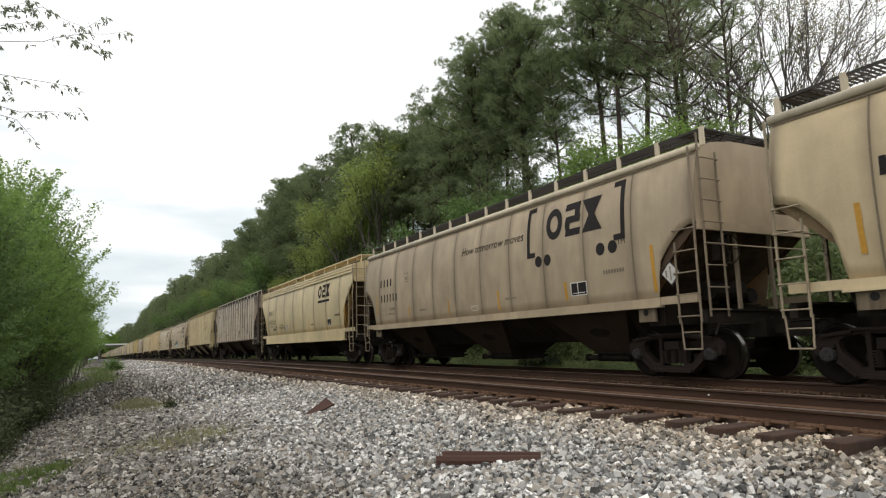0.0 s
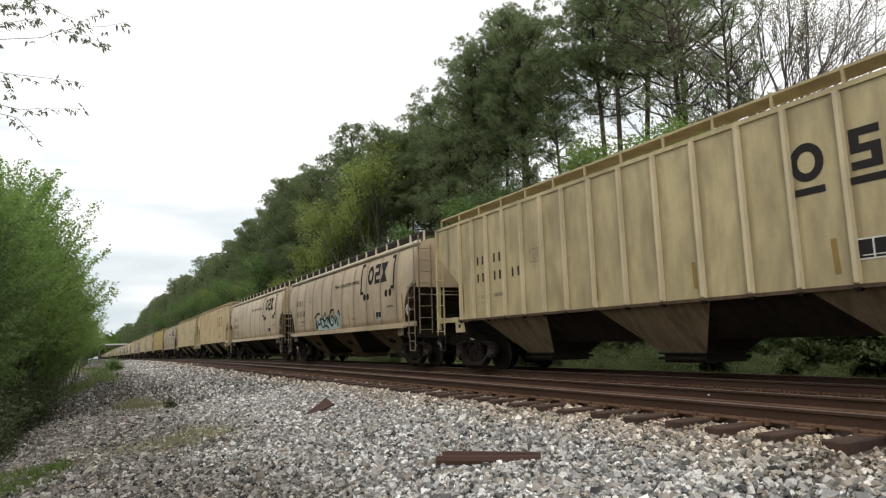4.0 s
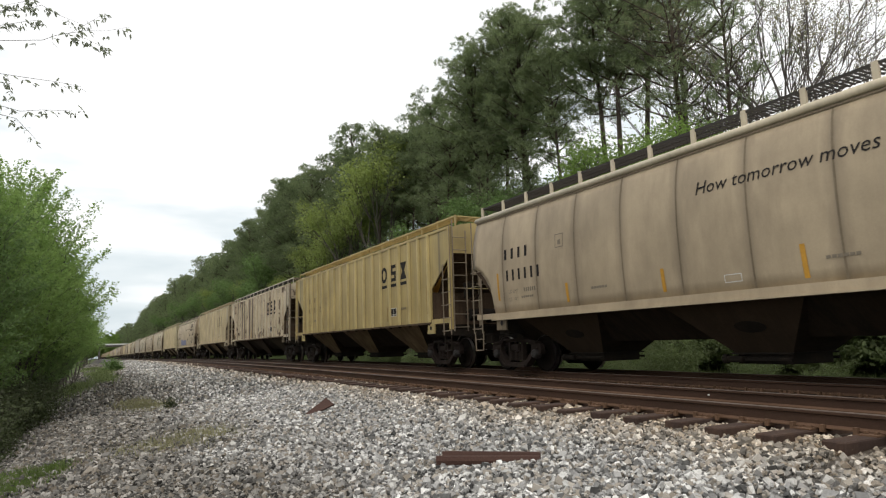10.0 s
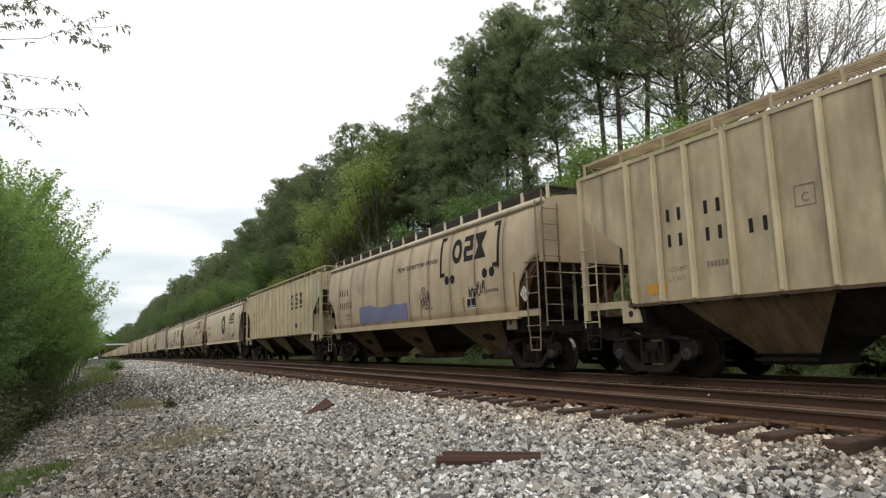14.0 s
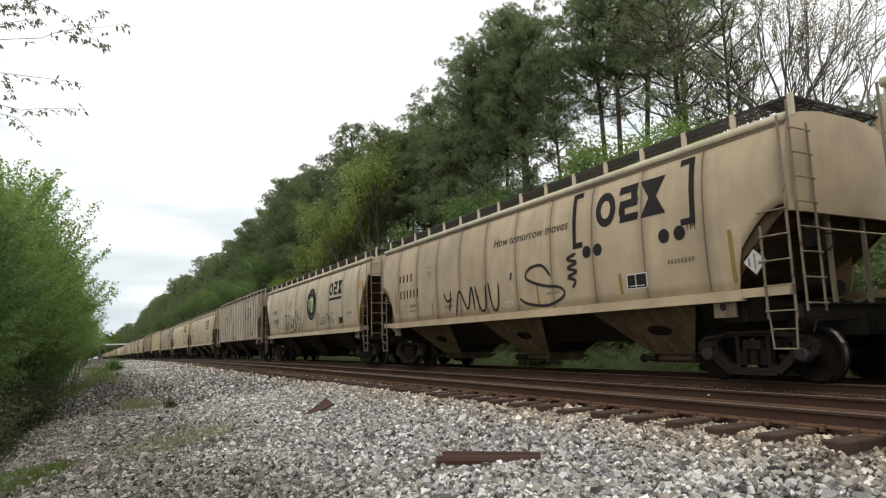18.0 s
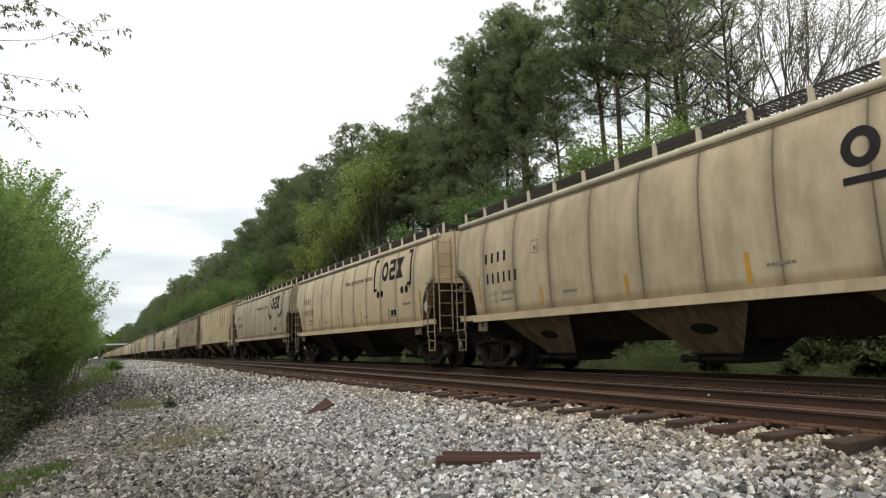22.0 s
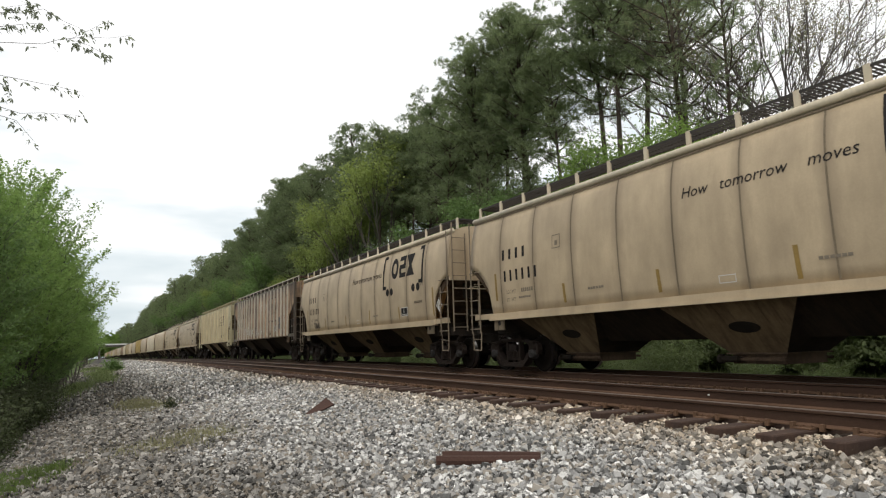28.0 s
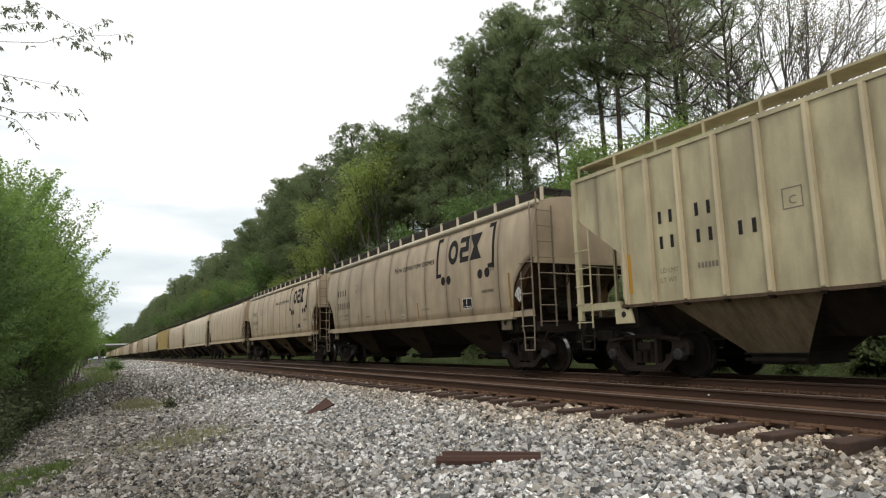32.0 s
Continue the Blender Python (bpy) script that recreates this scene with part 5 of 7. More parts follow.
        for s in (-1, 1):
            for e in (-1, 1):
                P("corner_post", "corner%d%d" % (s, e), lambda bm, s=s, e=e: box(bm, s * 1.545 - 0.05, s * 1.545 + 0.05, e * (L / 2 - 0.07) - 0.055, e * (L / 2 - 0.07) + 0.055, 1.18, top + 0.02), edge)
            P("eave_angle", "eave%d" % s, lambda bm, s=s: box(bm, s * 1.53 - 0.03, s * 1.53 + 0.03, -L / 2 + 0.02, L / 2 - 0.02, top - 0.03, top + 0.05), edge)
    else:
        first, n, pitch = SEAMS[kind]
        for i in range(n + 1):
            P("weld_seam", "seam%d" % i, seam(kind, -L / 2 + first + i * pitch), SEAM_AND_SHADOW)
        for s in (-1, 1):
            if kind == "smooth":
                for x, z in ((1.58, 3.86), (1.555, 3.99), (1.525, 4.12)):
                    P("eave_rail", "eave%d%.2f" % (s, z), lambda bm, s=s, x=x, z=z: box(bm, s * x - 0.04, s * x + 0.04, -L / 2, L / 2, z, z + 0.09))
            else:
                P("eave_rail", "eave%d" % s, lambda bm, s=s: rod(bm, (s * 1.435, -L / 2 - 0.02, 4.205), (s * 1.435, L / 2 + 0.02, 4.205), 0.074, 12), EAVE, True)
                # dark strip painted in place of the eave rail's shadow
                P("eave_seam", "eave_seam%d" % s, lambda bm, s=s: box(bm, s * 1.445 - 0.02, s * 1.445 + 0.02, -L / 2 + 0.03, L / 2 - 0.03, 4.085, 4.12), SEAM_AND_SHADOW)
    lm = LADDER_GRIME if mat in (GREY_DIRTY, WHITE_RUST, FAMILY_RUST, BROWN_RUST, RED_RUST) else mat if (clean or mat is CREAM) and kind == "ribbed" else LADDER_DUSTY if mat in (TAN_CLEAN, CREAM_CLEAN, CREAM_WARM) else LADDER_BROWN
    for s in (-1, 1):
        P("running_board", "board%d%d" % (s, clean), board(kind, s, clean and kind == "ribbed"), GRATING if kind in ("round", "grain") or lm is LADDER_GRIME else mat)
        P("board_edge", "edge%d" % s, board_edge(kind, s), GRATING if kind in ("round", "grain") else RIB_PALE if lm is LADDER_GRIME else mat)
    for e in (-1, 1):
        P("end_walkway", "walk%d" % e, end_walkway(kind, e), GRATING if kind in ("round", "grain") else mat)
    n = {"round": 16, "grain": 16, "smooth": 11, "ribbed": 16}[kind]
    post_h = BOARD_UP
    post_w = 0.05 if kind in ("round", "grain") else 0.022
    px = 1.24 if kind != "ribbed" else 1.34
    for i in range(n):
        y = -L / 2 + 0.02 + (L - 0.04) * i / (n - 1)
        o = part("walkway_post", shared(("wpost", post_w), lambda bm: box(bm, -0.02, 0.02, -post_w, post_w, 0, post_h), EAVE if post_w > 0.03 else RIB_PALE if lm is LADDER_GRIME else mat), mat, car)
        o.location = (-px, y, top + 0.04)
    FP = P("walkway_posts_beyond", "wposts", lambda bm: [box(bm, px - 0.02, px + 0.02, -L / 2 + 0.02 + (L - 0.04) * i / (n - 1) - 0.04, -L / 2 + 0.02 + (L - 0.04) * i / (n - 1) + 0.04, top + 0.04, top + 0.04 + post_h) for i in range(n)])
    FP["kind"] = "stuff"
    sm = SOOT if kind == "ribbed" else lm
    # ladders: full height at the front corner, short at the rear
    xs = half_width(kind, 2.0) + 0.05
    cut = CUT[kind][1][0]
    ladder(car, lm, -xs, -L / 2 + 0.25, 1.02, cut - 0.30, 0.47, 0, top - 0.04 if kind != "ribbed" else top + 0.02, 5)
    ladder(car, lm, -1.28, -L / 2 - 0.07, 1.12, top + 0.22, 0.46, 90, top - 0.1, 8)
    ladder(car, lm, -xs, L / 2 - 0.25, 1.02, top - 0.06, 0.44, 0, cut - 0.30, 5)
    ladder(car, lm, xs, L / 2 - 0.25, 1.02, top - 0.02, 0.47, 180, whole=True)
    ladder(car, lm, 1.28, L / 2 + 0.07, 1.12, top + 0.1, 0.46, -90, whole=True)
    for e in (-1, 1):
        o = part("sill_step", shared("sill_step", step(0.44, 0.5), sm), sm, car)
        o.matrix_basis = pose(-xs + 0.02, e * (L / 2 - 0.26), 1.06)
        P("end_platform", "plat%d" % e, end_platform(kind, e), SOOT)
        P("jacking_pad", "jack%d" % e, jacking_pad(kind, -1, e), SLOPE if mat is BROWN_RUST else PAD_GRIME if lm is LADDER_GRIME or kind != "ribbed" else mat)
        P("pad_hole", "phole%d" % e, pad_hole(kind, -1, e), BLACK)
        for x in (-0.5, 0.5):
            P("end_post", "epost%d%d" % (e, x * 10), end_post(kind, e, x), lm)
    P("brake_cylinder", "brake_a", brake_cylinder(kind), SOOT)
    P("air_reservoir", "brake_b", air_reservoir(kind), SOOT)
    P("brake_wheel", "brake_c", brake_wheel(kind), SOOT)
    for e in (-1, 1):
        P("grab_rail", "grab%d" % e, lambda bm, e=e: pipe(bm, [(-1.5, e * (L / 2 + 0.05), 2.42), (0.0, e * (L / 2 + 0.10), 2.40), (1.5, e * (L / 2 + 0.05), 2.42)], 0.014, 5))
    for e in (-1, 1):
        bogie(car, e * (L / 2 - BOGIE[kind]))
    # markings
    if kind == "ribbed":
        marks_ribbed(car, L, refl or ORANGE, style, lettering or BLACK)
    else:
        marks_round(car, kind, L, refl or OCHRE, "plain" if style == "grain" else style)
        if style == "grain":
            grain_mark(car, kind, L)
        elif kind == "round":
            diamond(car, kind, -L / 2 + 0.66, 1.95, 0.24, WHITE, BLACK)
    if extra:
        extra(car, kind, L)
    return car


RIBS = 18
RIB_Y = list(itertools.accumulate([0.72, 0.76] + [0.84] * 4 + [0.94] * 5 + [0.84] * 4 + [0.76, 0.72], initial=-7.20))  # along the car
BOARD_UP = 0.36  # roof walkway above the eaves


def rib(bm, kind, i, s):
    L = LENGTH[kind]
    y = RIB_Y[i]
    x = s * 1.53
    v = box(bm, min(x, x + s * 0.085), max(x, x + s * 0.085), y - 0.042, y + 0.042, 1.39, 4.27)
    for q in v:
        if abs(q.co.x) > 1.57:
            q.co.y = y + (q.co.y - y) * 0.78
            if q.co.z < 2:
                q.co.z += 0.08


def seam(kind, y):
    def make(bm):
        pr = PROF[kind]
        pts = [(-half_width(kind, z) - 0.004, z) for z in [1.53 + k * (TOP[kind] - 0.1 - 1.53) / 12 for k in range(13)]]
        for side in (-1,):
            a = [bm.verts.new((-side * x, y - 0.016, z)) for x, z in pts]
            b = [bm.verts.new((-side * x, y + 0.016, z)) for x, z in pts]
            for i in range(12):
                bm.faces.new((a[i], b[i], b[i + 1], a[i + 1]))
        bmesh.ops.solidify(bm, geom=bm.faces[:], thickness=0.008)
    return make


def board(kind, s, plain=False):
    """Roof running board beside the hatches: an open grating, or a plain sheet."""
    def make(bm):
        L, top = LENGTH[kind], TOP[kind]
        z = top + BOARD_UP
        x0, x1 = (0.72, 1.24) if kind != "ribbed" else (0.85, 1.34)
        if kind == "smooth" or plain:
            box(bm, min(s * x0, s * x1), max(s * x0, s * x1), -L / 2, L / 2, z - 0.02, z + 0.01)
            return
        for k in range(2):
            x = s * (x0 + (x1 - x0) * (0.05 + 0.42 * k))
            box(bm, x - 0.008, x + 0.008, -L / 2, L / 2, z - 0.008, z + 0.010)
        n = int(L / (0.11 if s > 0 else 0.055 if kind == "ribbed" else 0.085))
        for k in range(n):
            y = -L / 2 + L * k / n
            box(bm, min(s * x0, s * x1), max(s * x0, s * x1), y, y + 0.020, z - 0.015, z + 0.015)
    return make


def board_edge(kind, s):
    def make(bm):
        L, top = LENGTH[kind], TOP[kind]
        z = top + BOARD_UP
        x1 = 1.24 if kind != "ribbed" else 1.34
        box(bm, s * x1 - 0.012, s * x1 + 0.012, -L / 2, L / 2, z - 0.022, z + 0.024)
    return make


def end_walkway(kind, e):
    def make(bm):
        L, top = LENGTH[kind], TOP[kind]
        z = top + BOARD_UP
        for k in range(6):
            y = e * (L / 2 - 0.03 - k * 0.11)
            box(bm, -1.24, 1.24, y - 0.02, y + 0.02, z - 0.02, z + 0.02)
        for x in (-1.2, -0.6, 0, 0.6, 1.2):
            a, b = sorted((e * L / 2, e * (L / 2 - 0.6)))
            box(bm, x - 0.015, x + 0.015, a, b, z - 0.03, z + 0.01)
            pipe(bm, [(x, e * (L / 2 - 0.03), z - 0.02), (x, e * (L / 2 - 0.3), top + 0.08)], 0.015, 5)
    return make


def spray(seed, mat, u, z, w, h, n, thick=0.05, lines=None):
    def go(car, kind, L):
        decal(car, "spray_paint", kind, -L / 2 + u, zigzag(random.Random(seed), 0, z, w, h, n, thick, lines), mat, 0.013, "sprayed graffiti strokes")
    return go


def grime(*bays):
    """Panels between ribs where grime and rust have taken over the paint."""
    def go(car, kind, L):
        for b in bays:
            decal(car, "grimy_panel", kind, RIB_Y[b + 1] - 0.05, lambda bm, w=RIB_Y[b + 1] - RIB_Y[b]: rect(bm, 0, w - 0.10, 1.50, 4.24), GRIME_PANEL, 0.003)
    return go


def clouds(u, z):
    """Dark sprayed puffs along the sill, with two that drift above them."""
    def go(car, kind, L):
        def puffs(bm):
            for x, h, rx, ry in ((0.0, -0.02, 0.10, 0.08), (0.14, 0.03, 0.12, 0.13), (0.34, 0.0, 0.14, 0.10), (0.52, 0.07, 0.10, 0.13), (0.70, 0.0, 0.13, 0.08), (0.92, 0.02, 0.08, 0.10), (1.08, -0.03, 0.10, 0.06), (0.43, 0.38, 0.075, 0.09), (0.47, 0.72, 0.11, 0.085), (0.58, 0.70, 0.07, 0.03)):
                disc(bm, x, z + h, rx, ry, 14)
        decal(car, "sprayed_cloud", kind, -L / 2 + u, puffs, SPRAY_BLACK, 0.013, "dark sprayed cloud shapes")["kind"] = "stuff"
    return go


def notice(u, z, w=0.56):
    """A faint boxed notice."""
    def go(car, kind, L):
        y, h, b = -L / 2 + u, w * 0.62, 0.018
        decal(car, "notice_frame", kind, y, lambda bm: (rect(bm, 0, w, z, z + b), rect(bm, 0, w, z + h, z + h + b), rect(bm, 0, b, z + b, z + h), rect(bm, w - b, w, z + b, z + h)), FADED)
        words(car, "notice_words", kind, y - w * 0.1, z + h * 0.2, "Quality Car", 0.15, FADED, 0.15, w * 0.8)
        decal(car, "notice_mark", kind, y - w * 0.25, bars_row(0, z + h * 0.62, 4, w * 0.09, h * 0.24, w * 0.14), FADED)["kind"] = "stuff"
    return go


def both(*fs):
    def go(car, kind, L):
        for f in fs:
            f(car, kind, L)
    return go


def patch(mat, u, z, w, h, seed):
    def go(car, kind, L):
        r = random.Random(seed)
        pts = [(x / 8 * w, z + h * (0.85 + 0.3 * r.random())) for x in range(8, -1, -1)]
        decal(car, "paint_patch", kind, -L / 2 + u, lambda bm: flat(bm, [(0, z), (w, z)] + pts), mat, 0.012, "rolled-on paint patch")
    return go


tan_l = "tan round-sided covered hopper car with a dark bracketed emblem"
rib_l = "cream ribbed covered hopper car with three dark heavy letters-like marks"
# position of the middle at 0 s, kind, paint, style, reflectors, lettering, extra, label
TRAIN = [
    (-1.8, "round", CREAM_CLEAN, "bracket", ORANGE, None, None, "cream round-sided covered hopper car with roof walkway"),
    (15.88, "round", TAN_GREY, "bracket", ORANGE, None, None, "dusty tan round-sided covered hopper car with bracketed dark emblem"),
    (33.84, "smooth", CREAM_WARM, "plain", ORANGE, None, both(spray(3, SPRAY_BLACK, 13.95, 1.72, 0.85, 0.34, 10, 0.020), spray(4, SPRAY_BLACK, 12.55, 1.84, 1.1, 0.26, 10, 0.018), lambda car, kind, L: diamond(car, kind, -L / 2 + 10.75, 1.88, 0.22, WHITE, BLACK)), "cream smooth-sided covered hopper car with banded eaves"),
    (52.46, "ribbed", FAMILY_RUST, "line_panels", ORANGE, BLACK, grime(0, 15), "rust-stained brown ribbed covered hopper car with faded lettering"),
    (71.32, "ribbed", CREAM_YELLOW, "letters", OCHRE, BLUE_BLACK, None, "cream-yellow ribbed covered hopper car"),
    (89.58, "round", TAN, "bracket", OCHRE, None, both(patch(SPRAY_CYAN, 11.0, 1.55, 3.2, 0.55, 2), spray(8, SPRAY_BLACK, 11.4, 1.6, 3.4, 0.8, 12, 0.10)), "tan round-sided covered hopper car with pale graffiti along the sill"),
    (107.20, "round", TAN_CLEAN, "bracket", OCHRE, None, spray(9, GHOST, 13.7, 1.75, 0.9, 0.55, 9, 0.02), "clean tan round-sided covered hopper car with bracketed emblem"),
    (125.37, "ribbed", CREAM_CLEAN, "letters", ORANGE, BLUE_BLACK, None, "clean cream ribbed covered hopper car with slatted roof walkway"),
    (144.20, "ribbed", CREAM_YELLOW, "letters", ORANGE, BLUE_BLACK, both(spray(5, SPRAY_BLACK, 13.9, 1.72, 1.45, 0.38, 12, 0.018), lambda car, kind, L: diamond(car, kind, -L / 2 + 10.9, 1.80, 0.20, WHITE, BLACK)), "cream-yellow ribbed covered hopper car with a black graffiti tag"),
    (162.34, "round", TAN_GREY, "bracket", ORANGE, None, None, "dusty tan round-sided covered hopper car with orange reflectors"),
    (180.58, "ribbed", YELLOW, "letters", OCHRE, BLUE_BLACK, None, "mustard-yellow ribbed covered hopper car"),
    (199.37, "ribbed", WHITE_RUST, "letters", ORANGE, BLACK, grime(9, 10, 12, 13, 15), "off-white ribbed covered hopper car with flaking rust"),
    (218.24, "ribbed", CREAM, "letters_flat", ORANGE, BLACK, None, "weathered cream ribbed covered hopper car"),
    (236.52, "round", TAN, "bracket", OCHRE, None, both(patch(SPRAY_BLUE, 12.2, 1.62, 4.6, 0.62, 4), spray(6, SPRAY_BLACK, 6.6, 1.9, 0.7, 0.6, 8, 0.03), spray(7, SPRAY_BLACK, 3.4, 2.0, 0.8, 0.5, 8, 0.03)), "tan round-sided covered hopper car with a blue painted-out patch"),
    (254.71, "ribbed", PALE, "letters", OCHRE, BLUE_BLACK, None, "pale cream ribbed covered hopper car"),
    (273.69, "grain", LIGHT, "grain", ORANGE, None, both(spray(11, SPRAY_BLACK, 7.45, 1.52, 3.7, 0.85, 11, 0.030, OUTLINE_TAG), spray(21, SPRAY_BLACK, 8.1, 1.60, 0.45, 0.22, 8, 0.018), spray(22, SPRAY_RED, 4.0, 1.56, 0.7, 0.36, 10, 0.018)), "light cream covered hopper car with a round corn emblem"),
    (291.96, "round", TAN, "bracket", OCHRE, None, spray(12, SPRAY_BLACK, 11.3, 1.58, 6.4, 1.0, 13, 0.07, TALL_TAG), "tan round-sided covered hopper car with large black graffiti strokes"),
    (310.23, "grain", LIGHT, "grain", ORANGE, None, both(spray(13, SPRAY_BLACK, 13.2, 1.58, 3.6, 1.0, 10, 0.055), spray(14, SPRAY_BLACK, 7.0, 1.75, 2.6, 0.6, 9, 0.035), notice(12.0, 2.85, 0.62)), "light cream covered hopper car with corn emblem and black graffiti"),
    (329.15, "ribbed", GREY_DIRTY, "letters", OCHRE, BLACK, both(patch(OLIVE_PATCH, 12.75, 1.46, 2.6, 0.60, 9), clouds(9.98, 1.60), notice(9.0, 2.50)), "grimy grey ribbed covered hopper car with blistered paint"),
    (347.46, "round", BUFF, "plain", ORANGE, None, None, "pale cream covered hopper car streaked with grey grime"),
    (365.09, "round", CREAM_CLEAN, "bracket", OCHRE, None, None, "cream round-sided covered hopper car with bracketed emblem"),
    (382.64, "round", TAN_GREY, "bracket", ORANGE, None, None, "dull tan round-sided covered hopper car with orange reflectors"),
    (400.91, "ribbed", CREAM, "letters_flat", ORANGE, BLACK, spray(15, SPRAY_BLACK, 11.2, 1.65, 0.8, 0.5, 7, 0.04), "dusty cream ribbed covered hopper car"),
    (419.69, "ribbed", RED_RUST, "letters", ORANGE, BLACK, None, "rust-red ribbed covered hopper car"),
    (437.95, "round", TAN, "bracket_wide", OCHRE, None, spray(16, SPRAY_BLACK, 2.9, 1.72, 0.7, 0.35, 7, 0.03), "tan round-sided covered hopper car with a small black tag"),
    (455.52, "round", TAN, "bracket", OCHRE, None, spray(17, SPRAY_BLACK, 13.9, 1.6, 0.9, 0.3, 8, 0.03), "tan round-sided covered hopper car with ochre reflectors"),
    (473.75, "ribbed", BROWN_RUST, "line", ORANGE, BLACK, both(spray(18, WHITE, 13.5, 1.62, 1.5, 0.75, 16, 0.028), spray(20, WHITE, 12.0, 1.62, 1.8, 0.50, 18, 0.026), spray(19, WHITE, 9.85, 1.6, 1.9, 0.5, 18, 0.022), grime(9, 16)), "brown rusted ribbed covered hopper car with white graffiti"),
    (492.61, "ribbed", PALE, "letters", ORANGE, BLUE_BLACK, None, "clean pale cream ribbed covered hopper car"),
    (510.93, "round", TAN_GREY, "bracket", OCHRE, None, None, "dull tan round-sided covered hopper car near the end of view"),
    (528.62, "round", TAN, "bracket", OCHRE, None, None, "tan round-sided covered hopper car following others"),
]


def train_way(t):
    """Metres travelled by the train after t seconds: it slows a little."""
    u = t / 16 - 1
    return 15.3235 * t + 8 * (-0.0763 * (u * u - 1) - 0.0973 * (u ** 3 - u) - 0.1484 * (u ** 4 - 1))


# metres ahead of that, second by second, to fit the cars to the camera's view
VIEW_SHIFT = {1: -0.15, 2: -0.10, 3: 0.13, 7: 0.15, 8: -0.10, 9: 0.20, 10: 0.22, 11: 0.16, 12: 0.10, 14: -0.24, 18: 0.12, 19: -0.15, 29: -0.10, 30: 0.20, 31: -0.13, 32: -0.20}
CARS = []


def build_train():
    rng = random.Random(21)
    for y, kind, mat, style, refl, lettering, extra, label in TRAIN:
        CARS.append((hopper_car(kind, mat, y, label, style, refl, lettering, extra), y))
    y = 536.75
    follow = [("round", TAN), ("grain", LIGHT), ("round", TAN), ("ribbed", YELLOW), ("round", TAN_GREY), ("round", TAN), ("ribbed", CREAM), ("grain", LIGHT), ("ribbed", FAMILY_RUST), ("round", CREAM)]
    for k in range(27):
        kind, mat = follow[k % 10] if k < 10 else follow[rng.randrange(10)]
        y += 1.4 + LENGTH[kind] / 2
        CARS.append((hopper_car(kind, mat, y, "distant covered hopper car in dusty %s paint" % mat.name[6:].replace("_", " "), far=True), y))
        y += LENGTH[kind] / 2


build_train()


# ---- plants ----
def quads_mesh(name, centres, size, mat, rng, flat_z=0.0, slim=0.5):
    """Many small leaves: each a bent quad of its own at a centre, with random turn and size."""
    c = np.asarray(centres, float)
    n = len(c)
    r = np.random.RandomState(rng.randrange(1 << 30))
    d = r.normal(size=(n, 3))
    d[:, 2] *= 1 - flat_z
    d /= np.linalg.norm(d, axis=1)[:, None]
    e = r.normal(size=(n, 3))
    e -= (e * d).sum(1)[:, None] * d
    e /= np.linalg.norm(e, axis=1)[:, None]
    s = size * r.uniform(0.6, 1.4, n)[:, None]
    v = np.stack([c - d * s * 0.5, c + e * s * slim * 0.5, c + d * s * 0.5, c - e * s * slim * 0.5], 1).reshape(-1, 3)
    me = bpy.data.meshes.new(name)
    me.from_pydata(v.tolist(), [], np.arange(4 * n).reshape(n, 4).tolist())
    me.materials.append(mat)
    return me


def leaf_spray(name, centres, size, mat, rng):
    """Small pointed leaves that hang from their twig, two to a stalk."""
    c = np.repeat(np.asarray(centres, float), 2, 0)
    n = len(c)
    r = np.random.RandomState(rng.randrange(1 << 30))
    d = r.normal(size=(n, 3)) * 0.55 + np.array([0.25, 0, -0.75])
    d /= np.linalg.norm(d, axis=1)[:, None]
    e = np.cross(d, r.normal(size=(n, 3)))
    e /= np.linalg.norm(e, axis=1)[:, None]
    s = size * r.uniform(0.6, 1.3, n)[:, None]
    v = np.stack([c, c + d * s * 0.3 + e * s * 0.17, c + d * s * 0.65 + e * s * 0.13, c + d * s, c + d * s * 0.65 - e * s * 0.13, c + d * s * 0.3 - e * s * 0.17], 1).reshape(-1, 3)
    me = bpy.data.meshes.new(name)
    me.from_pydata(v.tolist(), [], np.arange(6 * n).reshape(n, 6).tolist())
    me.materials.append(mat)
    return me


def limb(bm, a, d, length, r, rng, bend=0.25, segs=3, n=5):
    """A tapering, wandering limb; returns its points."""
    p, d = Vector(a), Vector(d).normalized()
    pts = [p.copy()]
    for k in range(segs):
        d = (d + Vector((rng.uniform(-1, 1), rng.uniform(-1, 1), rng.uniform(-0.6, 1))) * bend).normalized()
        q = p + d * length / segs
        rod(bm, p, q, r * (1 - 0.8 * k / segs), n, r * (1 - 0.8 * (k + 1) / segs), caps=False)
        p = q
        pts.append(p.copy())
    return pts


def tuft_mesh(name, tufts, outs, length, mat, rng, per=11, slim=0.115):
    """Pine foliage: brushes of needles that point outward and up from their twig ends."""
    c, o = np.repeat(np.asarray(tufts, float), per, 0), np.repeat(np.asarray(outs, float), per, 0)
    n = len(c)
    r = np.random.RandomState(rng.randrange(1 << 30))
    d = o * 0.75 + r.normal(size=(n, 3)) * 0.62 + np.array([0, 0, 0.25])
    d /= np.linalg.norm(d, axis=1)[:, None]
    e = np.cross(d, r.normal(size=(n, 3)))
    e /= np.linalg.norm(e, axis=1)[:, None]
    s = length * r.uniform(0.7, 1.3, n)[:, None]
    v = np.stack([c, c + d * s * 0.55 + e * s * slim * 0.5, c + d * s, c + d * s * 0.55 - e * s * slim * 0.5], 1).reshape(-1, 3)
    me = bpy.data.meshes.new(name)
    me.from_pydata(v.tolist(), [], np.arange(4 * n).reshape(n, 4).tolist())
    me.materials.append(mat)
    return me


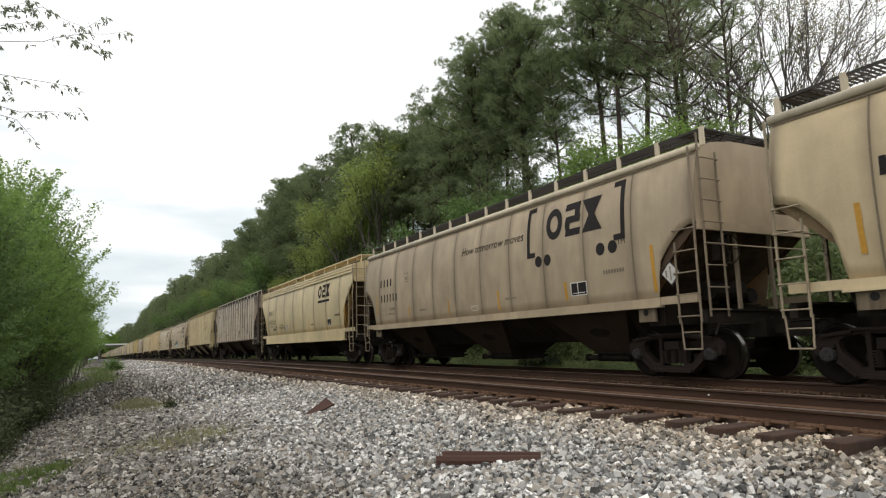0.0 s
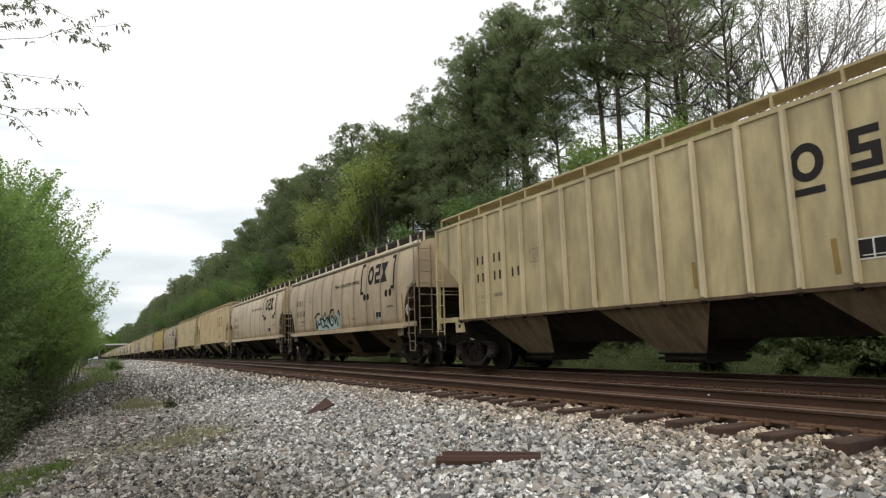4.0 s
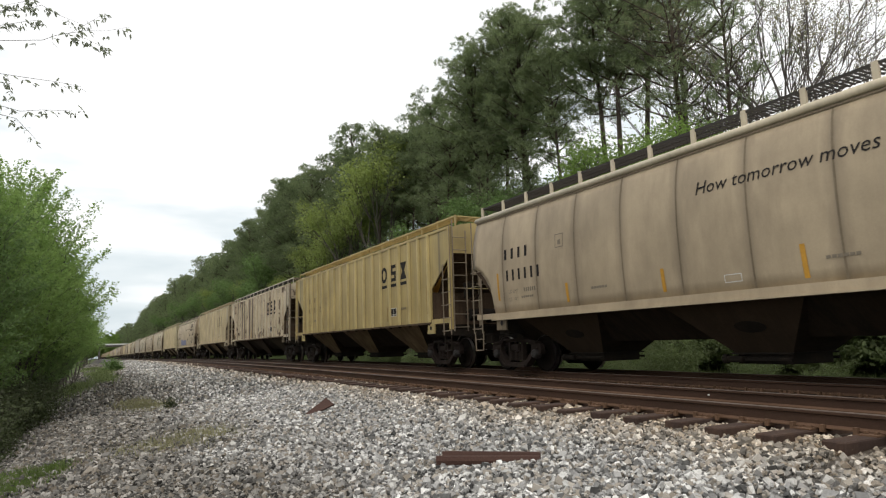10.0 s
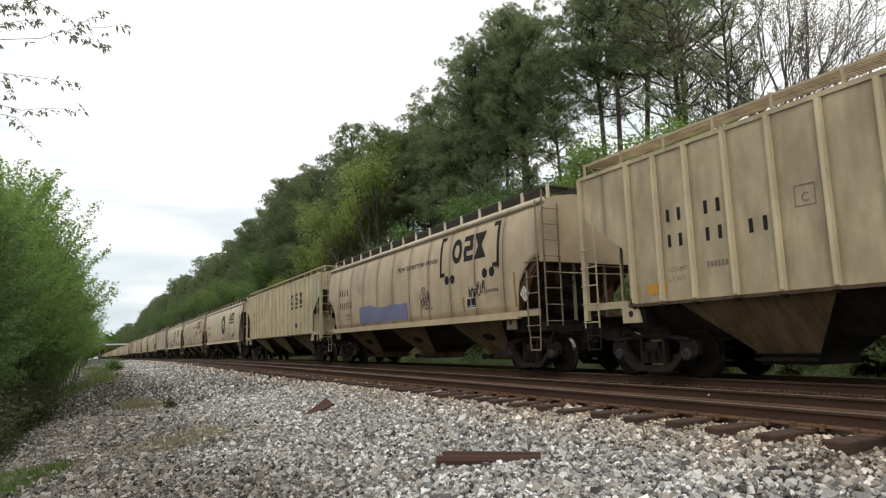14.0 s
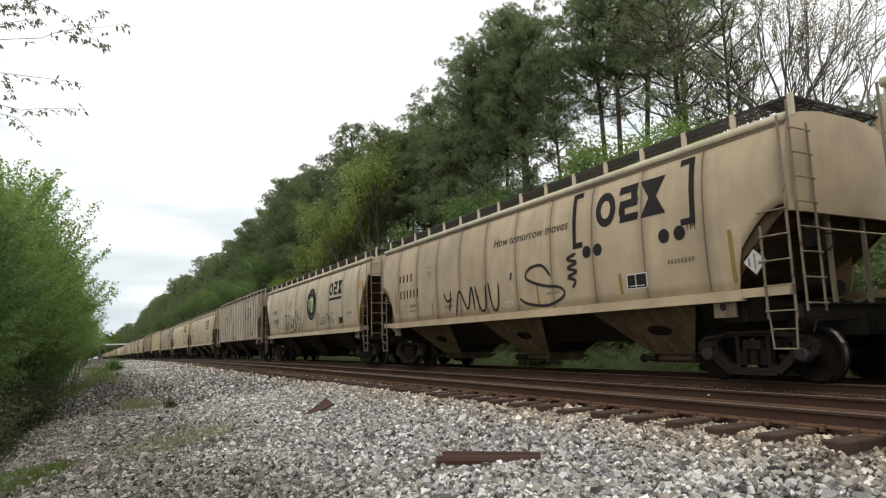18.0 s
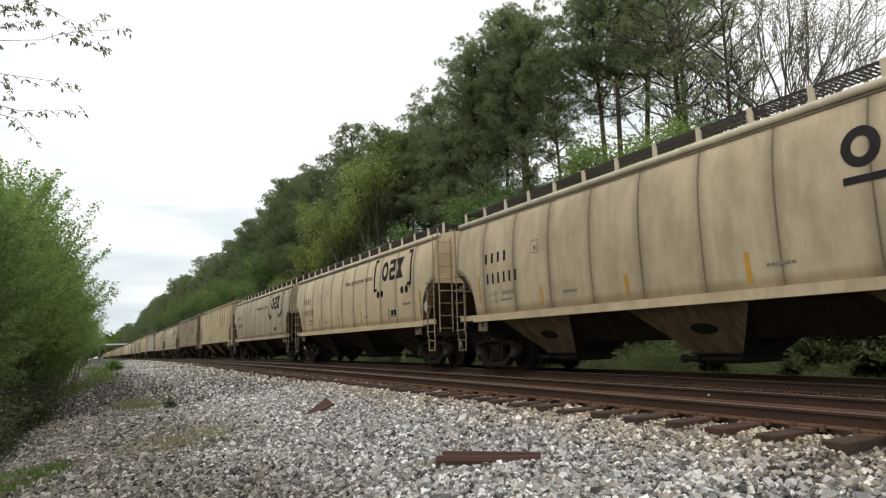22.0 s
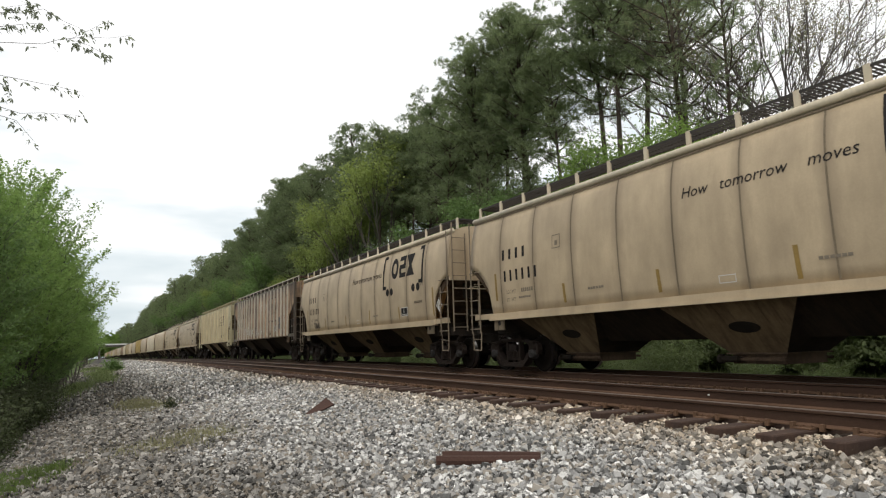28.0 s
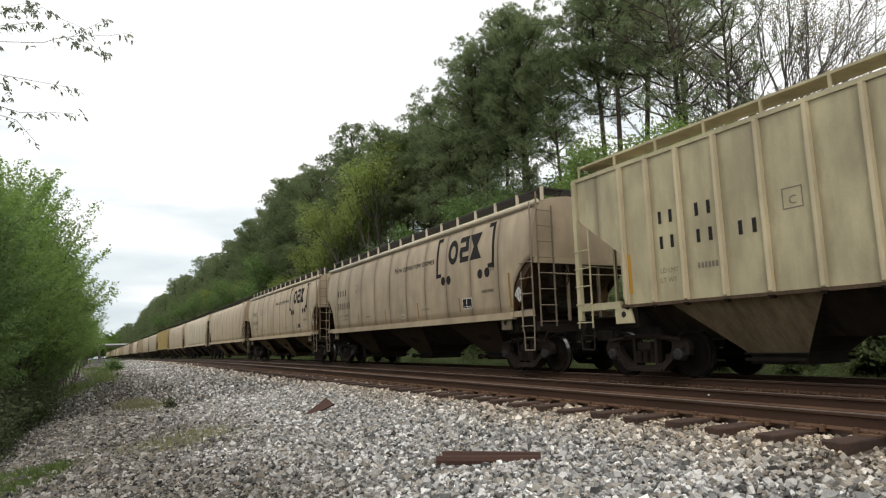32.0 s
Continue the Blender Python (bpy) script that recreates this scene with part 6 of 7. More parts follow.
def pine_template(seed, H, low=0.45, wide=3.2, n=28, full=24, round_top=0.8):
    """A tall pine: clear trunk, forking limbs and a rounded crown of many small cushions of needles."""
    rng = random.Random(seed)
    bm = bmesh.new()
    trunk = limb(bm, (0, 0, -0.5), (rng.uniform(-0.03, 0.03), rng.uniform(-0.03, 0.03), 1), H + 0.3, 0.23, rng, 0.035, 8, 8)
    tufts, outs = [], []

    def cushion(c, R):
        for m in range(int(full * R)):
            q = Vector((rng.gauss(0, 1), rng.gauss(0, 1), rng.gauss(0.25, 1))).normalized()
            tufts.append(c + Vector((q.x * R, q.y * R, q.z * R * 0.6)) * rng.uniform(0.45, 1.0))
            outs.append(q)
    turn = rng.uniform(0, 6)
    for k in range(n):
        f = low + (0.985 - low) * (k + 0.8 * rng.random()) / n
        i = min(7, int(f * 8))
        base = trunk[i].lerp(trunk[i + 1], f * 8 - i)
        turn += 2.4 + rng.uniform(-0.5, 0.5)
        g = (f - low) / (1 - low)
        reach = wide * (0.35 + 0.65 * math.sin(math.pi * min(1.0, 0.25 + 0.35 * g / 0.5 if g < 0.5 else 0.6 + 0.4 * ((g - 0.5) / 0.5) ** (1 / round_top)))) * rng.uniform(0.6, 1.1)
        pts = limb(bm, base, (math.cos(turn), math.sin(turn), 0.15 + 0.75 * g), reach, 0.06, rng, 0.2, 4, 4)
        cushion(pts[4], rng.uniform(0.32, 0.55))
        for m in range(int(2 + reach * 1.35)):
            c0 = pts[0].lerp(pts[-1], 0.0)
            h = rng.uniform(0.35, 1.0) * 3.99
            c0 = pts[int(h)].lerp(pts[int(h) + 1], h - int(h))
            off = Vector((rng.gauss(0, 0.55), rng.gauss(0, 0.55), rng.uniform(-0.1, 0.6))) * (0.5 + 0.2 * reach)
            limb(bm, c0, off, off.length, 0.018, rng, 0.08, 2, 3)
            cushion(c0 + off, rng.uniform(0.26, 0.52))
    for k in range(8):
        f = rng.uniform(0.45 * low, low)
        i = min(7, int(f * 8))
        a = rng.uniform(0, 6.28)
        limb(bm, trunk[i], (math.cos(a), math.sin(a), 0.2), rng.uniform(0.6, 2.2), 0.03, rng, 0.25, 3, 4)
    return mesh_from(bm, "pine_trunk", BARK_PINE), tuft_mesh("pine_crown", tufts, outs, 0.27, NEEDLE if seed % 2 else NEEDLE_DEEP, rng)


def grow(bm, tips, p, d, length, r, depth, rng, spread=0.55):
    pts = limb(bm, p, d, length, r, rng, 0.14, 3, 5 if r > 0.05 else 3)
    if depth == 0:
        tips.append((pts[-1], pts[-2]))
        return
    for k in range(3 if depth > 1 else 4):
        a = rng.uniform(0.35, 0.95) * spread * 1.6
        b = rng.uniform(0, 2 * math.pi)
        dd = (pts[-1] - pts[-2]).normalized()
        s = dd.orthogonal().normalized()
        s = s * math.cos(b) + dd.cross(s) * math.sin(b)
        start = pts[-1].lerp(pts[1], rng.random() * 0.7)
        grow(bm, tips, start, (dd * math.cos(a) + s * math.sin(a)) + Vector((0, 0, 0.15)), length * rng.uniform(0.55, 0.8), r * 0.55, depth - 1, rng, spread)


def broad_template(seed, H, leaf, mat, per_tip, fuzz, bark, depth=4, spread=0.55):
    """A broad-leaved tree: trunk, forking limbs and leaves about the twigs."""
    rng = random.Random(seed)
    bm = bmesh.new()
    tips = []
    base = limb(bm, (0, 0, -0.4), (0.02, 0.02, 1), H * 0.38, 0.02 * H * 0.55, rng, 0.05, 3, 7)
    for k in range(4):
        a = k * 1.57 + rng.uniform(-0.5, 0.5)
        grow(bm, tips, base[-1] - Vector((0, 0, rng.uniform(0, H * 0.12))), (math.cos(a) * spread, math.sin(a) * spread, 1), H * 0.25, 0.006 * H, depth - 1, rng, spread)
    cs = []
    for p, q in tips:
        for k in range(per_tip):
            cs.append(p.lerp(q, rng.random() * 1.2) + Vector((rng.gauss(0, fuzz), rng.gauss(0, fuzz), rng.gauss(0, fuzz * 0.8))))
    grown = H / max(p.z for p, q in tips)
    for q in bm.verts:
        q.co *= grown
    cs = [c * grown for c in cs]
    return mesh_from(bm, "tree_trunk", bark), (quads_mesh("tree_crown", cs, leaf, mat, rng, 0.2, 0.6) if per_tip else None)


def shrub_template(seed, H, wide, leaf, mat, count):
    rng = random.Random(seed)
    bm = bmesh.new()
    cs = []
    for k in range(9):
        a = rng.uniform(0, 6.28)
        tilt = rng.uniform(0.1, 0.55)
        pts = limb(bm, (rng.uniform(-0.3, 0.3), rng.uniform(-0.3, 0.3), -0.3), (math.cos(a) * tilt, math.sin(a) * tilt, 1), H * rng.uniform(0.6, 1.0), 0.004 * H, rng, 0.18, 5, 5)
        for j in range(14):
            i = rng.randrange(1, 5)
            b = rng.uniform(0, 6.28)
            tw = limb(bm, pts[i].lerp(pts[i + 1], rng.random()), (math.cos(b), math.sin(b), 0.45), wide * rng.uniform(0.25, 0.6), 0.0016 * H, rng, 0.25, 3, 3)
            for m in range(count // 126):
                f = rng.random() ** 0.6 * 2.99
                q = int(f)
                cs.append(tw[q].lerp(tw[q + 1], f - q) + Vector((rng.gauss(0, 0.13), rng.gauss(0, 0.13), rng.gauss(0, 0.10))))
    return mesh_from(bm, "shrub_stems", BARK_GREY), quads_mesh("shrub_leaves", cs, leaf, mat, rng, 0.3, 0.55)


def plant(name, tpl, m, label, category, group, scale=1.0, parts=("trunk", "crown")):
    dx, dz = away(m.translation.y)
    ob = thing(name, Matrix.Translation((dx, 0, dz)) @ m, label, category, group)
    ob.scale = (scale, scale, scale)
    for me, nm in zip(tpl, parts):
        if me:
            part(nm, me, None, ob)
    return ob


# canopy height wanted along the wood's front, 26 m beside the camera
CANOPY_Y = [10, 16, 24, 31, 36, 43, 50, 60, 68, 79, 86, 105, 132, 152, 176, 257, 500, 800]
CANOPY_Z = [15, 15.5, 19.5, 22.5, 25, 25.5, 23.5, 24.5, 27, 26.8, 27, 28.7, 27.5, 26.5, 27, 28.3, 28, 31]


def build_woods():
    rng = random.Random(31)
    pines = [pine_template(*p) for p in ((41, 22.0, 0.60, 4.0, 48, 36, 0.6), (42, 22.0, 0.62, 3.3, 42, 36, 0.6), (43, 22.0, 0.48, 4.2, 34, 13), (44, 22.0, 0.36, 3.9, 48, 34), (45, 22.0, 0.12, 3.6, 60, 26, 1.0),
                                         (47, 22.0, 0.60, 3.2, 40, 34, 0.6), (48, 22.0, 0.45, 4.0, 42, 36), (49, 22.0, 0.38, 3.8, 44, 36))]
    spring = [broad_template(s, 15.0, 0.19, SPRING, 52, 0.42, BARK_GREY, 4, 0.27) for s in (51, 52)]
    green = [broad_template(s, 9.0, 0.125, FRESH, 36, 0.26, BARK_GREY, 4, 0.30) for s in (53, 54)]
    mid = [broad_template(s, 12.0, 0.19, LEAF_DEEP, 54, 0.45, BARK_GREY, 4, 0.34) for s in (65, 66)]
    bare = [broad_template(s, 17.0, 0.09, BUD, n, 0.22, k, d, w) for s, n, w, k, d in ((55, 1, 0.62, BARK_PALE, 4), (56, 3, 0.42, BARK_DARK, 5), (67, 34, 0.34, BARK_DARK, 4))]
    under = [shrub_template(s, 3.6, 2.6, 0.12, LEAF_MUTED, 11000) for s in (57, 58)]
    verge = [shrub_template(s, 3.2, 2.6, 0.085, LEAF_MUTED, 10000) for s in (59, 60)]
    lp, lb = "tall dark green pine with a bare lower trunk", "spring tree with fresh yellow-green leaves"

    def pine(x, y, h, k=None):
        t = pines[rng.randrange(8) if k is None else k]
        plant("pine_tree", t, pose(x, y, gz(x), 0, 0, rng.uniform(0, 360)), lp, "tree", "pines of the wood", h / 22.0)
    # front edge, then deeper rows
    y = 44.0
    while y < 880:
        x = 25 + rng.uniform(-1.5, 2.5)
        top = lerp(y * 26 / x, CANOPY_Y, CANOPY_Z) * x / 26 * 0.97
        pine(x, y, (top - gz(x)) * rng.uniform(0.83, 0.98), rng.choice((0, 1, 3, 5)) if y < 62 else rng.choice((6, 7)))
        y += (2.8 if y < 60 else 3.6 if y < 130 else 6.0 if y < 420 else 11.0) * rng.uniform(0.7, 1.3)
    for row, x0 in enumerate((30.0, 36.0)):
        y = 48.0 + row * 6
        while y < 330:
            x = x0 + rng.uniform(-2, 2)
            top = lerp(y * 26 / x, CANOPY_Y, CANOPY_Z) * x / 26 * 0.97
            pine(x, y, (min(top, 29) - gz(x)) * rng.uniform(0.75, 0.95), rng.choice((0, 5, 3)))
            y += (5.5 if y < 130 else 8.0) * rng.uniform(0.7, 1.3)
    # the tall group nearest the camera stands open, with sky between the crowns
    for x, y, h, k in ((26, 41.4, 23.0, 0), (26, 39.3, 22.6, 1), (26, 36.2, 24.4, 0), (28.4, 38.2, 24.0, 1), (26.2, 31.7, 19.3, 5), (28.2, 29.3, 24.0, 5), (26, 26.9, 24.5, 1), (28.4, 27.6, 25.5, 1),
                       (26, 21.7, 21.5, 2), (28.6, 23.8, 23.0, 2), (27.6, 20.2, 18.0, 2), (24.2, 43.5, 14, 4), (25, 36.4, 15, 4), (24.6, 39.4, 16, 4), (25.4, 33.6, 12.5, 4), (26.5, 30.4, 11.5, 4)):
        pine(x, y, h, k)
    for x, y, h, k in ((32, 4, 9, 4), (35, 8, 10, 4), (31, 11, 10, 4), (36, 14, 11, 4), (33, 17, 11, 4), (38, 20, 12, 4), (34, 22, 12, 4), (30, 1, 8, 4), (40, 12, 12, 4)):
        pine(x, y, h, k)
    for x, y, h in ((23.2, 56, 21.0), (22.8, 61, 16.5), (22.6, 67, 16.0), (22.5, 74, 13.5), (22.5, 81, 12), (23, 118, 14), (23, 150, 15)):
        plant("spring_tree", rng.choice(spring), pose(x, y, gz(x), 0, 0, rng.uniform(0, 360)), lb, "tree", "broad-leaved trees of the wood", h / 15.0)
    for x, y, h in ((22.0, 23.2, 11.2), (21.8, 19.8, 10.4), (22.8, 26.0, 10.4), (23.4, 21.6, 10.8)):
        plant("green_tree", rng.choice(green), pose(x, y, gz(x), 0, 0, rng.uniform(0, 360)), "young bright green tree at the wood's edge", "tree", "young trees beside the track", h / 9.0)
    for x, y, h in ((22, 49, 11), (22, 45, 9), (24.2, 35.6, 10.5), (24, 39.4, 11.5), (25, 30.5, 9.5), (22.5, 94, 15), (22.5, 100, 14), (22, 107, 13), (23, 128, 15), (22.5, 140, 14), (23, 165, 15), (23, 185, 16), (23, 210, 17), (23, 240, 16), (23, 280, 17), (22, 39, 8.5), (31, 45.5, 13), (31.5, 41.5, 12.5), (31, 37.5, 12)):
        plant("green_tree", rng.choice(mid), pose(x, y, gz(x), 0, 0, rng.uniform(0, 360)), "leafy green tree at the wood's edge", "tree", "young trees beside the track", h / 12.0)
    for x, y, h, k in ((27, 17.3, 16.0, 2), (28.6, 19.2, 18.0, 2), (26.0, 11.4, 14.5, 0), (28.5, 24.6, 18, 1), (29.6, 20.6, 19, 1), (20.5, 46, 10.5, 1)):
        plant("bare_tree", bare[k], pose(x, y, gz(x), 0, 0, rng.uniform(0, 360)), "dark tree almost bare, with opening buds", "tree", "bare trees of the wood", h / 17.0)
    for k in range(70):
        y = 4 + 3.2 * k * rng.uniform(0.9, 1.1)
        x = rng.uniform(18.5, 24)
        plant("undergrowth_shrub", rng.choice(under), pose(x, y, gz(x), 0, 0, rng.uniform(0, 360)), "green shrub in the undergrowth beside the track", "shrub", "undergrowth of the wood", rng.uniform(0.5, 1.2), ("stem", "leaf_mass"))
    for k in range(46):
        y = rng.uniform(1, 46)
        x = rng.uniform(19.5, 27)
        plant("undergrowth_shrub", rng.choice(under), pose(x, y, gz(x), 0, 0, rng.uniform(0, 360)), "tall green shrub in the undergrowth beside the track", "shrub", "undergrowth of the wood", rng.uniform(0.9, 1.5), ("stem", "leaf_mass"))
    for k in range(34):
        y, x = rng.uniform(-2, 30), rng.uniform(22, 34)
        plant("undergrowth_shrub", rng.choice(under), pose(x, y, gz(x), 0, 0, rng.uniform(0, 360)), "tall green shrub in the undergrowth beside the track", "shrub", "undergrowth of the wood", rng.uniform(1.3, 2.0), ("stem", "leaf_mass"))
    for k in range(40):
        y = 5 + 2.2 * k
        x = rng.uniform(14.6, 17.5)
        plant("verge_shrub", rng.choice(verge), pose(x, y, gz(x), 0, 0, rng.uniform(0, 360)), "low bright green shrub on the verge behind the train", "shrub", "verge shrubs", rng.uniform(0.35, 0.62), ("stem", "leaf_mass"))


build_woods()


def bush_template(seed, H, R, leaf, mat, sprays, per):
    """A dense bank shrub: upright stems and leafy sprays that fill a tall rounded crown."""
    rng = random.Random(seed)
    bm = bmesh.new()
    nodes, cs = [], []
    for k in range(8):
        a = k * 0.79 + rng.uniform(-0.3, 0.3)
        pts = limb(bm, (rng.uniform(-0.3, 0.3), rng.uniform(-0.3, 0.3), -0.4), (math.cos(a) * 0.22, math.sin(a) * 0.22, 1), H * rng.uniform(0.7, 0.92), 0.006 * H, rng, 0.1, 6, 5)
        nodes += pts[1:]
    for k in range(sprays):
        q = Vector((rng.gauss(0, 1), rng.gauss(0, 1), rng.gauss(0, 1))).normalized() * rng.uniform(0.2, 1) ** 0.5
        if q.z < -0.62:
            continue
        wob = 1 + 0.20 * math.sin(3 * math.atan2(q.y, q.x) + seed) + 0.16 * math.sin(5 * q.z + seed)
        c = Vector((q.x * R * wob, q.y * R * wob, H * (0.52 + 0.44 * q.z)))
        near = min(nodes, key=lambda p: (p - c).length + (0.8 if p.z > c.z else 0))
        out = c - near
        tw = limb(bm, near, out + Vector((0, 0, 0.2)), out.length, 0.012, rng, 0.10, 3, 3)
        # a frond: an arching twig with leafy twiglets on both sides
        reach = rng.uniform(0.55, 1.15)
        ax = Vector((q.x, q.y, 0.75 + 0.5 * q.z)).normalized()
        tip = limb(bm, tw[-1], ax, reach, 0.007, rng, 0.16, 4, 3)
        side = ax.cross(Vector((rng.gauss(0, 0.3), rng.gauss(0, 0.3), 1))).normalized()
        for m in range(14):
            f = 0.08 + 0.92 * m / 13
            h = min(3.99, f * 4)
            a = tip[int(h)].lerp(tip[int(h) + 1], h - int(h))
            d = (side * (1 if m % 2 else -1) + ax * 0.7 + Vector((0, 0, rng.uniform(-0.35, 0.2)))).normalized() * reach * 0.36 * (1.15 - 0.8 * f)
            for z in range(per // 14):
                g = rng.random() ** 0.8
                cs.append(a + d * g + Vector((rng.gauss(0, 0.05), rng.gauss(0, 0.05), rng.gauss(0, 0.035))))
        for m in range(per // 6):
            h = rng.random() * 2.99
            cs.append(tw[int(h)].lerp(tw[int(h) + 1], h - int(h)) + Vector((rng.gauss(0, 0.16), rng.gauss(0, 0.16), rng.gauss(0, 0.12))))
    return mesh_from(bm, "shrub_stems", BARK_GREY), quads_mesh("shrub_leaves", cs, leaf, mat, rng, 0.3, 0.55)


def build_left_bank():
    rng = random.Random(61)
    big = [bush_template(s, 6.0, 1.42, 0.064, m, 230, 168) for s, m in ((71, LEAF_BANK), (72, LEAF_DEEP), (73, LEAF_BANK))]
    thin = bush_template(74, 6.0, 1.50, 0.080, LEAF_DEEP, 60, 42)
    # shrubs from (-7.0, 20) to (-4.4, 15.4) are added backing against bright gaps
    for x, y, s, k in ((-3.3, 17.5, 1.15, 1), (-3.5, 20.5, 1.36, 0), (-3.3, 23, 1.42, 2), (-2.7, 26, 1.40, 0), (-5.2, 22, 1.45, 2), (-5.0, 18, 1.3, 0), (-2.6, 29.5, 1.3, 2), (-2.3, 33, 1.2, 0), (-4.2, 31, 1.6, 1), (-2.1, 37, 1.05, 2), (-3.6, 37, 1.4, 0),
                       (-1.9, 27.5, 0.6, 1), (-1.7, 32, 0.6, 1), (-7.0, 20, 1.5, 1), (-7.4, 25, 1.6, 1), (-6.6, 30, 1.7, 1), (-5.8, 26, 1.4, 1), (-6.2, 16.5, 1.2, 1), (-4.4, 15.4, 0.8, 1),
                       (-1.3, 42, 1.1, 3), (-2.6, 43, 1.1, 0), (-2.4, 52, 1.1, 2), (-4.6, 46, 1.5, 1), (-2.4, 62, 1.15, 0), (-2.8, 76, 1.3, 1), (-3.4, 95, 1.4, 0), (-1.4, 110, 1.35, 0), (-1.2, 145, 1.6, 2), (-4.6, 118, 1.7, 2), (-5, 150, 1.9, 0), (-6, 190, 2.0, 1), (-7, 240, 2.2, 0), (-8, 300, 2.4, 2), (-9, 360, 2.6, 0)):
        tpl = thin if k == 3 else big[k]
        plant("bank_shrub", tpl, pose(x, y, gz(x), 0, 0, rng.uniform(0, 360)), "dense leafy green shrub on the embankment", "shrub", "shrubs on the embankment", s, ("stem", "leaf_mass"))


def build_brush():
    """Twiggy brush between the ballast and the tall shrubs, its leaves coloured dark for the shade there."""
    rng = random.Random(63)
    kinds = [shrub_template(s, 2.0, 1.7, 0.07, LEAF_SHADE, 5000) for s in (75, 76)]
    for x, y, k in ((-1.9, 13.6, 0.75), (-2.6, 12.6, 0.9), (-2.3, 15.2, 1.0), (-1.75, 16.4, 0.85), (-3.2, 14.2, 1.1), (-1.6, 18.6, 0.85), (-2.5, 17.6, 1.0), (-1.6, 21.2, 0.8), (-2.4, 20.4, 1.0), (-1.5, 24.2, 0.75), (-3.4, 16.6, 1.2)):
        plant("brush_shrub", rng.choice(kinds), pose(x, y, gz(x), 0, 0, rng.uniform(0, 360)), "low twiggy shrub at the foot of the bank, leaves coloured for deep shade", "shrub", "brush at the foot of the bank", k, ("stem", "leaf_mass"))


build_left_bank()
build_brush()


def build_distance():
    rng = random.Random(81)
    br = thing("road_bridge", pose(away(420)[0], 420, away(420)[1]), "pale concrete road bridge across the tracks far off", "bridge", kind="")
    bm = bmesh.new()
    box(bm, -16, 34, -4, 4, 7.7, 8.4)
    part("deck", bm, material("pale_concrete", (0.72, 0.72, 0.70), 0.9), br)
    for s in (-1, 1):
        bm = bmesh.new()
        box(bm, -16, 34, s * 3.6 - 0.15, s * 3.6 + 0.15, 6.6, 7.7)
        part("girder", bm, material("weathered_girder", (0.10, 0.09, 0.08), 0.8), br)
    for x in (-9, 3.6, 17, 26):
        bm = bmesh.new()
        box(bm, x - 0.5, x + 0.5, -3, 3, -3, 6.7)
        part("pier", bm, MATS["weathered_girder"], br)
    # lighter leaf colours on the far hill take the place of haze
    hill = [shrub_template(91, 12, 8, 1.0, FRESH, 2600), shrub_template(92, 12, 8, 1.1, LEAF, 2600)]
    for k in range(90):
        x, y = rng.uniform(-110, 60), rng.uniform(520, 900)
        if k < 36:
            x, y = -40 + 2.6 * k, 760 + 60 * (k % 3)
        plant("far_tree", hill[k % 2], pose(x, y, gz(x), 0, 0, rng.uniform(0, 360)), "hazy green tree in the distance", "tree", "trees beyond the bridge", rng.uniform(1.3, 2.1))


build_distance()


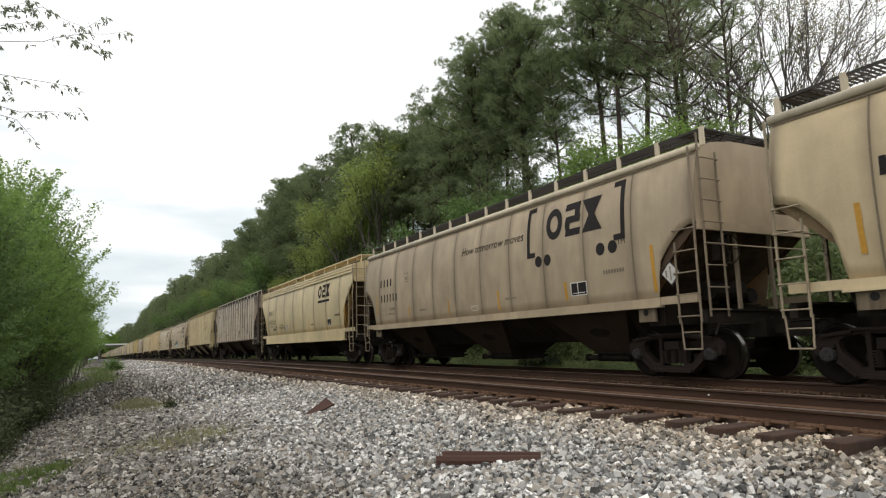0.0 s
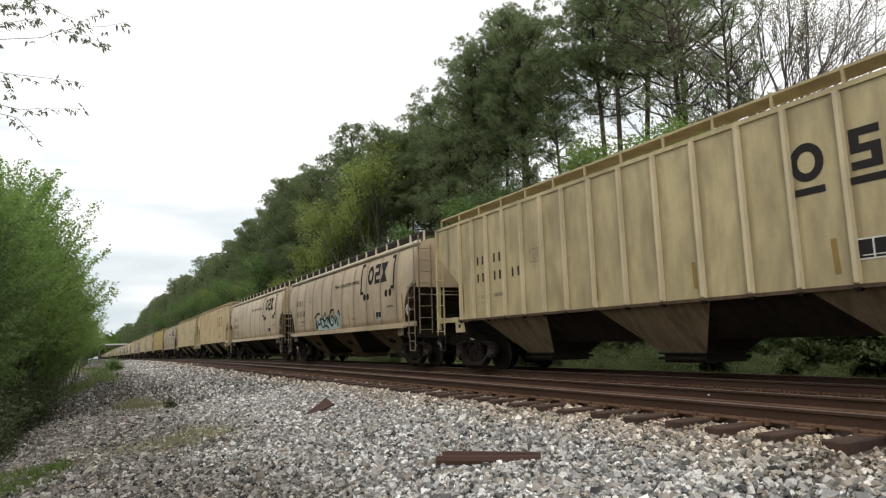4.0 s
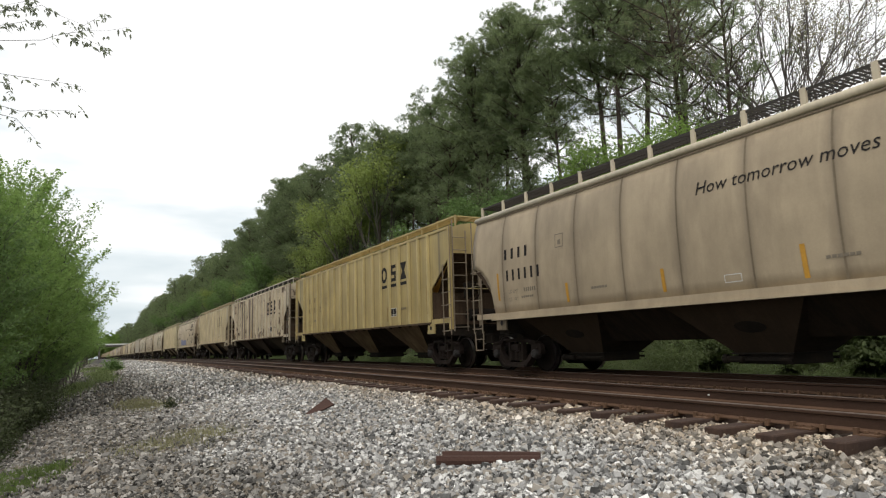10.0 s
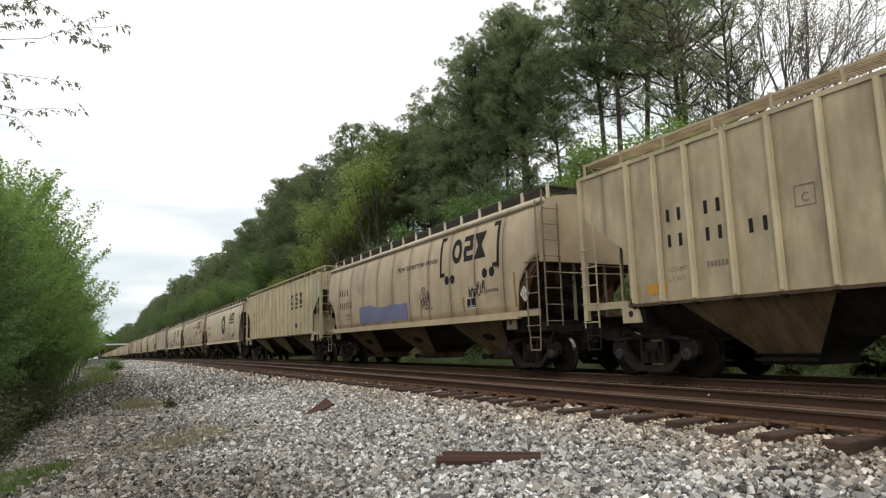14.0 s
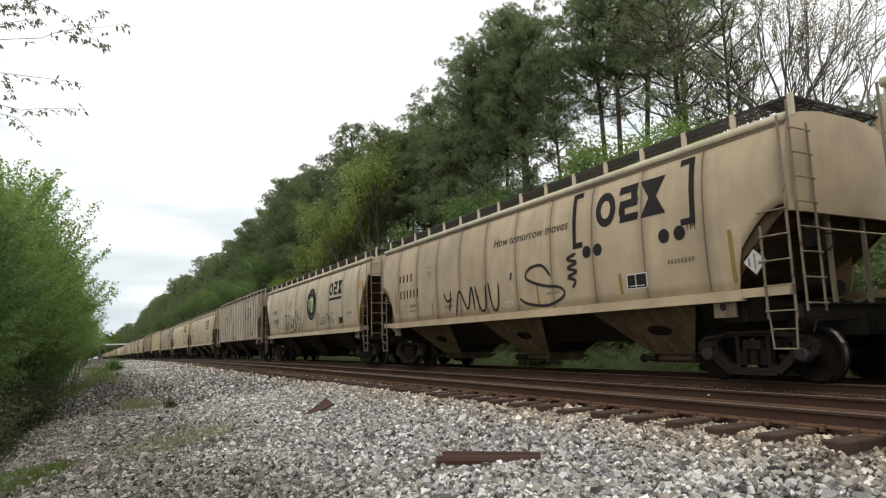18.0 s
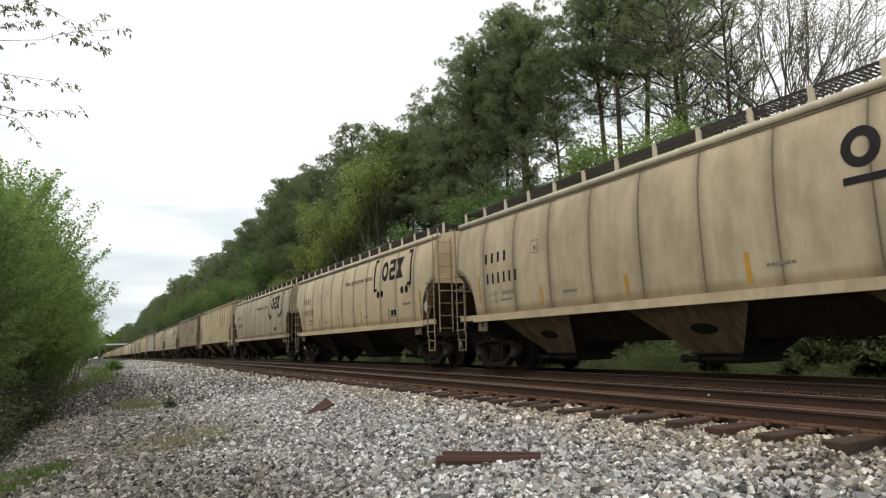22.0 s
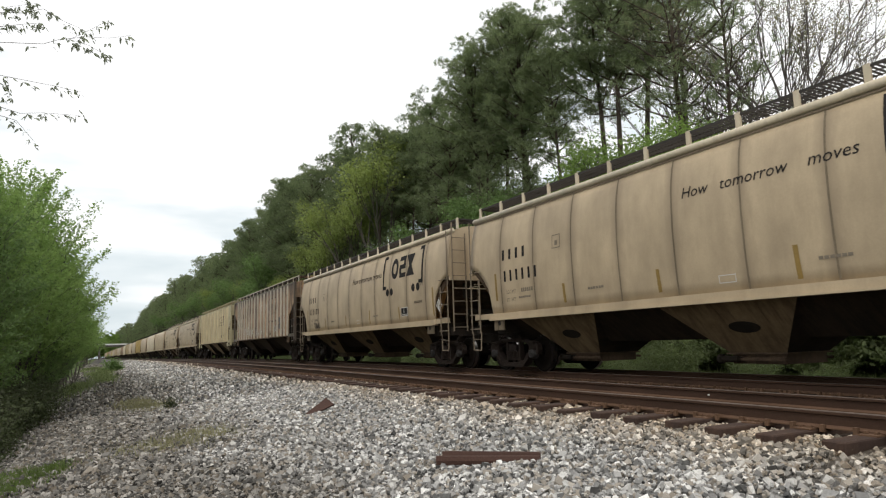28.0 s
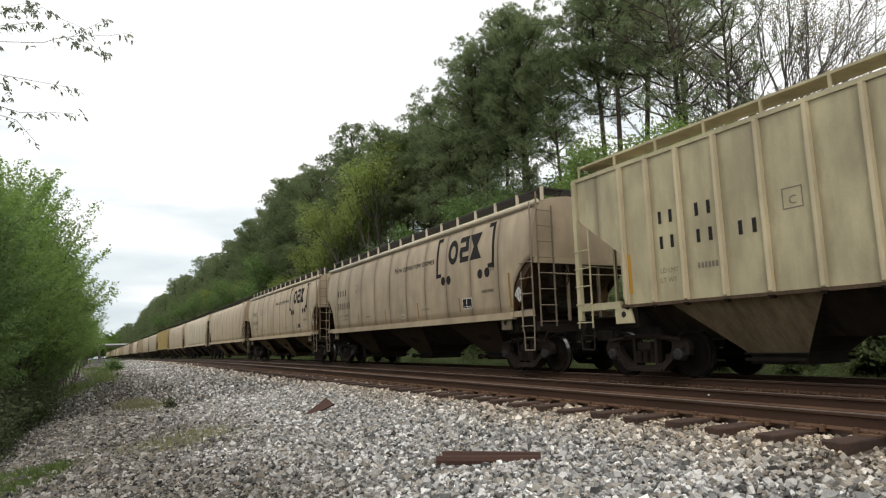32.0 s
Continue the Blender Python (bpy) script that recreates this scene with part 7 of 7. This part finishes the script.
def build_stones():
    """Crushed stone of the track bed: thousands of loose angular pieces."""
    r = np.random.RandomState(7)
    cube = np.array([(x, y, z) for x in (-1, 1) for y in (-1, 1) for z in (-1, 1)]) * 0.76
    cube_f = np.array([(0, 1, 3), (0, 3, 2), (4, 6, 7), (4, 7, 5), (0, 4, 5), (0, 5, 1), (2, 3, 7), (2, 7, 6), (0, 2, 6), (0, 6, 4), (1, 5, 7), (1, 7, 3)])
    n1, n2, n3 = 164000, 32000, 22000
    n = n1 + n2 + n3
    y = np.concatenate([2.0 + 17.0 * r.uniform(0, 1, n1) ** 1.5, 16.0 + 124.0 * r.uniform(0, 1, n2) ** 1.7, r.uniform(-7.0, 3.2, n3)])
    y[:n1] -= r.exponential(1.1, n1) * (y[:n1] < 3.6)
    x = r.uniform(-1, 1, n)
    lo, hi = np.maximum(-1.9, -0.10 * np.abs(y) - 0.3), np.clip(1.9 * y + 0.5, 2.0, 6.5)
    lo[n1 + n2:], hi[n1 + n2:] = -1.6, 6.4
    x = lo + (hi - lo) * (x + 1) / 2
    b = np.where(y < 20, 0, np.where(y < 80, (y - 20) ** 2 / 120, y - 50))
    z = np.interp(x, GX, GZ) - 0.0082 * b
    x = x - 0.0088 * b
    s = 0.0232 * np.exp(r.normal(0, 0.30, n)) + 0.0010 * np.maximum(0, y - 9)
    ax = np.stack([r.uniform(0.8, 1.3, n), r.uniform(0.75, 1.05, n), r.uniform(0.6, 1.0, n)], 1) * s[:, None]
    a = r.uniform(0, 6.283, n)
    t = r.uniform(0, 6.283, n)
    c = r.normal(0, 0.5, n)
    lift = r.uniform(-0.015, 0.070, n) - 0.035 * np.clip((x - 5.75) / 0.2, 0, 1)

    def crushed(pick, shape, faces, rough, first):
        k = np.nonzero(pick)[0]
        v = shape[None] * (1 + r.uniform(-rough, rough * 0.8, (len(k), len(shape), 3))) * ax[k][:, None, :]
        ca, sa, cb, sb = np.cos(a[k])[:, None], np.sin(a[k])[:, None], np.cos(t[k])[:, None], np.sin(t[k])[:, None]
        vx, vy, vz = v[..., 0], v[..., 1], v[..., 2]
        cc, sc = np.cos(c[k])[:, None], np.sin(c[k])[:, None]
        vy, vz = vy * cb - vz * sb, vy * sb + vz * cb
        vx, vz = vx * cc - vz * sc, vx * sc + vz * cc
        vx, vy = vx * ca - vy * sa, vx * sa + vy * ca
        v = np.stack([vx + x[k][:, None], vy + y[k][:, None], vz + (z + lift)[k][:, None]], 2).reshape(-1, 3)
        return v, (faces[None] + first + len(shape) * np.arange(len(k))[:, None, None]).reshape(-1, 3)
    v, f = crushed(y > -99, cube, cube_f, 0.52, 0)
    me = bpy.data.meshes.new("ballast_stones")
    me.vertices.add(len(v)), me.loops.add(3 * len(f)), me.polygons.add(len(f))
    me.vertices.foreach_set("co", v.ravel())
    me.loops.foreach_set("vertex_index", f.ravel().astype(np.int32))
    me.polygons.foreach_set("loop_start", np.arange(0, 3 * len(f), 3, dtype=np.int32))
    me.update(calc_edges=True)
    me.polygons.foreach_set("use_smooth", np.zeros(len(f), dtype=bool))
    me.materials.append(BALLAST)
    tagged(new("ballast_stones", me), "loose grey crushed limestone ballast", "gravel", kind="stuff")


build_stones()


# leafy tree that stands beside the camera; only its drooping branch ends come into view
TREE_AT = (-3.4, 5.2)
BRANCHES = [
    ([(-0.85, 4.94, 2.80), (-0.67, 4.94, 2.88), (-0.43, 4.95, 2.93), (-0.35, 4.93, 2.97), (-0.18, 4.92, 3.03), (-0.04, 4.91, 3.05), (0.11, 4.89, 3.10)],
     [[(-0.28, 4.93, 2.99), (-0.18, 4.90, 3.06), (-0.05, 4.86, 3.16)], [(-0.27, 4.93, 2.99), (-0.16, 4.94, 2.98), (-0.05, 4.96, 2.94)]], 46),
    ([(-0.88, 5.18, 2.75), (-0.69, 5.21, 2.75), (-0.49, 5.23, 2.75), (-0.36, 5.24, 2.75), (-0.20, 5.25, 2.74)], [[(-0.65, 5.21, 2.75), (-0.64, 5.23, 2.69), (-0.63, 5.26, 2.62)]], 20),
    ([(-0.86, 5.15, 2.52), (-0.68, 5.18, 2.51), (-0.56, 5.20, 2.49), (-0.43, 5.21, 2.52), (-0.20, 5.21, 2.54)], [], 22),
    ([(-0.92, 5.25, 3.09), (-0.72, 5.22, 3.22), (-0.59, 5.22, 3.25), (-0.47, 5.21, 3.31), (-0.34, 5.24, 3.26), (-0.23, 5.26, 3.24)], [[(-0.91, 5.21, 3.17), (-0.72, 5.21, 3.25), (-0.62, 5.20, 3.29), (-0.52, 5.19, 3.33)]], 46),
    ([(-0.80, 4.98, 2.41), (-0.62, 5.02, 2.39), (-0.56, 5.03, 2.38), (-0.45, 5.07, 2.26)], [], 12),
    ([(-0.84, 5.19, 3.01), (-0.71, 5.17, 3.09), (-0.58, 5.17, 3.14), (-0.48, 5.16, 3.17)], [], 26),
]
SWAYING = []


def build_near_tree():
    rng = random.Random(77)
    x0, y0 = TREE_AT
    tree = thing("overhanging_tree", pose(x0, y0, gz(x0)), "slender tree with small dark drooping spring leaves", "tree")
    bm = bmesh.new()
    top = limb(bm, (0, 0, -0.4), (0.05, 0, 1), 7.0, 0.13, rng, 0.04, 6, 9)
    part("trunk", bm, BARK_GREY, tree)
    base = Vector((x0, y0, gz(x0)))
    for main, twigs, leaves in BRANCHES:
        pts = [Vector(p) - base for p in main]
        root = min(top, key=lambda q: abs(q.z - (pts[0].z + 0.5)))
        bm = bmesh.new()
        o = pts[0]
        rod(bm, root - o, Vector((0, 0, 0)), 0.03, 6, 0.012)
        rr = [0.010 * (1 - 0.75 * k / len(pts)) for k in range(len(pts))]
        for k in range(len(pts) - 1):
            rod(bm, pts[k] - o, pts[k + 1] - o, rr[k] * 0.28, 5, rr[k + 1] * 0.28)
        lines = [pts]
        for tw in twigs:
            q = [Vector(p) - base for p in tw]
            lines.append(q)
            for a, b in zip(q, q[1:]):
                rod(bm, a - o, b - o, 0.0013, 4, 0.001)
        cs = []
        for k in range(int(leaves * 1.3)):
            ln = rng.choice(lines)
            f = rng.random() ** 0.7 * (len(ln) - 1.001)
            i = int(f)
            c = ln[i].lerp(ln[i + 1], f - i)
            for m in range(rng.choice((1, 1, 1, 2))):
                cs.append(c - o + Vector((rng.gauss(0, 0.016), rng.gauss(0, 0.02), -abs(rng.gauss(0.012, 0.018)))))
        for ln in lines:
            for m in range(2):
                cs.append(ln[-1] - o + Vector((rng.gauss(0, 0.02), rng.gauss(0, 0.02), rng.gauss(-0.01, 0.012))))
        br = part("branch", bm, TWIG, tree)
        br.location = o
        r2 = random.Random(rng.randrange(10 ** 6))
        part("leaf_spray", leaf_spray("leaf_spray", cs, 0.042, LEAF_BACKLIT, r2), None, br)["kind"] = "stuff"
        SWAYING.append((br, o))


build_near_tree()


def blades(name, spots, n, h, mat, label, seed):
    """A patch of grass: thin upright blades about a few centres (x, y, rx, ry)."""
    r = np.random.RandomState(seed)
    k = r.randint(0, len(spots), n)
    sp = np.array(spots)[k]
    x = sp[:, 0] + r.normal(0, 0.5, n) * sp[:, 2]
    y = sp[:, 1] + r.normal(0, 0.5, n) * sp[:, 3]
    b = np.where(y < 20, 0, np.where(y < 80, (y - 20) ** 2 / 120, y - 50))
    z = np.interp(x, GX, GZ) + 0.015 - 0.0082 * b
    x = x - 0.0088 * b
    a = r.uniform(0, 6.283, n)
    hh = h * r.uniform(0.4, 1.2, n)
    w = 0.006 + 0.0006 * y
    lx, ly = r.normal(0, 0.35, n) * hh, r.normal(0, 0.35, n) * hh
    v = np.stack([np.stack([x - np.cos(a) * w, y - np.sin(a) * w, z], 1), np.stack([x + np.cos(a) * w, y + np.sin(a) * w, z], 1), np.stack([x + lx, y + ly, z + hh], 1)], 1).reshape(-1, 3)
    me = bpy.data.meshes.new(name)
    me.from_pydata(v.tolist(), [], np.arange(3 * n).reshape(n, 3).tolist())
    me.materials.append(mat)
    tagged(new(name, me), label, "grass", kind="stuff")


STRAW_GREEN = leaf_material("verge_grass", (0.165, 0.20, 0.085), 0.45, 0.25)
blades("grass_patch", [(1.0, 11.6, 0.75, 0.8), (1.7, 12.3, 0.55, 0.9), (1.3, 19.3, 0.6, 1.6), (1.0, 21, 0.5, 1.8)], 7000, 0.115, STRAW, "sparse dry grass between the stones", 5)
blades("green_grass", [(-1.05, 11.2, 0.40, 0.7), (-0.70, 10.6, 0.35, 0.7), (-0.50, 11.2, 0.25, 0.4), (-1.0, 10.2, 0.3, 0.6)], 6500, 0.10, GRASS, "fresh green grass at the foot of the bank", 6)
blades("bank_grass", [(0.4, 44, 0.6, 6), (0.2, 56, 0.9, 8), (0.7, 66, 0.7, 9), (-0.8, 36, 0.7, 6), (-0.5, 80, 1.2, 12)], 6000, 0.26, STRAW_GREEN, "long green grass along the edge of the ballast", 7)


blades("trackside_grass", [(15.2, 6, 0.9, 5), (15.6, 11, 1.0, 5), (15.3, 16, 0.9, 5), (16.4, 9, 1.4, 7), (16.6, 17, 1.4, 8), (15.8, 25, 1.2, 8)], 16000, 0.62, STRAW_GREEN, "tall green grass on the verge behind the train", 8)


def build_scrap():
    # two short lengths of scrap bar lying on the stones
    ob = thing("scrap_rail", pose(3.767, 6.149, -0.4675, 0, 0, -36.7), "two short lengths of rusty scrap bar on the ballast", "scrap metal")
    for k, (dy, dz, x0, x1) in enumerate(((0.0, 0.0, -0.56, 0.56), (0.185, 0.022, -0.52, 0.57))):
        bm = bmesh.new()
        prof = [(-0.042, -0.045), (0.042, -0.045), (0.050, 0.0), (0.030, 0.042), (-0.030, 0.042), (-0.050, 0.0)]
        a = [bm.verts.new((x0, dy + p, dz + q)) for p, q in prof]
        b = [bm.verts.new((x1, dy + p - 0.085 * k, dz + q)) for p, q in prof]
        for i in range(6):
            bm.faces.new((a[i], a[(i + 1) % 6], b[(i + 1) % 6], b[i]))
        bm.faces.new(a[::-1]), bm.faces.new(b)
        part("bar", bm, SCRAP, ob)
    ob = thing("rusty_plate", pose(3.88, 12.68, -0.44, 24, -14, 30), "bent rusty steel plate lying on the ballast", "scrap metal")
    bm = bmesh.new()
    hexa(bm, [(-0.38, -0.04, -0.03), (0.34, -0.12, 0.02), (0.38, 0.13, 0.03), (-0.36, 0.05, -0.03)], [(-0.38, -0.04, -0.005), (0.34, -0.12, 0.05), (0.38, 0.13, 0.06), (-0.36, 0.05, -0.005)])
    part("plate", bm, SCRAP, ob)
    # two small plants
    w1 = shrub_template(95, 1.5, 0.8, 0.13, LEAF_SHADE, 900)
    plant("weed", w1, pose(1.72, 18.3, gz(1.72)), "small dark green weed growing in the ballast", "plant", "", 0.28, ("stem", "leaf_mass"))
    w2 = shrub_template(96, 1.3, 1.3, 0.16, LEAF_DEEP, 1500)
    plant("low_bush", w2, pose(1.35, 62, gz(1.35)), "low dark green bush at the ballast edge", "shrub", "", 1.0, ("stem", "leaf_mass"))
    # a pale bolt head on the near rail
    ob = thing("rail_clip", pose(RAILS_NEAR[1] - 0.02, 6.84, -0.085), "small pale tag fixed to the rail web", "rail clip")
    bm = bmesh.new()
    box(bm, -0.012, 0.01, -0.013, 0.013, -0.011, 0.011)
    part("tag", bm, WHITE, ob)


SCRAP = material("scrap_iron_rust", (0.075, 0.040, 0.030), 0.85, 0.1, None, 0.4, 50.0)
build_scrap()


for ob in bpy.data.objects:
    if ob.name.split(".")[0] in ("stencil_line", "spring_nest", "label_line", "spray_paint", "side_ribs", "slogan", "end_walkway", "end_platform"):
        ob["kind"] = "stuff"


def motions():
    def berth(y):
        dx, dz = away(y)
        k = swing(y)
        return pose(TRACK_X + dx, y, dz, math.degrees(-0.0082 * k), 0, math.degrees(0.0088 * k))
    for car, y in CARS:
        walk(car, [(float(t), berth(y - train_way(t) - VIEW_SHIFT.get(t, 0.0))) for t in range(33)])
    # wheels turn while their car is near
    start = {car: y for car, y in CARS}
    for ax, car in AXLES:
        y0 = start[car]
        ticks = [k for k in range(1, 960) if -14 < y0 - train_way(k / 30) < 34]
        if not ticks:
            continue
        ax_y = ax.location.y
        spin = lambda k: pose(0, ax_y, 0.457, math.degrees(train_way(k / 30) / 0.4605) % 360)
        rows = [(k / 30, spin(k)) for k in ticks]
        walk(ax, [(0.0, rows[0][1])] + rows + [(32.0, rows[-1][1])])
    # the branches beside the camera rock in the draught
    sway = [(0, 0.0), (1, -0.8), (2, -1.8), (3, -3.4), (5.5, -4.4), (6.5, -7.4), (7.5, -5.6), (8.5, -2.8), (9.5, -1.9), (11, -1.4), (12.5, -2.6), (13.5, -2.6), (14.5, -4.2), (16.5, -4.4), (17.2, -2.7), (18, -3.6),
            (19, -0.9), (20, -3.3), (20.5, -1.5), (21, -5.0), (22, -1.8), (22.5, 0.0), (23.5, -1.5), (24.5, 0.8), (25.5, -1.8), (27.5, 1.4), (29, 2.3), (30, 1.1), (31, 1.0), (32, 0.8)]
    for k, (br, o) in enumerate(SWAYING):
        g = (1.0, 1.0, 0.8, 0.9, 0.8, 0.9)[k]
        walk(br, [(t, pose(o.x, o.y, o.z, 0, a * g, 0)) for t, a in sway])


motions()
